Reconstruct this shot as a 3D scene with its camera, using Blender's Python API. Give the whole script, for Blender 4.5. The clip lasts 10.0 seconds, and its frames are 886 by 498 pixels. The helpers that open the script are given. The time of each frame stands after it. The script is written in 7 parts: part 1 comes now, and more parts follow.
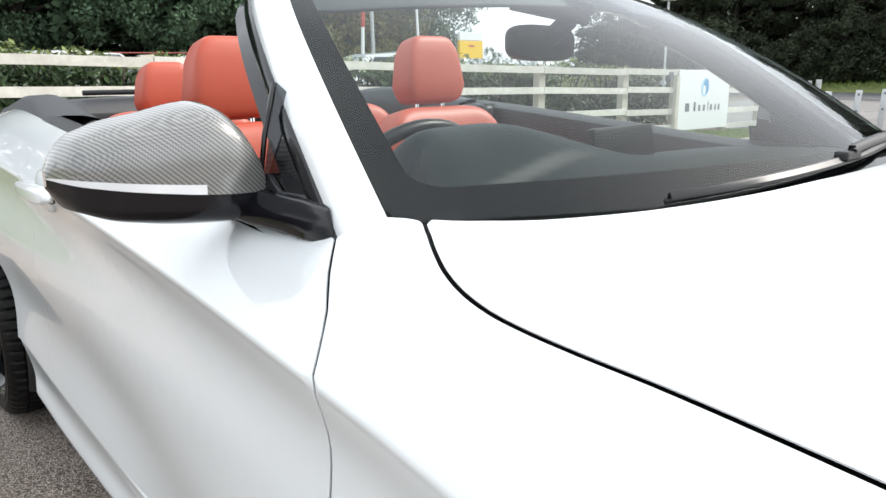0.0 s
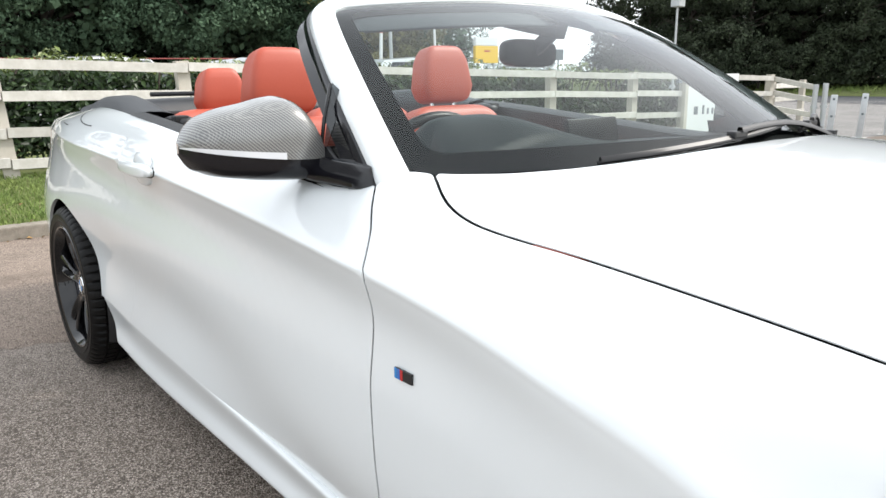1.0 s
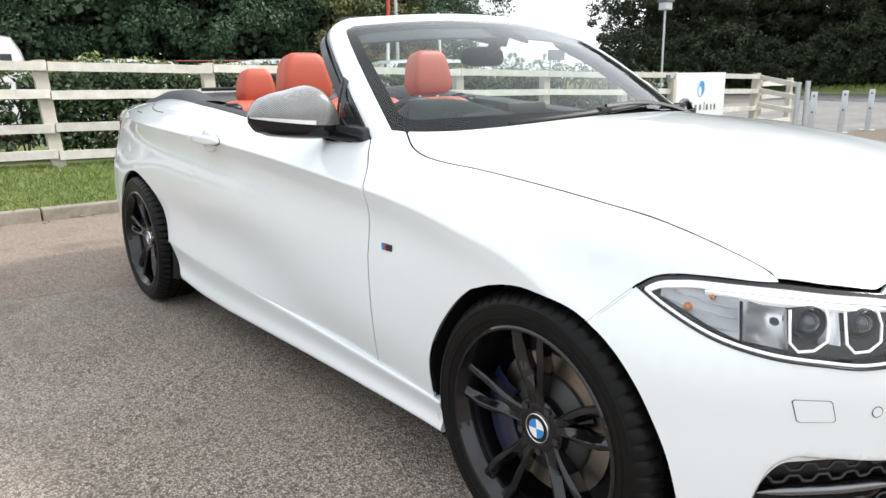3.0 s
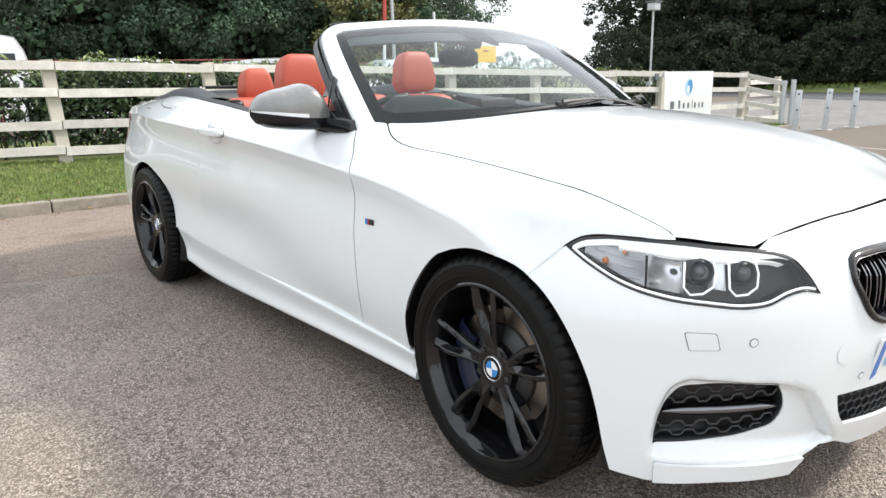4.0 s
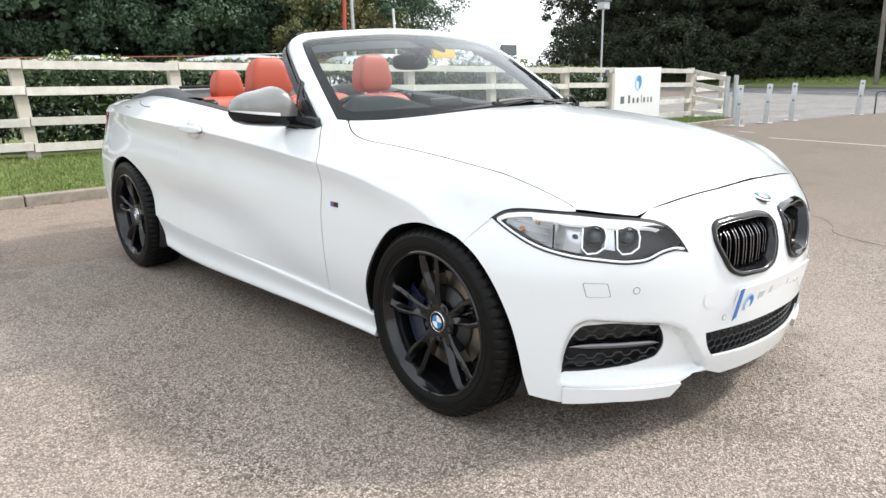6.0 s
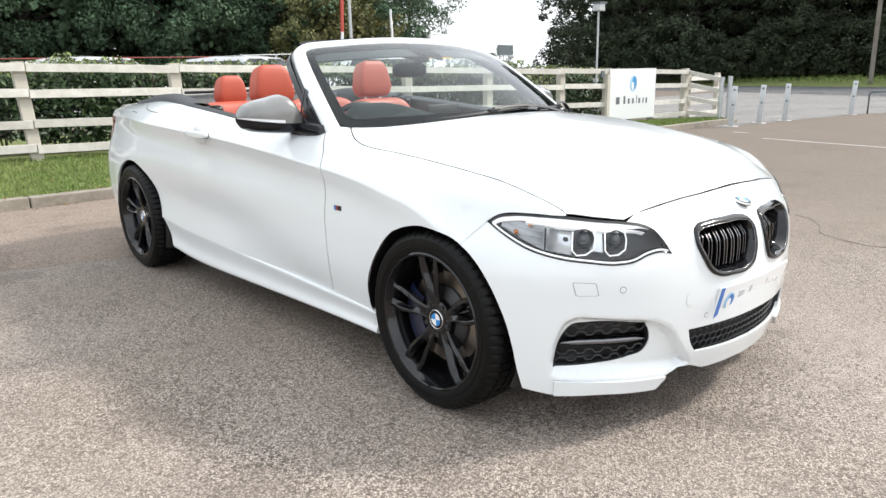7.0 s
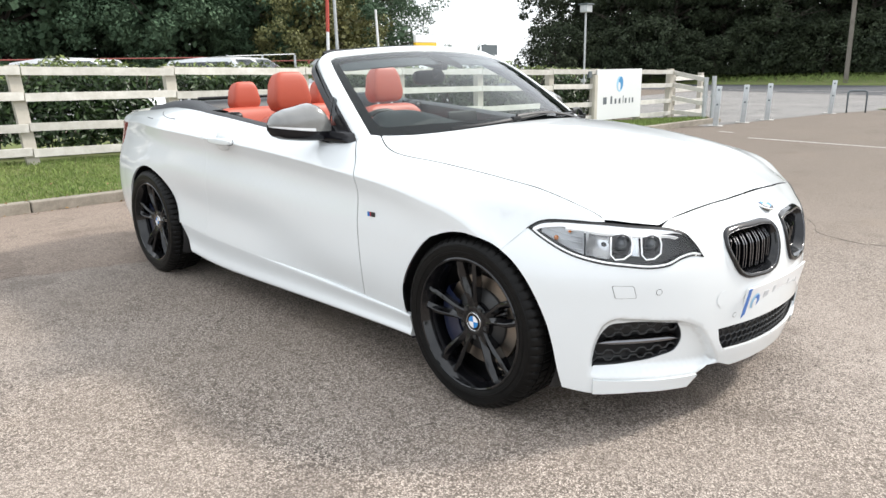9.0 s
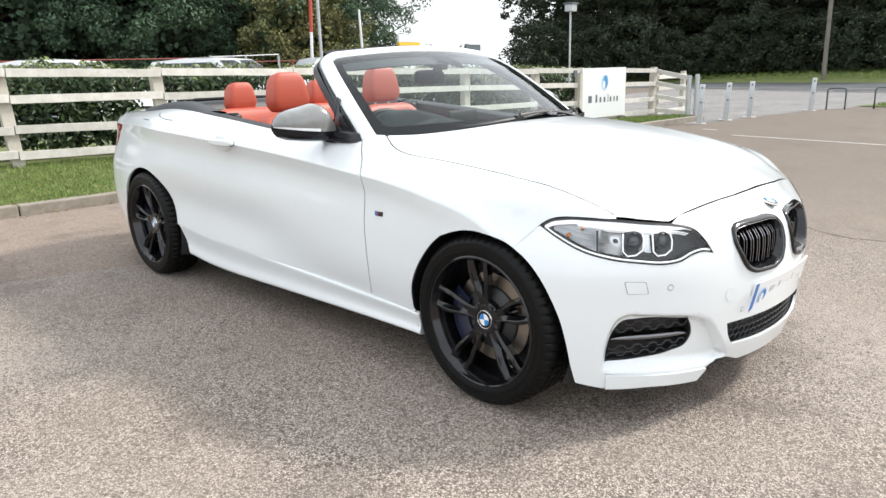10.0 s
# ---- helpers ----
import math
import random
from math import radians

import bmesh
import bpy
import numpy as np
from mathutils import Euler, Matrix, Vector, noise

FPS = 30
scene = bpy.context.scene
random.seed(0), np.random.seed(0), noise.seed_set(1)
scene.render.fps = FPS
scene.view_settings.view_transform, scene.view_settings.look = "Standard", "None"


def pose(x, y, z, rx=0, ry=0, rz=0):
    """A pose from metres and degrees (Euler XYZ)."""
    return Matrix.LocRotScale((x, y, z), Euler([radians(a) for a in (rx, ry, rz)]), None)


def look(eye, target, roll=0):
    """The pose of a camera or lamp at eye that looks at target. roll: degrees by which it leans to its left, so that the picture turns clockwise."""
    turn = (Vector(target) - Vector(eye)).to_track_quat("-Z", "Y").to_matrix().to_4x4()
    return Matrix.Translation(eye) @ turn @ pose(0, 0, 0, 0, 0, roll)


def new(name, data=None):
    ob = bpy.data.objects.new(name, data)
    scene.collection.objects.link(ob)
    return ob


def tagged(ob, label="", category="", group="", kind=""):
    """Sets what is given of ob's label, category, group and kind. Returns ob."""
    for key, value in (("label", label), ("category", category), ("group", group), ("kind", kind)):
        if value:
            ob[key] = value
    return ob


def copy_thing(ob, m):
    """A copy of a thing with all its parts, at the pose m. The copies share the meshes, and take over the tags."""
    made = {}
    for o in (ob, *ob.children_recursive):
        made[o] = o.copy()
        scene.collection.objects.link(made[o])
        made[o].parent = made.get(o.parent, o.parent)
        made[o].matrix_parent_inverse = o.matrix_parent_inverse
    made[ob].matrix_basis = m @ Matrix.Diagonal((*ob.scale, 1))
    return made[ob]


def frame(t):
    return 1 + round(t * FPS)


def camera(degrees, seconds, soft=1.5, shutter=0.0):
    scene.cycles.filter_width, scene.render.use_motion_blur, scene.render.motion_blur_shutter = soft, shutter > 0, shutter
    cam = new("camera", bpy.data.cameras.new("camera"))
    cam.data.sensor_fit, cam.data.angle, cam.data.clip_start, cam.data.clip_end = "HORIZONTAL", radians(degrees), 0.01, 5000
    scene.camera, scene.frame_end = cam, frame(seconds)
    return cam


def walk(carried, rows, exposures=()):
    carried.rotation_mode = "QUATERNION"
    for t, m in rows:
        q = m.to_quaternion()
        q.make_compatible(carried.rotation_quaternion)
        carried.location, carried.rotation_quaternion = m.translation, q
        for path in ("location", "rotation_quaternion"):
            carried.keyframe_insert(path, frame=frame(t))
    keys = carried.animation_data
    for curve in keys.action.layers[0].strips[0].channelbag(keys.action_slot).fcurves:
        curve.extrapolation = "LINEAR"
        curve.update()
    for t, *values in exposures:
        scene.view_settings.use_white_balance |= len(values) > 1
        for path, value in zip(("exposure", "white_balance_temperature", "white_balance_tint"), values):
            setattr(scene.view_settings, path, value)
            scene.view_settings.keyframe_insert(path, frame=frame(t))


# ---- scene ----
cam = camera(63.5, 10.0)
PATH = [
    (0, (1.318, -1.201, 1.098), (-0.15, 0.071, 0.623), -0.5),
    (0.5, (1.481, -1.333, 1.087), (-0.006, -0.08, 0.621), -0.5),
    (1, (1.656, -1.466, 1.095), (0.156, -0.226, 0.632), -0.6),
    (1.5, (1.834, -1.579, 1.079), (0.328, -0.347, 0.618), -0.7),
    (2, (2.018, -1.691, 1.078), (0.504, -0.468, 0.618), -0.7),
    (2.5, (2.182, -1.805, 1.077), (0.665, -0.586, 0.617), -0.8),
    (3.8, (2.607, -2.021, 1.078), (1.095, -0.797, 0.616), -1.0),
    (4, (2.655, -2.049, 1.076), (1.143, -0.826, 0.612), -0.9),
    (4.5, (2.758, -2.128, 1.072), (1.249, -0.901, 0.605), -1.0),
    (5, (2.855, -2.208, 1.087), (1.366, -0.958, 0.617), -1.0),
    (5.5, (2.931, -2.252, 1.098), (1.476, -0.965, 0.624), -1.0),
    (7, (3.099, -2.378, 1.151), (1.661, -1.075, 0.668), -1.0),
    (7.5, (3.091, -2.427, 1.176), (1.658, -1.119, 0.691), -1.0),
    (8, (3.072, -2.478, 1.186), (1.645, -1.163, 0.699), -1.0),
    (8.5, (3.046, -2.525, 1.192), (1.633, -1.195, 0.705), -1.1),
    (9, (3.02, -2.578, 1.198), (1.62, -1.235, 0.71), -1.1),
    (9.5, (2.996, -2.622, 1.201), (1.61, -1.266, 0.712), -1.3),
    (10, (2.96, -2.658, 1.2), (1.594, -1.281, 0.71), -1.4),
]
walk(cam, [(t, look(eye, target, roll)) for t, eye, target, roll in PATH])


# ---------------------------------------------------------------- light
SUN_TO = Vector((0.55, 1.06, 1.09)).normalized()
sun = new("sun", bpy.data.lights.new("sun", "SUN"))
sun.matrix_world = look(SUN_TO * 60, (0, 0, 0))
scene.view_settings.exposure = 0.52
sun.data.energy, sun.data.angle, sun.data.color = 2.65, radians(7.0), (1.0, 0.95, 0.88)
world = bpy.data.worlds.new("world")
scene.world = world
world.use_nodes = True
wn, wl = world.node_tree.nodes, world.node_tree.links
sky = wn.new("ShaderNodeTexSky")
sky.sky_type, sky.sun_disc = "NISHITA", False
sky.sun_elevation, sky.sun_rotation = math.asin(SUN_TO.z), math.atan2(SUN_TO.x, SUN_TO.y)
sky.air_density, sky.dust_density, sky.ozone_density = 1.0, 3.0, 1.0
# thin cloud: pale, uneven veil over the blue
tc = wn.new("ShaderNodeTexCoord")
cl = wn.new("ShaderNodeTexNoise")
cl.inputs["Scale"].default_value, cl.inputs["Detail"].default_value = 2.2, 6.0
wl.new(tc.outputs["Generated"], cl.inputs["Vector"])
cr = wn.new("ShaderNodeMapRange")
cr.inputs["From Min"].default_value, cr.inputs["From Max"].default_value = 0.3, 0.65
cr.inputs["To Min"].default_value, cr.inputs["To Max"].default_value = 0.55, 0.95
wl.new(cl.outputs["Fac"], cr.inputs["Value"])
mx = wn.new("ShaderNodeMix")
mx.data_type = "RGBA"
mx.inputs["B"].default_value = (10.2, 10.65, 11.1, 1)
wl.new(cr.outputs["Result"], mx.inputs["Factor"])
wl.new(sky.outputs["Color"], mx.inputs["A"])
wl.new(mx.outputs["Result"], wn["Background"].inputs["Color"])
wn["Background"].inputs["Strength"].default_value = 0.134


# ---------------------------------------------------------------- materials
def material(name, color, rough=0.5, metal=0.0, coat=0.0, coat_rough=0.03, spec=0.5, grain=(), bump=(), island=0.0, obj=0.0, trans=0.0, coords="Object", ior=1.5):
    """grain: rows (scale, amount, color2); bump: rows (scale, strength, distance)."""
    m = bpy.data.materials.new(name)
    m.use_nodes = True
    n, l = m.node_tree.nodes, m.node_tree.links
    b = n["Principled BSDF"]
    b.inputs["Roughness"].default_value, b.inputs["Metallic"].default_value = rough, metal
    b.inputs["Coat Weight"].default_value, b.inputs["Coat Roughness"].default_value = coat, coat_rough
    b.inputs["Specular IOR Level"].default_value, b.inputs["IOR"].default_value = spec, ior
    b.inputs["Transmission Weight"].default_value = trans
    rgb = n.new("ShaderNodeRGB")
    rgb.outputs[0].default_value = (*color, 1)
    out = rgb.outputs[0]
    co = n.new("ShaderNodeTexCoord").outputs[coords]
    for scale, amount, c2 in grain:
        t = n.new("ShaderNodeTexNoise")
        t.inputs["Scale"].default_value, t.inputs["Detail"].default_value = scale, 5.0
        l.new(co, t.inputs["Vector"])
        r = n.new("ShaderNodeMapRange")
        r.inputs["From Min"].default_value, r.inputs["From Max"].default_value = 0.35, 0.65
        r.inputs["To Max"].default_value = amount
        l.new(t.outputs["Fac"], r.inputs["Value"])
        x = n.new("ShaderNodeMix")
        x.data_type = "RGBA"
        x.inputs["B"].default_value = (*c2, 1)
        l.new(r.outputs["Result"], x.inputs["Factor"])
        l.new(out, x.inputs["A"])
        out = x.outputs["Result"]
    for amount, src in ((island, "Random Per Island"), (obj, "Random")):
        if amount:
            g = n.new("ShaderNodeNewGeometry" if src != "Random" else "ShaderNodeObjectInfo")
            r = n.new("ShaderNodeMapRange")
            r.inputs["To Min"].default_value, r.inputs["To Max"].default_value = 1 - amount, 1 + amount
            l.new(g.outputs[src], r.inputs["Value"])
            x = n.new("ShaderNodeVectorMath")
            x.operation = "SCALE"
            l.new(out, x.inputs[0])
            l.new(r.outputs["Result"], x.inputs["Scale"])
            out = x.outputs["Vector"]
    l.new(out, b.inputs["Base Color"])
    prev = None
    for scale, strength, dist in bump:
        t = n.new("ShaderNodeTexNoise")
        t.inputs["Scale"].default_value, t.inputs["Detail"].default_value = scale, 4.0
        l.new(co, t.inputs["Vector"])
        k = n.new("ShaderNodeBump")
        k.inputs["Strength"].default_value, k.inputs["Distance"].default_value = strength, dist
        l.new(t.outputs["Fac"], k.inputs["Height"])
        if prev:
            l.new(prev, k.inputs["Normal"])
        prev = k.outputs["Normal"]
    if prev:
        l.new(prev, b.inputs["Normal"])
    return m


PAINT = material("white_paint", (0.705, 0.734, 0.741), 0.35, 0.0, 1.0, 0.02, grain=[(900, 0.12, (0.69, 0.71, 0.74))])
GLOSS = material("gloss_black", (0.005, 0.005, 0.006), 0.10, 0.0, 0.3, spec=0.35)
SATIN = material("satin_black", (0.012, 0.012, 0.013), 0.42, bump=[(700, 0.15, 0.001)])
FRIT = material("printed_black", (0.006, 0.007, 0.008), 0.6, spec=0.05)
TRIM = material("black_trim", (0.015, 0.015, 0.016), 0.55, bump=[(500, 0.2, 0.001)])
RUBBER = material("tyre_rubber", (0.005, 0.005, 0.005), 0.42, spec=0.13, grain=[(30, 0.35, (0.011, 0.010, 0.009))], bump=[(300, 0.2, 0.001)])
WHEELM = material("wheel_black", (0.005, 0.005, 0.006), 0.09, 0.0, 0.4, 0.03, 0.30, grain=[(25, 0.2, (0.008, 0.008, 0.008))])
STEEL = material("disc_steel", (0.30, 0.26, 0.22), 0.42, 1.0, grain=[(60, 0.4, (0.36, 0.30, 0.25))])
MIRBLK = material("mirror_black", (0.004, 0.004, 0.006), 0.12, spec=0.34)
CLEARW = material("clear_strip", (0.72, 0.73, 0.74), 0.12, 0.0, 1.0)
CASTIRON = material("dark_metal", (0.05, 0.05, 0.05), 0.5, 0.6)
BLUECAL = material("blue_caliper", (0.003, 0.007, 0.028), 0.35, 0.0, 0.4)
# metal grey that stands in for sky highlights on gloss black parts
NOSEM = material("black_chrome", (0.20, 0.20, 0.21), 0.22, 1.0)
MESHM = material("mesh_plastic", (0.020, 0.021, 0.022), 0.32, spec=0.5)
CHROME = material("chrome", (0.82, 0.83, 0.84), 0.08, 1.0)
SILVERP = material("silver_reflector", (0.62, 0.63, 0.64), 0.24, 1.0)
REFL = material("indicator_reflector", (0.36, 0.365, 0.37), 0.30, 1.0, bump=[(850, 0.6, 0.0008)])
DRL = material("light_bar_white", (0.8, 0.81, 0.82), 0.3)
DRL.node_tree.nodes["Principled BSDF"].inputs["Emission Color"].default_value = (1, 1, 1, 1)
DRL.node_tree.nodes["Principled BSDF"].inputs["Emission Strength"].default_value = 0.34
WHITEPL = material("white_plastic", (0.78, 0.79, 0.80), 0.3, 0.0, 0.4)
ROUNDB = material("roundel_blue", (0.03, 0.22, 0.55), 0.25, 0.0, 0.6)
ROUNDW = material("roundel_white", (0.8, 0.8, 0.8), 0.25, 0.0, 0.6)
PLATEB = material("plate_blue", (0.02, 0.14, 0.48), 0.35, 0.0, 0.4)
PLATEG = material("plate_grey", (0.50, 0.52, 0.54), 0.35)
SIGNL = material("sign_pale_blue_print", (0.32, 0.58, 0.78), 0.4)
LEATHER = material("red_leather", (0.44, 0.083, 0.048), 0.45, spec=0.4, grain=[(9, 0.25, (0.37, 0.064, 0.037)), (180, 0.2, (0.50, 0.106, 0.062))], bump=[(260, 0.25, 0.001), (14, 0.12, 0.006)])
DASH = material("dash_plastic", (0.008, 0.016, 0.018), 0.55, bump=[(420, 0.3, 0.001)], grain=[(5, 0.3, (0.016, 0.025, 0.028))])
FABRIC = material("soft_top_cloth", (0.032, 0.035, 0.039), 0.5, bump=[(600, 0.4, 0.001)], grain=[(7, 0.4, (0.03, 0.031, 0.034))])
TAILRED = material("tail_red", (0.28, 0.012, 0.012), 0.12, 0.0, 0.8)
AMBER = material("amber", (0.65, 0.20, 0.03), 0.25, 0.0, 0.6)
SCREEN = material("screen", (0.02, 0.023, 0.026), 0.2)
LIDW = material("badge_red", (0.45, 0.02, 0.02), 0.3)


def glass_material(name, tint, rough=0.0, ior=1.52):
    m = bpy.data.materials.new(name)
    m.use_nodes = True
    n, l = m.node_tree.nodes, m.node_tree.links
    n.remove(n["Principled BSDF"])
    tr, gl, mix, fr = (n.new("ShaderNodeBsdf" + "Transparent"), n.new("ShaderNodeBsdfGlossy"), n.new("ShaderNodeMixShader"), n.new("ShaderNodeFresnel"))
    tr.inputs["Color"].default_value = (*tint, 1)
    gl.inputs["Roughness"].default_value = rough
    fr.inputs["IOR"].default_value = ior
    l.new(fr.outputs[0], mix.inputs[0])
    l.new(tr.outputs[0], mix.inputs[1])
    l.new(gl.outputs[0], mix.inputs[2])
    l.new(mix.outputs[0], n["Material Output"].inputs["Surface"])
    return m


GLASS = glass_material("windscreen_glass", (0.80, 0.88, 0.87), 0.0, 1.45)
QGLASS = glass_material("quarter_glass", (0.10, 0.12, 0.13), 0.0, 1.8)
LENS = glass_material("clear_lens", (0.96, 0.97, 0.98))


def weave_material():
    """Carbon cloth: a fine twill of light and dark tows under clear lacquer."""
    m = material("carbon_weave", (0.05, 0.05, 0.05), 0.3, 0.3, 1.0, 0.03)
    n, l = m.node_tree.nodes, m.node_tree.links
    b = n["Principled BSDF"]
    co = n.new("ShaderNodeTexCoord").outputs["Object"]
    mp = n.new("ShaderNodeMapping")
    mp.inputs["Rotation"].default_value = (0.0, 0.0, 0.0)
    l.new(co, mp.inputs["Vector"])
    sep = n.new("ShaderNodeSeparateXYZ")
    l.new(mp.outputs["Vector"], sep.inputs[0])

    def op(kind, a, c=None):
        x = n.new("ShaderNodeMath")
        x.operation = kind
        for i, v in enumerate((a, c)):
            if v is None:
                continue
            if isinstance(v, (int, float)):
                x.inputs[i].default_value = v
            else:
                l.new(v, x.inputs[i])
        return x.outputs[0]
    pitch = 1.0 / 0.0017
    h = op("FLOOR", op("MULTIPLY", op("SUBTRACT", sep.outputs["Y"], op("MULTIPLY", sep.outputs["X"], 0.6)), pitch))
    v = op("FLOOR", op("MULTIPLY", op("ADD", sep.outputs["Z"], op("MULTIPLY", sep.outputs["X"], 0.5)), pitch))
    k = op("LESS_THAN", op("FLOORED_MODULO", op("ADD", h, v), 4.0), 1.5)
    x = n.new("ShaderNodeMix")
    x.data_type = "RGBA"
    x.inputs["A"].default_value, x.inputs["B"].default_value = (0.11, 0.11, 0.11, 1), (0.27, 0.27, 0.255, 1)
    l.new(k, x.inputs["Factor"])
    l.new(x.outputs["Result"], b.inputs["Base Color"])
    return m


CARBON = weave_material()


# ---------------------------------------------------------------- mesh helpers
def crv(*rows):
    """A smooth curve through rows (u, values...), as a function of u (a number or an array)."""
    a = np.array(rows, float)
    u, v = a[:, 0], a[:, 1:]
    h = np.diff(u)[:, None]
    s = np.diff(v, axis=0) / h
    m = np.empty_like(v)
    m[0], m[-1] = s[0], s[-1]
    m[1:-1] = (s[:-1] * h[1:] + s[1:] * h[:-1]) / (h[1:] + h[:-1])

    def f(q):
        q = np.clip(np.asarray(q, float), u[0], u[-1])
        i = np.clip(np.searchsorted(u, q, side="right") - 1, 0, len(u) - 2)
        w = (u[i + 1] - u[i])
        t = ((q - u[i]) / w)[..., None]
        w = w[..., None]
        r = (2 * t**3 - 3 * t**2 + 1) * v[i] + (t**3 - 2 * t**2 + t) * w * m[i] + (-2 * t**3 + 3 * t**2) * v[i + 1] + (t**3 - t**2) * w * m[i + 1]
        return r[..., 0] if v.shape[1] == 1 else r
    return f


def link(name, me, mat, parent=None, label=""):
    ob = new(name, me)
    if mat is not None:
        me.materials.append(mat)
    if parent is not None:
        ob.parent = parent
    if label:
        tagged(ob, label)
    return ob


def part(name, bm, mat, parent=None, label="", smooth=False, angle=None):
    me = bpy.data.meshes.new(name)
    bm.to_mesh(me)
    bm.free()
    if smooth:
        me.shade_smooth()
    if angle is not None:
        me.shade_smooth()
        me.set_sharp_from_angle(angle=radians(angle))
    return link(name, me, mat, parent, label)


def arrays(name, verts, faces, mat, parent=None, label="", smooth=True, normals=None, angle=None):
    me = bpy.data.meshes.new(name)
    me.from_pydata([tuple(map(float, p)) for p in verts], [], [tuple(map(int, f)) for f in faces])
    me.update()
    if smooth:
        me.shade_smooth()
    if angle is not None:
        me.set_sharp_from_angle(angle=radians(angle))
    if normals is not None:
        me.normals_split_custom_set_from_vertices([tuple(map(float, p)) for p in normals])
    return link(name, me, mat, parent, label)


def empty(name, m=None):
    ob = new(name)
    if m is not None:
        ob.matrix_world = m
    return ob


def box(bm, lo, hi, bevel=0.0, m=None, seg=2):
    r = bmesh.ops.create_cube(bm, size=1.0)
    vs = r["verts"]
    for v in vs:
        v.co = Vector([(lo[i] + hi[i]) / 2 + v.co[i] * (hi[i] - lo[i]) for i in range(3)])
    if m is not None:
        bmesh.ops.transform(bm, matrix=m, verts=vs)
    if bevel:
        es = list({e for v in vs for e in v.link_edges})
        bmesh.ops.bevel(bm, geom=es, offset=bevel, segments=seg, affect="EDGES", profile=0.6)
    return bm


def rod(bm, a, b, r, seg=12, r2=None):
    a, b = Vector(a), Vector(b)
    q = (b - a).to_track_quat("Z", "Y").to_matrix().to_4x4()
    bmesh.ops.create_cone(bm, cap_ends=True, segments=seg, radius1=r, radius2=r if r2 is None else r2, depth=(b - a).length,
                          matrix=Matrix.Translation((a + b) / 2) @ q)
    return bm


def grid_faces(nu, nv, wrap_u=False, wrap_v=False, flip=False):
    F = []
    for i in range(nu if wrap_u else nu - 1):
        for j in range(nv if wrap_v else nv - 1):
            i2, j2 = (i + 1) % nu, (j + 1) % nv
            q = (i * nv + j, i2 * nv + j, i2 * nv + j2, i * nv + j2)
            F.append(q[::-1] if flip else q)
    return F


def lathe(profile, seg, axis="y", scallop=None):
    """profile: rows (radius, along). The ring turns about the axis through the origin."""
    V = []
    for k in range(seg):
        a = 2 * math.pi * k / seg
        for j, (r, h) in enumerate(profile):
            if scallop:
                r = r - scallop(k, j)
            V.append((r * math.cos(a), h, r * math.sin(a)))
    return V, grid_faces(seg, len(profile), wrap_u=True)


def sweep(path, axes, profile, closed_profile=True):
    """path: points; axes: (side, up) unit vectors a point; profile: rows (a, b)."""
    V = [tuple(Vector(p) + Vector(s) * a + Vector(u) * b) for p, (s, u) in zip(path, axes) for a, b in profile]
    return V, grid_faces(len(path), len(profile), wrap_v=closed_profile)


def inside(poly, pts):
    x, y = pts[:, 0], pts[:, 1]
    c = np.zeros(len(pts), bool)
    n = len(poly)
    for i in range(n):
        x0, y0 = poly[i]
        x1, y1 = poly[(i + 1) % n]
        if y0 == y1:
            continue
        c ^= ((y0 > y) != (y1 > y)) & (x < (x1 - x0) * (y - y0) / (y1 - y0) + x0)
    return c


def dense(poly, step, closed=True):
    out = []
    n = len(poly)
    for i in range(n if closed else n - 1):
        a, b = np.array(poly[i], float), np.array(poly[(i + 1) % n], float)
        k = max(1, int(math.ceil(np.linalg.norm(b - a) / step)))
        out += [a + (b - a) * j / k for j in range(k)]
    if not closed:
        out.append(np.array(poly[-1], float))
    return np.array(out)


def smooth_loop(pts, step, closed=True):
    """A rounded curve through a few 2D points; repeat a point to keep a corner there."""
    pts = [np.array(p, float) for p in pts]
    runs, cur = [], []
    if closed:
        k = next((i for i in range(len(pts)) if np.allclose(pts[i], pts[i - 1])), None)
        if k is None:
            ext = pts[-2:] + pts + pts[:3]
            u = np.concatenate([[0], np.cumsum([np.linalg.norm(b - a) for a, b in zip(ext, ext[1:])])])
            f = crv(*[(q, *p) for q, p in zip(u, ext)])
            n = max(6, int((u[-3] - u[2]) / step))
            return f(np.linspace(u[2], u[-3], n, endpoint=False))
        pts = pts[k:] + pts[:k]
        pts.append(pts[0])
    for p in pts:
        if cur and np.allclose(cur[-1], p):
            runs.append(cur)
            cur = [p]
        else:
            cur.append(p)
    runs.append(cur)
    out = []
    for r in runs:
        if len(r) < 2:
            continue
        u = np.concatenate([[0], np.cumsum([np.linalg.norm(b - a) for a, b in zip(r, r[1:])])])
        f = crv(*[(q, *p) for q, p in zip(u, r)])
        n = max(2, int(u[-1] / step))
        out.append(f(np.linspace(0, u[-1], n, endpoint=False)))
    if not closed:
        out.append(np.array([pts[-1]]))
    return np.concatenate(out)


from mathutils.geometry import delaunay_2d_cdt


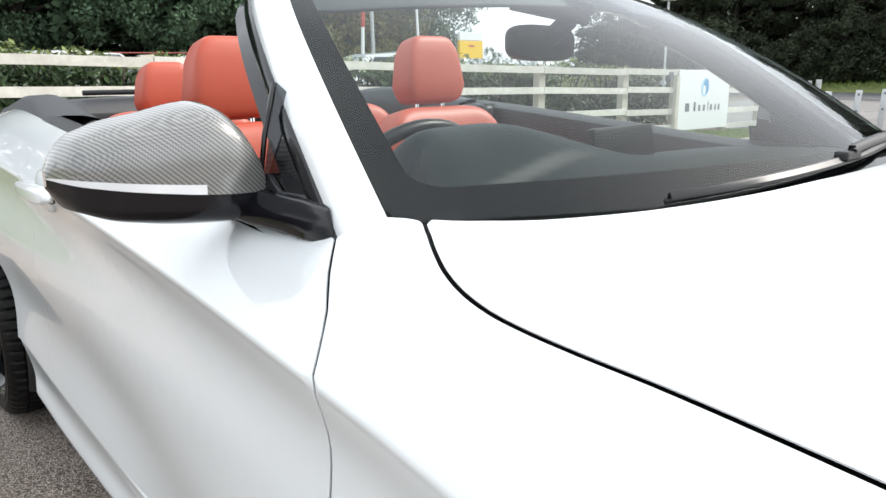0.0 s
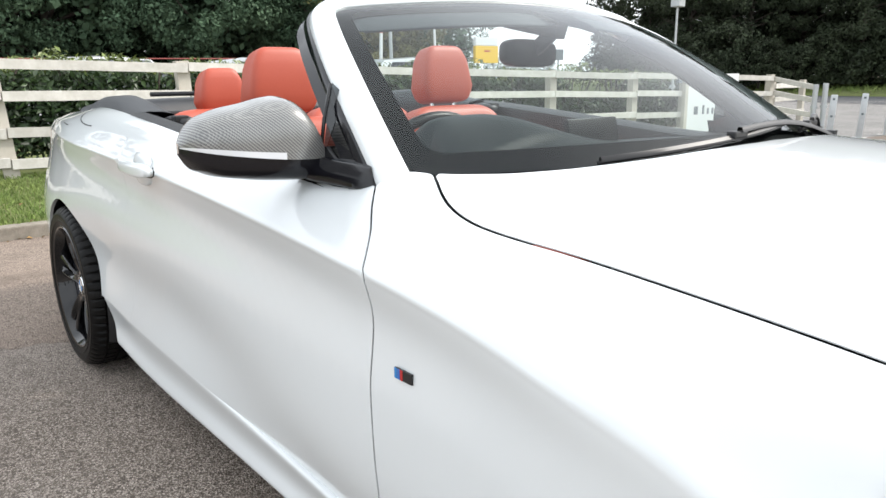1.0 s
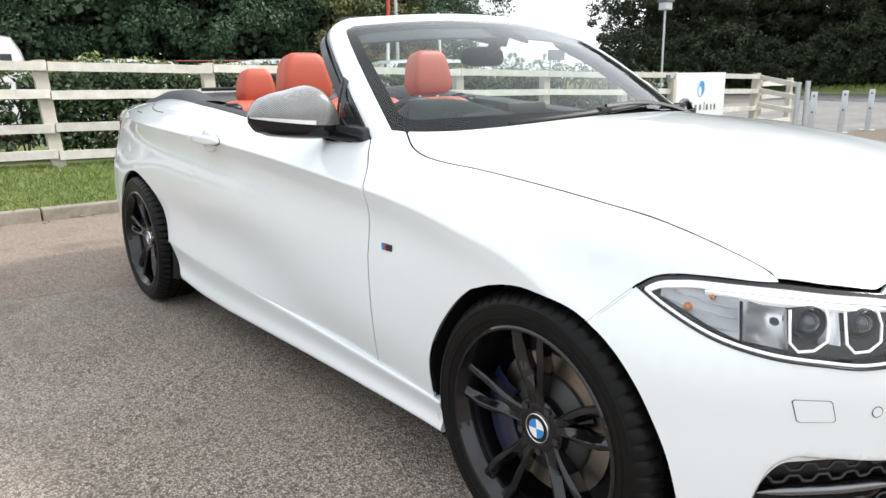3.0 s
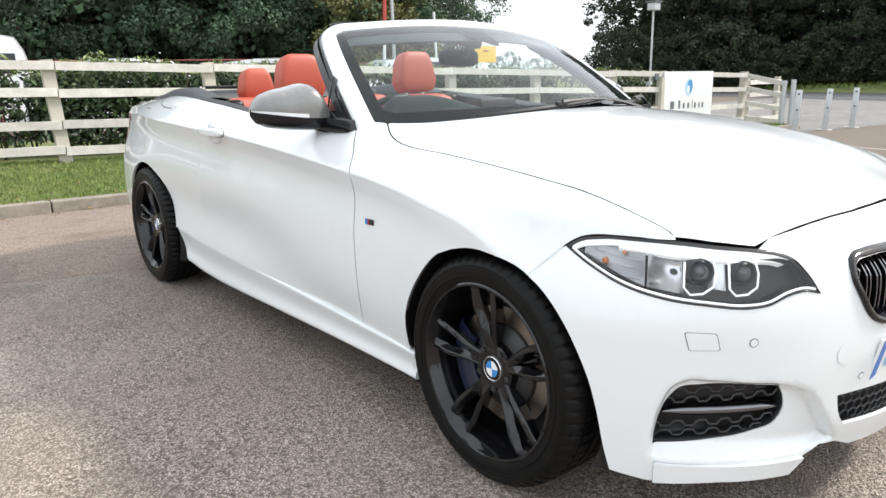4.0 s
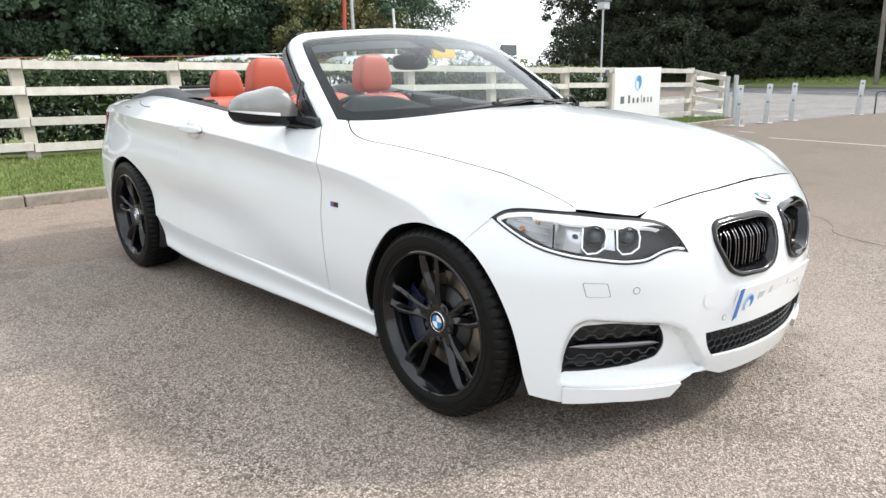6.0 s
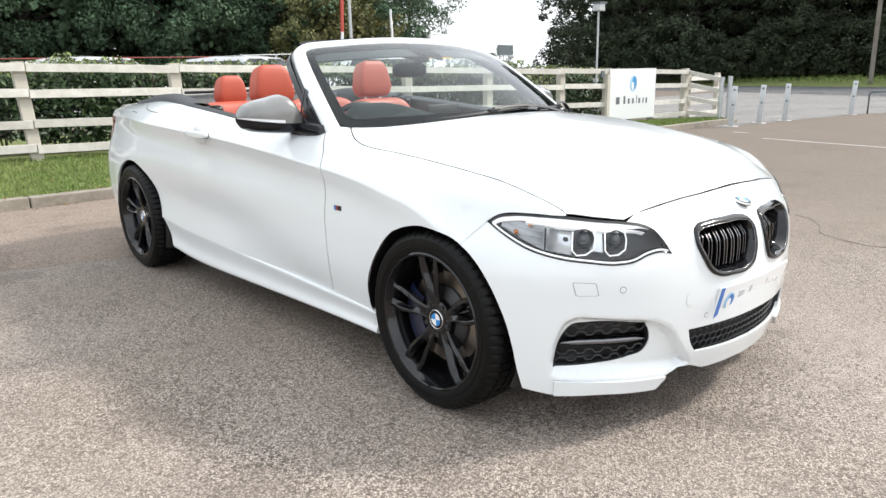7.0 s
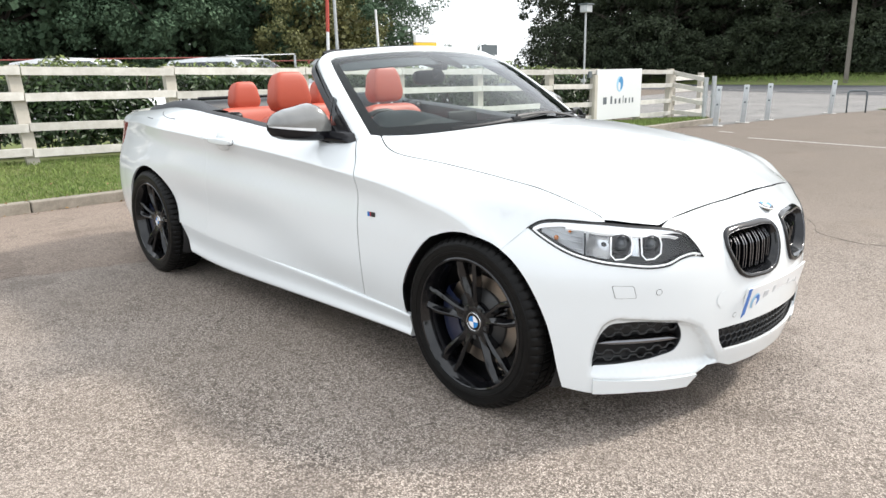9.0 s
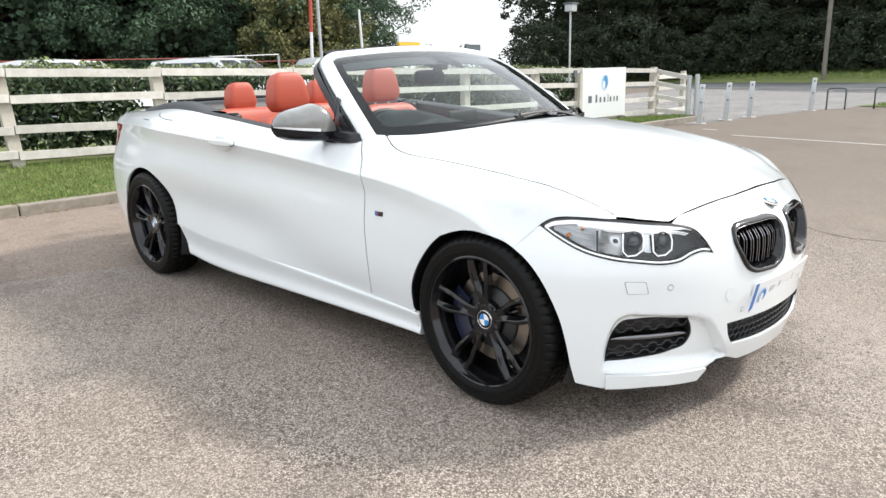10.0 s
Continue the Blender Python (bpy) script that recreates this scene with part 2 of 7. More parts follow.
def sheet(fmap, outline, step, holes=(), lines=(), lip=0.012, mirror=False, both=False, flip=False):
    """A curved panel: the region of a surface inside an outline, with its edges turned in by lip metres."""
    loops = [np.asarray(outline)] + [np.asarray(h) for h in holes]
    B = np.concatenate(loops)
    edges, loop_ids, k = [], [], 0
    for lp in loops:
        ids = list(range(k, k + len(lp)))
        edges += list(zip(ids, ids[1:] + ids[:1]))
        loop_ids.append(ids)
        k += len(lp)
    for ln in lines:
        ids = list(range(k, k + len(ln)))
        edges += list(zip(ids, ids[1:]))
        B = np.concatenate([B, ln])
        k += len(ln)
    lo, hi = loops[0].min(0), loops[0].max(0)
    gx, gy = np.arange(lo[0] + step / 2, hi[0], step), np.arange(lo[1] + step / 2, hi[1], step)
    G = np.array([(x, y) for i, x in enumerate(gx) for y in gy + (step / 2 if i % 2 else 0)])

    def keep(p):
        c = inside(loops[0], p)
        for h in loops[1:]:
            c &= ~inside(h, p)
        return c
    if len(G):
        G = G[keep(G)]
    if len(G):
        far = np.ones(len(G), bool)
        for i in range(0, len(B), 200):
            d = np.linalg.norm(G[:, None] - B[None, i:i + 200], axis=2).min(1)
            far &= d > step * 0.45
        G = G[far]
    P2 = np.concatenate([B, G]) if len(G) else B
    vo, eo, fo, ov, oe, of = delaunay_2d_cdt([Vector(p) for p in P2], edges, [], 0, 1e-7)
    Q = np.array([tuple(v) for v in vo])
    where = {}
    for i, src in enumerate(ov):
        for s in src:
            where[s] = i
    F = np.array([f for f in fo if len(f) == 3])
    F = F[keep(Q[F].mean(1))]
    area = (Q[F[:, 1], 0] - Q[F[:, 0], 0]) * (Q[F[:, 2], 1] - Q[F[:, 0], 1]) - (Q[F[:, 2], 0] - Q[F[:, 0], 0]) * (Q[F[:, 1], 1] - Q[F[:, 0], 1])
    F = np.where((area < 0)[:, None], F[:, ::-1], F)[abs(area) > 1e-12]
    e = step * 0.05
    P = fmap(Q)
    N = np.cross(fmap(Q + (e, 0)) - fmap(Q - (e, 0)), fmap(Q + (0, e)) - fmap(Q - (0, e)))
    N /= np.linalg.norm(N, axis=1)[:, None] + 1e-12
    if flip:
        N, F = -N, F[:, ::-1]
    V, NN, FF = [P], [N], [F.tolist()]
    n = len(P)
    if lip:
        for ids in loop_ids:
            w = [where[i] for i in ids]
            a = np.concatenate([P[w], P[w] - N[w] * lip])
            V.append(a)
            NN.append(np.zeros_like(a))
            m = len(w)
            FF.append([(n + i, n + m + i, n + m + (i + 1) % m, n + (i + 1) % m) for i in range(m)])
            n += 2 * m
    V, NN, FF = np.concatenate(V), np.concatenate(NN), [tuple(f) for fs in FF for f in fs]
    M = (1, -1, 1)
    if both:
        k = len(V)
        FF += [tuple(k + i for i in f[::-1]) for f in FF]
        V, NN = np.concatenate([V, V * M]), np.concatenate([NN, NN * M])
    elif mirror:
        V, NN, FF = V * M, NN * M, [f[::-1] for f in FF]
    return V, FF, NN


def panel(name, mat, parent, fmap, outline, step, label="", **kw):
    V, F, N = sheet(fmap, outline, step, **kw)
    return arrays(name, V, F, mat, parent, label, normals=N)


def fpanel(*args, **kw):
    """A panel on a surface whose angle runs the other way round."""
    return panel(*args, flip=True, **kw)


# ---------------------------------------------------------------- the car: surfaces
# x ahead, y to its left, z up; the origin lies on the ground between the axles
car = empty("convertible_car")
tagged(car, "white two-door convertible car, roof down, red leather seats, black wheels", "car")
AX, TYRE = 1.345, 0.318

# plan outline of the flank, its crease, its top edge (door top, then bonnet gap)
OUT = crv((-2.6, -2.30, 0.0), (-2.45, -2.275, -.40), (-2.25, -2.17, -.66), (-2.05, -2.02, -.785), (-1.75, -1.745, -.855), (-1.345, -1.345, -.884),
          (-.9, -.9, -.868), (-.3, -.3, -.860), (.5, .5, -.860), (.9, .9, -.868), (1.345, 1.345, -.886), (1.6, 1.6, -.864), (1.82, 1.82, -.77))
ZC = crv((-2.6, .885), (-2.2, .902), (-1.85, .905), (-1.5, .912), (-.95, .888), (-.48, .866), (-.07, .848), (.3, .823), (.62, .798), (.86, .778), (1.1, .745), (1.345, .69), (1.5, .605), (1.6, .57), (1.82, .55))
ZB = crv((-2.6, .955), (-2.2, .955), (-1.95, .962), (-1.5, .985), (-1.1, 1.008), (-.58, .983), (-.05, .939), (.43, .903), (.54, .904), (.60, .920), (.64, .934), (.67, .9385), (.692, .934), (.712, .926), (.743, .916), (.785, .901),
         (.825, .89), (.864, .881), (.911, .8745), (.953, .871), (1.05, .866), (1.19, .855), (1.42, .831), (1.59, .806), (1.66, .786), (1.71, .766), (1.745, .748), (1.765, .735), (1.782, .7195), (1.82, .68))
YB = crv((-2.6, 0), (-2.45, -.36), (-2.25, -.575), (-1.95, -.665), (-1.5, -.712), (-1.1, -.742), (-.05, -.765), (.43, -.765), (.54, -.762), (.60, -.750), (.64, -.738), (.67, -.716), (.690, -.694), (.712, -.702), (.743, -.720), (.785, -.740),
         (.825, -.752), (.864, -.756), (.911, -.756), (.953, -.755), (1.42, -.747), (1.59, -.738), (1.66, -.727), (1.71, -.710), (1.745, -.692), (1.765, -.681), (1.782, -.6735), (1.82, -.66))
XB = crv((-2.6, -2.235), (-2.45, -2.21), (-2.25, -2.12), (-2.05, -2.0), (-1.8, -1.785), (-1.6, -1.6), (-1.5, -1.5), (0, 0), (1.82, 1.82))
Z0 = crv((-2.6, .25), (-1.75, .20), (-1.66, .2), (-1.02, .355), (-.7, .328), (-.2, .305), (.65, .276), (.96, .268), (1.82, .25))
D0 = crv((-2.6, .10), (-2.0, .06), (-1.7, .035), (-1.0, .042), (.6, .042), (1.0, .035), (1.82, .03))
CR = crv((-2.6, .3), (-2.0, .25), (-1.6, .4), (-1.1, .7), (.6, .75), (.95, .4), (1.2, .1), (1.82, 0.0))  # how sharp the crease is


def ramp(x, a, b):
    q = np.clip((x - a) / (b - a), 0, 1)
    return q * q * (3 - 2 * q)


def side_rows(u):
    u = np.clip(np.asarray(u, float), -2.6, 1.82)
    o = OUT(u)
    e = 1e-3
    t = OUT(np.minimum(u + e, 1.82)) - OUT(np.maximum(u - e, -2.6))
    t /= np.linalg.norm(t, axis=-1)[..., None]
    nrm = np.stack([-t[..., 1], t[..., 0]], -1)  # points into the car
    zc, zb, z0, cr = ZC(u), ZB(u), Z0(u), CR(u)
    lean = .060 * ramp(-u, .9, 1.8)  # the tail leans in above the wheel
    top = np.stack([XB(u), YB(u)], -1)
    hol = (1 - ramp(u, -.35, .62)) * ramp(u, -1.55, -1.15)  # the hollow above the sill deepens towards the rear
    ft = ramp(u, 1.38, 1.62)
    rows = []
    for d, z in ((D0(u) * (1 - hol) + .026 * hol, z0), (.017 + .021 * hol, z0 + (zc - z0) * (.20 + .05 * hol)), (.009 + .003 * cr, z0 + (zc - z0) * .60), (.008 + .016 * cr, zc - .060), (.005 + .003 * cr, zc - .012),
                 (.004 + .001 * (1 - cr), zc), (.011 - .003 * (1 - cr), zc + .011), (.026 - .004 * (1 - cr) + .022 * ft, zc + .032)):
        d = d + lean * np.clip((z - .64) / .25, 0, 1.1)
        rows.append(np.concatenate([o + nrm * d[..., None], z[..., None]], -1))
    a = o + nrm * (.02 + lean)[..., None]
    w = (.48 + .12 * ft)[..., None]
    m = a * (1 - w) + top * w
    rows.append(np.concatenate([m, (zc + (zb - zc) * (.70 + .06 * (1 - cr)))[..., None]], -1))
    rows.append(np.concatenate([top, zb[..., None]], -1))
    # one step past the edge, so that the surface turns over
    nx = np.stack([top[..., 0], top[..., 1] + .09], -1)
    rows.append(np.concatenate([nx, (zb + .018)[..., None]], -1))
    return np.stack(rows, 0)


def side(uv):
    """The flank at (u, t / 10): t from 0 at the sill to 9 at the top edge; by the lamp it runs into the apron's surface."""
    uv = np.asarray(uv, float)
    p = side_plain(uv)
    w = ramp(p[:, 0], 1.38, 1.49) * (1 - ramp(uv[:, 1], .56, .90))
    i = np.where(w > 0)[0]
    if len(i):
        # the step between both skins, taken no higher than the lamp's top edge
        lo, hi = np.zeros(len(i)), uv[i, 1].copy()
        for _ in range(22):
            mid = (lo + hi) / 2
            low = side_plain(np.stack([uv[i, 0], mid], 1))[:, 2] < .722
            lo, hi = np.where(low, mid, lo), np.where(low, hi, mid)
        q = side_plain(np.stack([uv[i, 0], hi], 1))
        a = np.full(len(i), 1.0)
        for _ in range(40):
            f = front_plain(np.stack([a, q[:, 2]], 1))
            a = np.clip(a + (f[:, 0] - q[:, 0]) * .9, .3, 1.3)
        p[i, 1] += w[i] * (f[:, 1] - q[:, 1])
    return p


def side_plain(uv):
    uv = np.asarray(uv, float)
    R = side_rows(uv[:, 0])
    t = np.clip(uv[:, 1] * 10, 0, 10)
    i = np.minimum(t.astype(int), 9)
    f = (t - i)[:, None]
    K = np.arange(len(uv))
    p0, p1, p2, p3 = R[np.maximum(i - 1, 0), K], R[i, K], R[i + 1, K], R[np.minimum(i + 2, 10), K]
    def tang(a, b, c):
        l1, l2 = np.linalg.norm(b - a, axis=1)[:, None] + 1e-6, np.linalg.norm(c - b, axis=1)[:, None] + 1e-6
        return ((b - a) / l1 * l2 + (c - b) / l2 * l1) / (l1 + l2)
    L = np.linalg.norm(p2 - p1, axis=1)[:, None]
    m1, m2 = tang(p0, p1, p2) * L, tang(p1, p2, p3) * L
    m1 = np.where((i == 0)[:, None], p2 - p1, m1)
    return (2 * f**3 - 3 * f**2 + 1) * p1 + (f**3 - 2 * f**2 + f) * m1 + (-2 * f**3 + 3 * f**2) * p2 + (f**3 - f**2) * m2


def at_z(u, z):
    """The t / 10 at which the flank reaches height z at u."""
    u, z = np.broadcast_arrays(np.asarray(u, float), np.asarray(z, float))
    lo, hi = np.zeros(u.size), np.full(u.size, .9)
    for _ in range(26):
        mid = (lo + hi) / 2
        below = side(np.stack([u.ravel(), mid], 1))[:, 2] < z.ravel()
        lo, hi = np.where(below, mid, lo), np.where(below, hi, mid)
    return lo


def on_side(xz):
    xz = np.asarray(xz, float)
    return np.stack([xz[:, 0], at_z(xz[:, 0], xz[:, 1])], 1)


def arch(cx, r, a0, a1, n=48):
    a = np.radians(np.linspace(a0, a1, n))
    return np.stack([cx + r * np.cos(a), TYRE + r * np.sin(a)], 1)


# the front apron: radius about an upright axis, by angle and height
FX = 1.2
PLAN = crv(*[(math.atan2(-y, x - FX), math.hypot(x - FX, y)) for x, y in
             ((2.085, .05), (2.085, 0), (2.073, -.17), (2.035, -.33), (1.98, -.49), (1.90, -.64), (1.80, -.765), (1.70, -.83), (1.6, -.864), (1.5, -.878), (1.42, -.885))])
LC = crv((.08, .06), (.17, .035), (.25, .014), (.33, .006), (.43, 0), (.52, .003), (.6, .015), (.64, .030), (.67, .054), (.707, .090), (.757, .128), (.82, .2))
LS = crv((.08, .03), (.17, .014), (.3, .003), (.45, 0), (.56, .006), (.62, .022), (.69, .058), (.725, .083), (.78, .14), (.82, .2))


def seg_dist(p, poly):
    d = np.full(len(p), 9.0)
    for a, b in zip(poly, np.roll(poly, -1, axis=0)):
        ab = b - a
        t = np.clip(((p - a) @ ab) / (ab @ ab), 0, 1)
        d = np.minimum(d, np.linalg.norm(p - a - t[:, None] * ab, axis=1))
    return d


def plain_front(az):
    a, z = az[:, 0], az[:, 1]
    w = ramp(a, .35, .75)
    return PLAN(np.clip(a, -.05, 1.3)) - (1 - w) * LC(z) - w * LS(z)


# the scoop round each side intake, in (angle, height)
SCOOP = smooth_loop([(.912, .219), (.912, .219), (.908, .29), (.892, .36), (.864, .408), (.825, .424), (.78, .420), (.687, .408), (.55, .385), (.49, .358), (.43, .294), (.36, .205), (.36, .205), (.473, .186), (.473, .186), (.69, .203)], .015)


def LIP(a):
    return .217 - (.894 - a) * .0855


def front(az):
    az = np.asarray(az, float)
    r = plain_front(az)
    q = az * (1.0, 1.05)
    s = SCOOP * (1.0, 1.05)
    d = seg_dist(q, s) * np.where(inside(s, q), 1, -1)
    # the scoop falls away under its brow and rises again towards the splitter
    low = az[:, 1] - LIP(az[:, 0])
    r = r - .034 * ramp(d, -.001, .023) * ramp(low, -.004, .05)
    return np.stack([FX + r * np.cos(az[:, 0]), -r * np.sin(az[:, 0]), az[:, 1]], 1)


def front_plain(az):
    az = np.asarray(az, float)
    r = plain_front(az)
    return np.stack([FX + r * np.cos(az[:, 0]), -r * np.sin(az[:, 0]), az[:, 1]], 1)


def angle_at_x(x, z):
    lo, hi = 0.0, 1.3
    for _ in range(30):
        m = (lo + hi) / 2
        if front_plain(np.array([[m, z]]))[0, 0] > x:
            lo = m
        else:
            hi = m
    return lo


# the bonnet: height over the plan
HC = crv((.5, .992), (.70, .985), (.95, .967), (1.2, .943), (1.5, .897), (1.75, .836), (1.9, .783), (1.955, .757), (2.0, .725))
HE = crv((.5, .98), (.66, .941), (.692, .9325), (.712, .926), (.743, .916), (.785, .901), (.825, .89), (.864, .881), (.911, .8745), (.953, .871), (1.05, .866), (1.19, .855), (1.42, .831), (1.59, .806), (1.66, .786), (1.71, .766), (1.745, .748), (1.765, .735), (1.782, .7195), (1.82, .68), (1.9, .60), (2.0, .5))


# its front lip, in (angle, height): along the lamp's top, then over the nose
LIP_AZ = [(.862, .7205), (.80, .7137), (.763, .7097), (.70, .7027), (.655, .6978), (.632, .7035), (.60, .7125), (.53, .7235), (.451, .732), (.35, .740), (.249, .745), (.12, .751), (0, .753)]
LIP_P = front_plain(LIP_AZ)
EDGE_Z = crv(*[(-y, z) for x, y, z in LIP_P[::-1]])
EDGE_X = crv(*[(-y, x) for x, y, z in LIP_P[::-1]])


def bonnet_plain(x, y):
    r = np.clip(y / -YB(np.maximum(x, .70)), 0, 1.0)
    e, c = HE(x), HC(x)
    return e + (c - e) * (1 - r ** 2.6) + .006 * np.exp(-((r - .62) / .12) ** 2) * ramp(x, .9, 1.1)


def bonnet(xy):
    xy = np.asarray(xy, float)
    x, y = xy[:, 0], np.abs(xy[:, 1])
    z = bonnet_plain(x, y)
    # towards its front lip the skin bends down to the lamps and the nose
    ex = EDGE_X(y)
    k = ramp(x, ex - .30, ex) ** 1.3
    z = z + (EDGE_Z(y) - bonnet_plain(ex, y)) * k
    return np.stack([xy[:, 0], xy[:, 1], z], 1)


GAP = .0045
# ---------------------------------------------------------------- body panels
DOOR_F = [(.712, .285), (.722, .34), (.728, .40), (.726, .47), (.719, .584), (.719, .679), (.721, .74), (.713, .80), (.687, .847), (.669, .872), (.656, .89), (.645, .903), (.63, .915)]
DOOR_R = [(-.70, .335), (-.66, .48), (-.60, .70), (-.585, .85), (-.60, .975)]


def flank_panels(mirror):
    tag = dict(mirror=mirror)
    n = 60
    # wing
    df = smooth_loop(DOOR_F, .02, closed=False)
    up = np.stack([df[:, 0] + GAP / 2, at_z(df[:, 0], df[:, 1])], 1)
    top_u = np.concatenate([np.linspace(.634, .688, 10), np.linspace(.690, .70, 10), np.linspace(.704, .90, 30), np.linspace(.92, 1.776, 50)])
    top = np.stack([top_u, np.full(100, .8995)], 1)
    lamp = on_side(smooth_loop([(1.779, .7205), (1.755, .722), (1.722, .7255), (1.68, .727), (1.645, .726), (1.62, .7215), (1.602, .7145), (1.585, .702), (1.576, .6945)], .012, closed=False))
    seam = on_side(np.linspace((1.572, .6890), (1.502, .6170), 12))
    ar = on_side(np.concatenate([smooth_loop([(1.478, .6265), (1.44, .640), (1.40, .6505), (1.35, .6555), (1.295, .6505), (1.238, .6365)], .02, closed=False), arch(1.36, .348, 122, 180, 24) - np.stack([.026 * ramp(np.linspace(122, 180, 24), 135, 178), np.zeros(24)], 1)]))
    foot = on_side([(.984, .30), (.988, .275)])
    low_u = np.linspace(.985, .745, 10)
    low = np.stack([low_u, np.full(10, .002)], 1)
    panel("front_wing", PAINT, car, side, np.concatenate([up, top, lamp, seam, ar, foot, low]), .022, lip=.002, **tag)
    # door
    dr = smooth_loop(DOOR_R, .03, closed=False)
    back = np.stack([dr[:, 0] + GAP / 8, at_z(dr[:, 0], dr[:, 1])], 1)
    fr = np.stack([df[:, 0] - GAP / 2, at_z(df[:, 0], df[:, 1])], 1)
    tu = np.linspace(back[-1, 0], .585, 50)
    topd = np.stack([tu, np.full(50, .895)], 1)
    lu = np.linspace(.73, -.69, 60)
    lowd = np.stack([lu, np.full(60, .002)], 1)
    panel("door", PAINT, car, side, np.concatenate([back, topd, fr[::-1], lowd]), .03, lip=.002, **tag)
    # rear quarter and tail, round to the middle
    bk = np.stack([dr[:, 0] - GAP / 8, at_z(dr[:, 0], dr[:, 1])], 1)
    tq = np.linspace(bk[-1, 0], -2.6, 70)
    topq = np.stack([tq, np.full(70, .90)], 1)
    lq = np.linspace(-2.6, -1.66, 30)
    lowq = np.stack([lq, np.full(30, .0)], 1)
    arq = on_side(arch(-1.345, .346, 200, 6, 60))
    lf = np.linspace(-.995, -.72, 8)
    lowf = np.stack([lf, np.full(8, .002)], 1)
    lamp_hole = smooth_loop(on_side([(-1.79, .898), (-1.86, .82), (-1.93, .752), (-2.05, .742), (-2.35, .745), (-2.35, .895), (-2.05, .905), (-1.9, .905)]), .02)
    panel("rear_quarter", PAINT, car, side, np.concatenate([bk[::-1][::-1], topq, lowq, arq, lowf]), .03, holes=[lamp_hole], **tag)
    inner = np.asarray(lamp_hole)
    c = inner.mean(0)
    panel("tail_lamp", TAILRED, car, lambda q: side(q) - 0.002 * 0, c + (inner - c) * .965, .03, "red tail lamp lens", lip=.02, **tag)


for mir in (False, True):
    flank_panels(mir)

# bonnet
rear = crv((-0.681, 0.694), (-0.642, 0.738), (-0.596, 0.784), (-0.542, 0.829), (-0.447, 0.888), (-0.355, 0.925), (-0.241, 0.947), (0, .957), (0.241, 0.947), (0.355, 0.925), (0.447, 0.888), (0.542, 0.829), (0.596, 0.784), (0.642, 0.738), (0.681, 0.694))
e_u = np.array([(x, float(YB(x)) + .0060) for x in (.7, .706, .712, .72, .73, .743, .755, .77, .785, .805, .825, .845, .864, .885, .911, .953, 1.05, 1.15, 1.25, 1.35, 1.42, 1.5, 1.59, 1.65, 1.70, 1.73, 1.75, 1.765)])
e_f = LIP_P[:-1, :2] - (.005, 0)
yr = np.linspace(.679, -.679, 48)
rear_e = np.stack([rear(yr), yr], 1)
right = np.concatenate([e_u, e_f])
bonnet_edge = dense(np.concatenate([rear_e, right, (right * (1, -1))[::-1]]), .03)
panel("bonnet", PAINT, car, bonnet, bonnet_edge, .035, lip=.002)

# front apron
LAMP_LOW = np.array([(1.136, .693), (1.061, .657), (.983, .624), (.891, .600), (.796, .585), (.694, .574), (.638, .578), (.588, .594), (.536, .600), (.49, .592), (.49, .592), (.52, .636), (.55, .668), (.59, .684), (.65, .695)])
LAMP_UP = np.array([(.65, .695), (.763, .707), (.863, .718), (.946, .723), (1.048, .723), (1.099, .714), (1.136, .693)])
nose = [(0.0, .752), (.12, .750), (.249, .744), (.35, .739), (.451, .731), (.53, .723), (.61, .714)]
SPLIT = [(.894, .1625), (.731, .158), (.519, .138), (.478, .172)]
bot = [(.985, .178), (.905, .164), (.8945, .1635), (.8942, .2165), (.736, .2015), (.6, .190), (.478, .1795), (.42, .20), (.36, .197), (.286, .172), (.15, .170), (0.0, .168)]
arc = [(angle_at_x(x, z), z) for x, z in smooth_loop([(1.502, .6155), (1.543, .595), (1.59, .558), (1.622, .519), (1.651, .467), (1.679, .402), (1.698, .325), (1.711, .24), (1.722, .180)], .015, closed=False)]
seamf = [(angle_at_x(x, z), z) for x, z in np.linspace((1.572, .6889), (1.503, .6172), 12)]
low_lamp = smooth_loop(LAMP_LOW, .012, closed=False)
outline = np.concatenate([low_lamp[::-1], np.array(seamf), np.array(arc), dense(bot, .03, closed=False), dense([(0.0, .168), (0.0, nose[0][1])], .03, closed=False)[1:-1], np.array(nose)])
outline = outline[np.concatenate([[True], np.linalg.norm(np.diff(outline, axis=0), axis=1) > 1e-4])]
KID = smooth_loop([(.378, .630), (.374, .648), (.352, .661), (.30, .668), (.20, .671), (.09, .668), (.048, .658), (.036, .635), (.036, .60), (.042, .56), (.065, .515), (.11, .497), (.20, .494), (.265, .498), (.31, .517), (.347, .56)], .012)
INTAKE = smooth_loop([(.898, .252), (.898, .252), (.892, .304), (.872, .356), (.842, .388), (.785, .394), (.575, .374), (.575, .374), (.556, .345), (.550, .310), (.568, .281), (.64, .262), (.77, .252)], .010)
# the lower opening reaches the middle line, so it is cut from the outline itself
LI = smooth_loop([(0.0, .238), (.2, .241), (.352, .246), (.352, .246), (.384, .285), (.40, .333), (.40, .333), (.2, .335), (0.0, .336)], .015, closed=False)
o2 = [p for p in outline if not (abs(p[0]) < 1e-6 and .2 < p[1] < .36)]
k = max(i for i in range(len(o2)) if abs(o2[i][0]) < 1e-6 and o2[i][1] < .25) + 1
outline2 = np.array(o2[:k] + [tuple(p) for p in LI] + o2[k:])
t_ = np.roll(SCOOP, -1, axis=0) - np.roll(SCOOP, 1, axis=0)
t_ /= np.linalg.norm(t_, axis=1)[:, None]
n_ = np.stack([t_[:, 1], -t_[:, 0]], 1)
